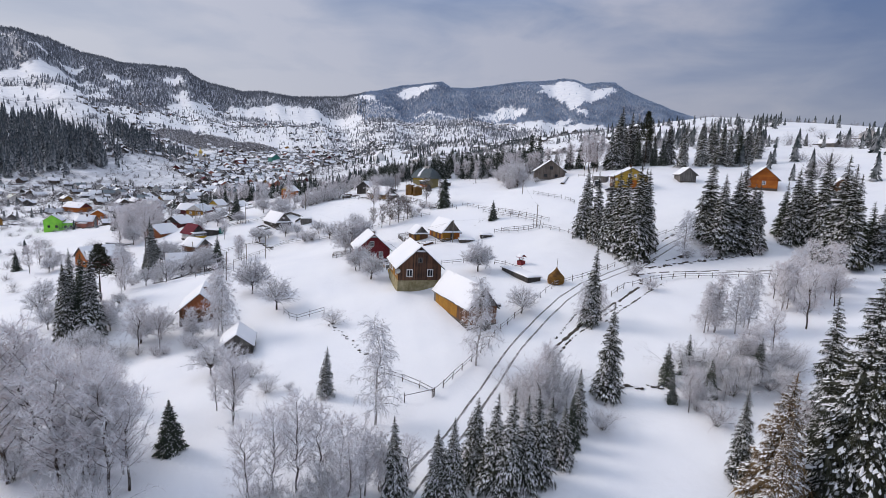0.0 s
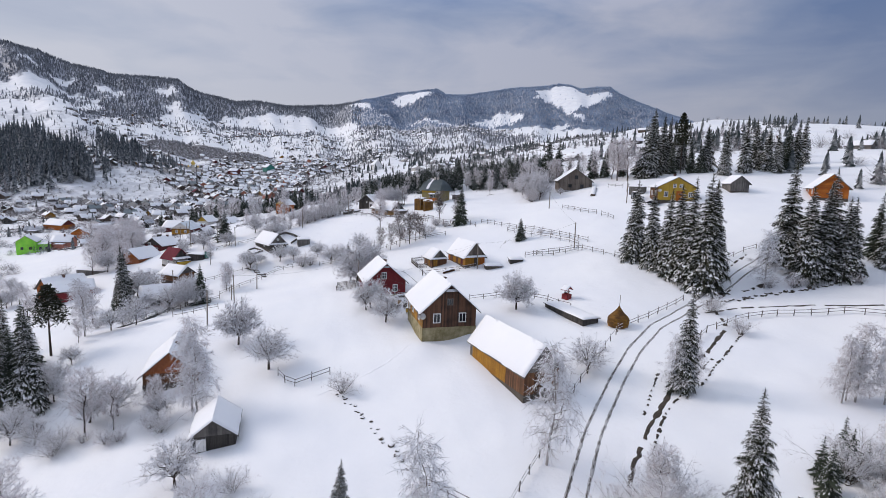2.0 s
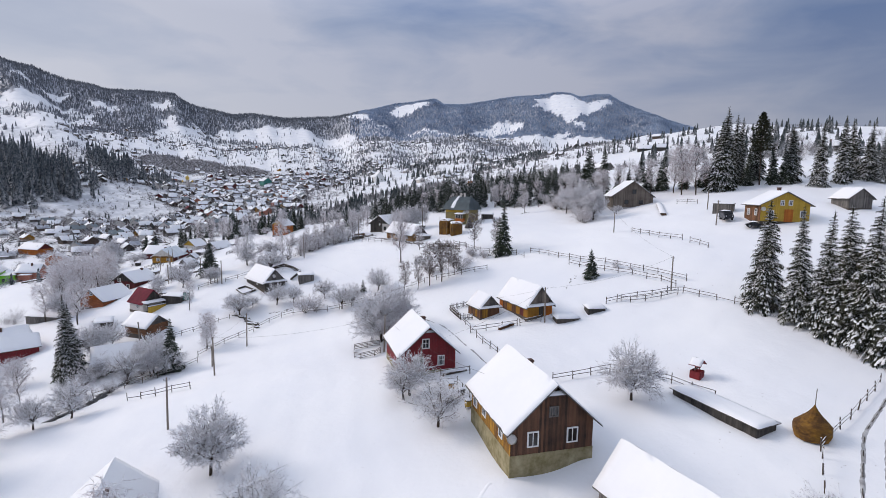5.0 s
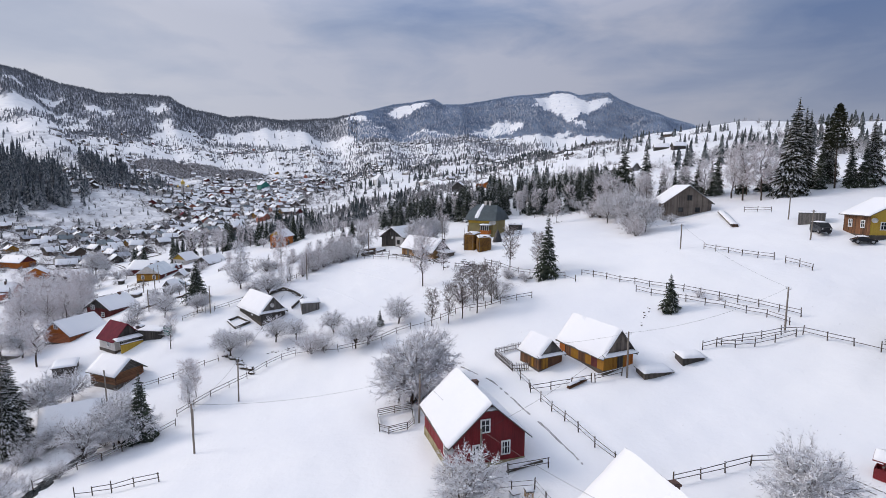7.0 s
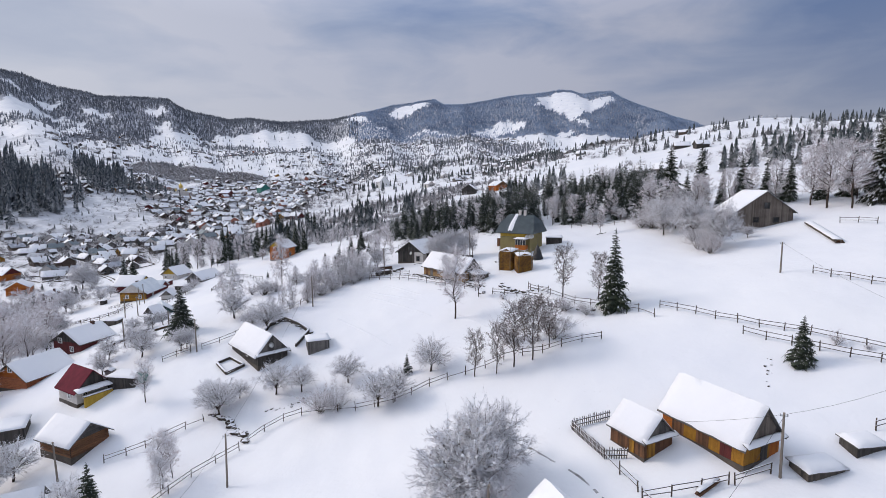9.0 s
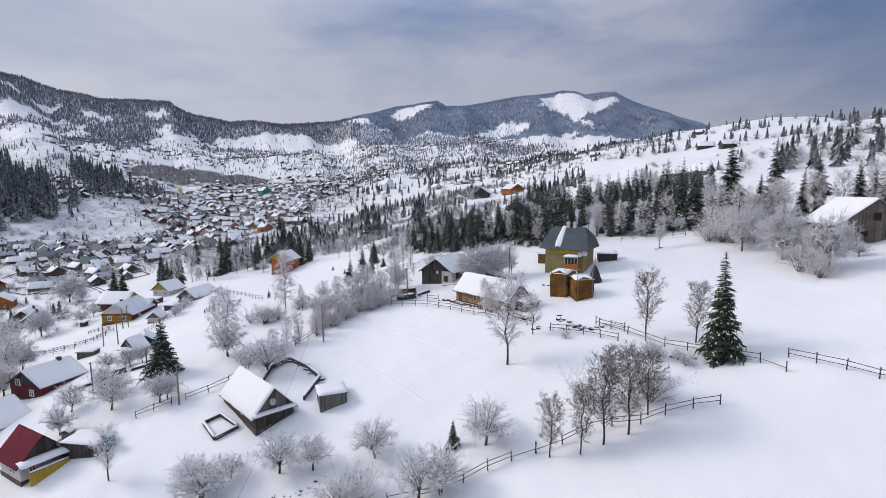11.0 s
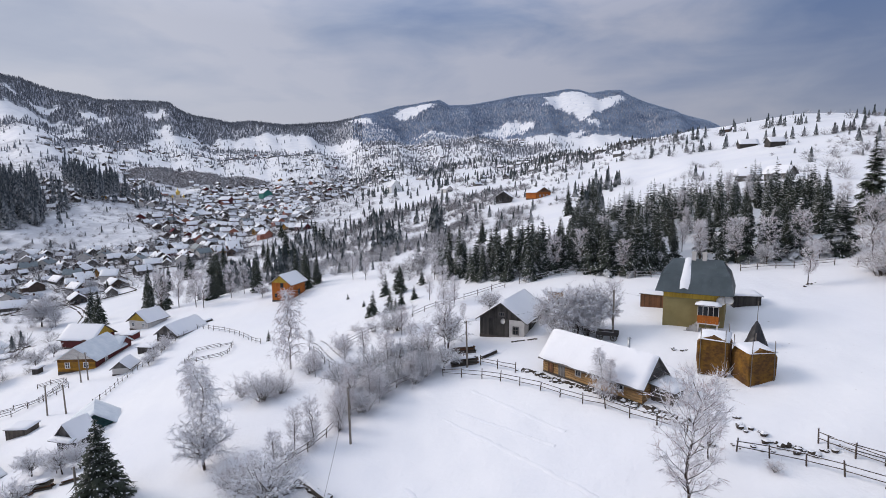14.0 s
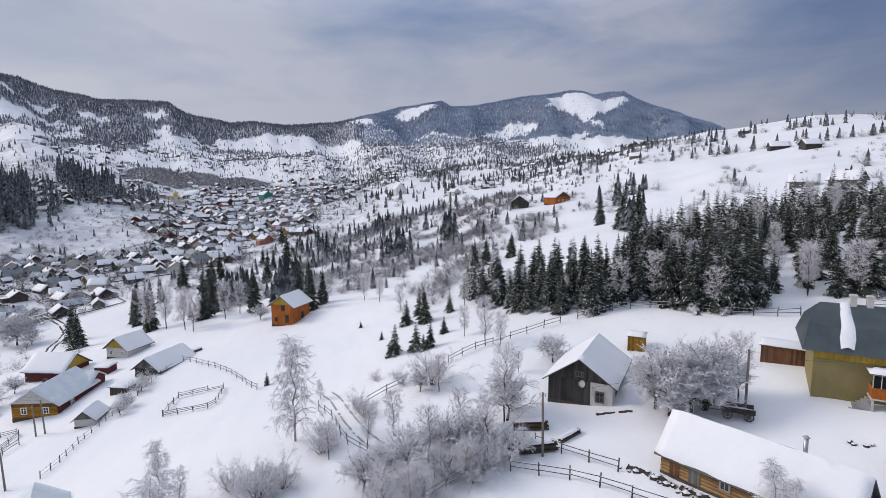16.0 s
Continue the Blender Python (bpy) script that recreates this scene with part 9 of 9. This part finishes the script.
def village_house(label, w, d, h, rise, wall, roof, windows, annex=False):
    """A small detached house seen from afar: walls, snowy roof, windows, sometimes a porch."""
    ob = empty("village_house", pose(0, 0, -900), label, "house", "village houses")
    rng = random.Random(int(w * 100 + d * 10))
    bm = bmesh.new()
    hw = w / 2
    v = [bm.verts.new(p) for p in [(-hw, -d / 2, -3), (hw, -d / 2, -3), (hw, -d / 2, h), (0, -d / 2, h + rise), (-hw, -d / 2, h), (-hw, d / 2, -3), (hw, d / 2, -3), (hw, d / 2, h), (0, d / 2, h + rise), (-hw, d / 2, h)]]
    for q in ((0, 1, 2, 3, 4), (9, 8, 7, 6, 5), (0, 4, 9, 5), (1, 6, 7, 2)):
        bm.faces.new([v[i] for i in q])
    if annex:
        box(bm, hw, hw + 2.4, -d / 4, d / 4, -3, h * 0.75)
    part("wall", bm, wall, ob)
    rf = part("roof", roof_bm(w, d, h, rise, 0.5, 0.5, 0.12), GREY_BOARD if roof is SNOW else roof, ob, "", Matrix.Translation((0, -d / 2, 0)))
    if roof is SNOW:
        part("snow_cover", roof_bm(w, d, h, rise, 0.48, 0.48, 0.24, 0.122, (5, 6), rng, 0.03, 0.05), SNOW, rf, "settled snow", None, True)
    if annex:
        part("snow_cover", snow_pad(2.7, d / 2 + 0.4, 0.25, rng), SNOW, ob, "settled snow", Matrix.Translation((hw + 1.25, 0, h * 0.75)), True)
    for k in range(windows):
        bm = bmesh.new()
        u = (k - (windows - 1) / 2) * w * 0.42
        box(bm, u - 0.45, u + 0.45, -d / 2 - 0.05, -d / 2 + 0.02, h * 0.35, h * 0.35 + 1.1)
        part("window", bm, GLASS, ob)
    bm = bmesh.new()
    box(bm, 0.5, 1.0, 0.4, 0.9, h + rise - 0.8, h + rise + 0.7)
    part("chimney", bm, CHIMNEY, ob)
    return ob


STYLES = [
    ("dark plank village house under a snowy roof", 7.0, 9.0, 2.6, 2.6, DARK_BOARD, SNOW, 2, False),
    ("brown log village house with snow-covered roof", 7.5, 9.5, 2.8, 2.6, TOWN_WOOD, SNOW, 2, True),
    ("maroon village house under settled snow", 8.0, 10.0, 2.8, 2.8, MAROON_BOARD, SNOW, 2, False),
    ("pale plastered village house with snowy roof", 8.5, 9.0, 3.4, 3.0, PLASTER, SNOW, 2, False),
    ("pink brick village house with snowy roof", 8.0, 9.0, 4.2, 2.8, PINK, SNOW, 2, True),
    ("ochre village house under settled snow", 7.0, 9.0, 2.6, 2.5, OCHRE_BOARD, SNOW, 2, False),
    ("small grey plank barn under snow", 5.0, 8.0, 2.0, 2.2, GREY_BOARD, SNOW, 0, False),
    ("low blackened barn with broad snowy roof", 6.0, 11.0, 2.0, 2.6, DARK_BOARD, SNOW, 0, True),
    ("village house with dark slate-coloured roof", 8.0, 9.0, 3.2, 2.8, PLASTER, SLATE, 2, False),
    ("village house with wine-red sheet roof", 7.5, 9.0, 3.0, 2.8, TOWN_WOOD, WINE, 2, False),
    ("small dark shed under thick snow", 3.5, 4.5, 1.8, 1.4, DARK_BOARD, SNOW, 0, False),
]
STYLES += [("dark village house with thin frost on its roof", 7.0, 9.0, 2.6, 2.4, TOWN_WOOD, THIN_SNOW, 2, False), ("grey village barn with a frosted sheet roof", 6.0, 10.0, 2.2, 2.2, GREY_BOARD, THIN_SNOW, 0, True)]
models = [village_house(s[0], *(q * 0.78 for q in s[1:5]), *s[5:]) for s in STYLES]
used = [False] * len(models)


def settle(i, x, y, yaw):
    m = pose(x, y, gz(x, y), 0, 0, yaw)
    if used[i]:
        return copy_thing(models[i], m)
    models[i].matrix_world, used[i] = m, True
    return models[i]


# farms on the hill behind the wood
for i, x, y, yaw in ((1, 321, 468, 30), (0, 212, 323, 70), (7, 214, 341, 60), (6, 119, 247.5, 40), (6, 115, 233, 10), (6, 203, 439, 30), (0, 294, 595, 20), (7, 270, 560, 50), (6, 240, 610, 20), (1, 310, 640, 60)):
    settle(i, x, y, yaw)
# bearing from, to, reach from, to, how many
QUARTERS = [(-30, -9, 235, 420, 120), (-12, -2, 330, 470, 40), (-27, -1, 420, 640, 250), (-19, 4, 600, 930, 260), (-4, 9, 640, 900, 50), (-24, -17, 960, 1080, 16), (-10, 2, 1200, 1420, 34), (-3, 8, 1000, 1200, 26),
            (10, 24, 1150, 1420, 60), (12, 26, 620, 1000, 24), (-12, -9, 1560, 1640, 10), (-22, -4, 1080, 1500, 50), (12, 26, 300, 560, 8), (27, 38, 480, 800, 34), (56, 110, 190, 330, 4), (-62, -30, 140, 320, 10)]
taken = [(-243, 504.5), (-226, 489), (-219, 504), (-206, 497), (-229, 474), (-205, 446), (-188.5, 440), (-186, 460), (-200.5, 411), (-168.5, 434.5), (-155.5, 433), (-216, 458), (-240, 460), (-214, 430), (-176, 417), (-190, 398), (-212, 400), (-225, 415)]
LIME_AT = (-115.6, 258.5)
taken.append(LIME_AT)
for b0, b1, r0, r1, n in QUARTERS:
    for k in range(n):
        for attempt in range(14):
            b, r = town_rng.uniform(b0, b1), math.sqrt(town_rng.uniform(r0 * r0, r1 * r1))
            x, y = polar(b, r)
            gap = 8.5 if r < 900 else 14
            if noise.noise((x / 120, y / 120, 9.0)) < -0.32 or any((x - p) ** 2 + (y - q) ** 2 < gap * gap for p, q in taken):
                continue
            if 440 < r < 680 and b < -25 or -28 < b < -22 and r < 170 or (x + 114) ** 2 < 196 and 225 < y < 262:
                continue
            taken.append((x, y))
            break
taken.remove(LIME_AT)
taken.sort(key=lambda p: math.hypot(p[0], p[1] - 140))
far_homes = Soup()
for k, (x, y) in enumerate(taken):
    i = town_rng.choice((0, 0, 0, 1, 1, 1, 2, 3, 3, 3, 4, 6, 6, 6, 6, 7, 7, 7, 7, 8, 8, 9, 10, 10, 10, 10, 0, 1, 0, 1, 5, 11, 11, 11, 12, 12, 12))
    yaw = town_rng.choice((20, 110, 200, -70)) + town_rng.uniform(-28, 28)
    if x > 60:
        i = (0, 6, 7, 3, 10)[k % 5]
    if k < 280:
        settle(i, x, y, yaw)
        continue
    # beyond, plain walls, gables and thick snowy roofs
    w, d, h, rise = (q * 0.78 for q in STYLES[i][1:5])
    m, hw, hd = pose(x, y, gz(x, y), 0, 0, yaw), w / 2, d / 2
    at = lambda a, b, c: np.array(m @ Vector((a, b, c)))
    mi, top = (1 if i == 11 else min(i, 6)), 10 if i in (8, 11, 12) else 8
    for sg in (-1, 1):
        far_homes.face([at(-hw, sg * hd, -3), at(hw, sg * hd, -3), at(hw, sg * hd, h), at(0, sg * hd, h + rise), at(-hw, sg * hd, h)], mi)
        far_homes.face([at(sg * hw, -hd, -3), at(sg * hw, hd, -3), at(sg * hw, hd, h), at(sg * hw, -hd, h)], mi)
        e = rise / hw * 0.5
        for lo, hi, f, s2 in ((0.0, 0.12, 7, 0.5), (0.12, 0.42 if top == 8 else 0.16, top, 0.45)):
            o = hw + s2
            a = [(0, -hd - s2, h + rise), (0, hd + s2, h + rise), (sg * o, hd + s2, h - e), (sg * o, -hd - s2, h - e)]
            up, dn = [at(p, q, r + hi) for p, q, r in a], [at(p, q, r + lo) for p, q, r in a]
            far_homes.face(up[::sg], f)
            for p, q in ((1, 2), (2, 3), (3, 0)):
                far_homes.face([up[p], up[q], dn[q], dn[p]], f)
    for u in (-0.22, 0.22):
        far_homes.face([at(w * u - 0.45, -hd - 0.05, h * 0.35), at(w * u + 0.45, -hd - 0.05, h * 0.35), at(w * u + 0.45, -hd - 0.05, h * 0.35 + 1.1), at(w * u - 0.45, -hd - 0.05, h * 0.35 + 1.1)], 9)
tagged(new("far_village", far_homes.mesh("far_village", [DARK_BOARD, TOWN_WOOD, MAROON_BOARD, PLASTER, PINK, OCHRE_BOARD, GREY_BOARD, GREY_BOARD, SNOW, GLASS, THIN_SNOW])), "crowd of small distant houses under snowy roofs", "houses", kind="stuff")
for ob, u in zip(models, used):
    if not u:
        for o in (*ob.children_recursive, ob):
            bpy.data.objects.remove(o)
# garden fences, hedges and trees between the houses
T = np.repeat(np.array(taken), 8, 0)
a, r = far_rng.uniform(0, 6.28, len(T)), far_rng.uniform(5, 13, len(T))
gx, gy = T[:, 0] + r * np.cos(a), T[:, 1] + r * np.sin(a)
triangles("garden_trees", [sprays(gx, gy, far_rng.uniform(2.5, 6.0, len(T)), 30)], RIME_TOWN, "frosted leafless garden trees between village houses", "thicket")
rails = Soup()
for x, y in taken:
    if math.hypot(x, y - 140) > 900:
        continue
    a = town_rng.uniform(0, 6.28)
    for k in range(2):
        L, r = town_rng.uniform(8, 18), town_rng.uniform(6, 9)
        cx, cy = x + r * math.cos(a), y + r * math.sin(a)
        dx, dy = -math.sin(a), math.cos(a)
        for j in range(4):
            p, q = (cx + dx * L * (j / 4 - 0.5), cy + dy * L * (j / 4 - 0.5)), (cx + dx * L * ((j + 1) / 4 - 0.5), cy + dy * L * ((j + 1) / 4 - 0.5))
            rails.limb(np.array((*p, gz(*p) + 0.5)), np.array((*q, gz(*q) + 0.5)), 0.25, 0.25, 0, 4)
        a += 1.57
tagged(new("garden_fences", rails.mesh("garden_fences", [FENCE_WOOD])), "dark board fences round the village gardens", "fence", kind="stuff")


def onion(bm, x, y, z, r):
    """A gilded onion dome on a drum."""
    prof = [(0.75, 0.0), (0.8, 0.4), (1.0, 0.8), (0.95, 1.2), (0.6, 1.7), (0.2, 2.1), (0.06, 2.6), (0.04, 3.4)]
    rings = [[bm.verts.new((x + r * p * math.cos(6.283 * k / 12), y + r * p * math.sin(6.283 * k / 12), z + r * q)) for k in range(12)] for p, q in prof]
    for a, b in zip(rings, rings[1:]):
        for k in range(12):
            bm.faces.new((a[k], a[(k + 1) % 12], b[(k + 1) % 12], b[k]))
    bm.faces.new(rings[-1])


def church(x, y):
    ob = empty("church", pose(x, y, gz(x, y), 0, 0, 15), "white church with gilded onion domes in the valley", "church")
    bm = bmesh.new()
    box(bm, -5, 5, -9, 9, -3, 7)
    box(bm, -9, 9, -4, 4, -3, 6.2)
    part("wall", bm, PLASTER, ob)
    for n, (px, py, pz, r) in enumerate(((0, 0, 11.5, 2.6), (-6, 0, 8.0, 1.3), (6, 0, 8.0, 1.3), (0, 7, 8.5, 1.4))):
        bm = bmesh.new()
        tube(bm, (px, py, 5), (px, py, pz), r * 0.8, r * 0.8, 12)
        part("drum", bm, PLASTER, ob)
        bm = bmesh.new()
        onion(bm, px, py, pz, r)
        part("dome", bm, GILT, ob, "gilded onion dome", None, True)
    for sg in (-1, 1):
        part("snow_cover", snow_pad(8.6, 8.4, 0.4, random.Random(3)), SNOW, ob, "settled snow", Matrix.Translation((sg * 4.8, 0, 6.3)), True)


church(-160, 804)
big = village_house("large valley house with wine-red walls", 16, 12, 6, 3.5, MAROON_BOARD, SNOW, 2)
big.matrix_world = pose(-105, 799, gz(-105, 799), 0, 0, 75)
big = village_house("tall valley building with teal-green walls", 13, 14, 7, 5, TEAL, SNOW, 2)
big.matrix_world = pose(-63, 858, gz(-63, 858), 0, 0, 30)
big = village_house("bright lime-green two-storey house with snowy roof", 6.5, 9, 5, 2.4, LIME, SNOW, 2)
big.matrix_world = pose(LIME_AT[0] - 1.5, LIME_AT[1], gz(*LIME_AT), 0, 0, 12)
bm = bmesh.new()
box(bm, 3.24, 7.6, -3.4, 2.6, -3, 3.7)
part("annex", bm, LIME, big)
part("snow_cover", snow_pad(4.8, 6.5, 0.3, random.Random(4)), SNOW, big, "settled snow", Matrix.Translation((5.5, -0.4, 3.72)), True)
for u in (4.4, 6.4):
    bm = bmesh.new()
    box(bm, u - 0.45, u + 0.45, -3.45, -3.38, 1.5, 2.6)
    part("window", bm, GLASS, big)
big = village_house("tall white gabled house on the hillside", 10, 12, 5, 6, WHITE, SNOW, 2)
big.matrix_world = pose(71.5, 603.5, gz(71.5, 603.5), 0, 0, 10)


def mast(x, y, h):
    ob = empty("lattice_mast", Matrix.Translation((x, y, gz(x, y))), "tall dark steel mast in the village", "mast")
    bm = bmesh.new()
    for s in range(3):
        a = 2.094 * s
        tube(bm, (0.7 * math.cos(a), 0.7 * math.sin(a), -1), (0.25 * math.cos(a), 0.25 * math.sin(a), h), 0.14, 0.1, 5)
    part("legs", bm, TARP, ob)
    bm = bmesh.new()
    for k in range(14):
        z, r = h * k / 14, 0.7 - 0.45 * k / 14
        for s in range(3):
            a, b = 2.094 * s, 2.094 * (s + 1)
            tube(bm, (r * math.cos(a), r * math.sin(a), z), (r * math.cos(b), r * math.sin(b), z + h / 14), 0.06, 0.06, 4)
    part("bracing", bm, TARP, ob)


mast(-105.4, 537, 30)
for k, sh in enumerate((-1.0, 1.0)):
    ribbon("road", [(-125, 372), (-150, 400), (-165, 440), (-150, 490), (-120, 540), (-90, 600), (-70, 680)], 0.9, EARTH, "dark wheel rut of the village street", "road", 0.08, 0.3, 3.0, 60 + k, sh)
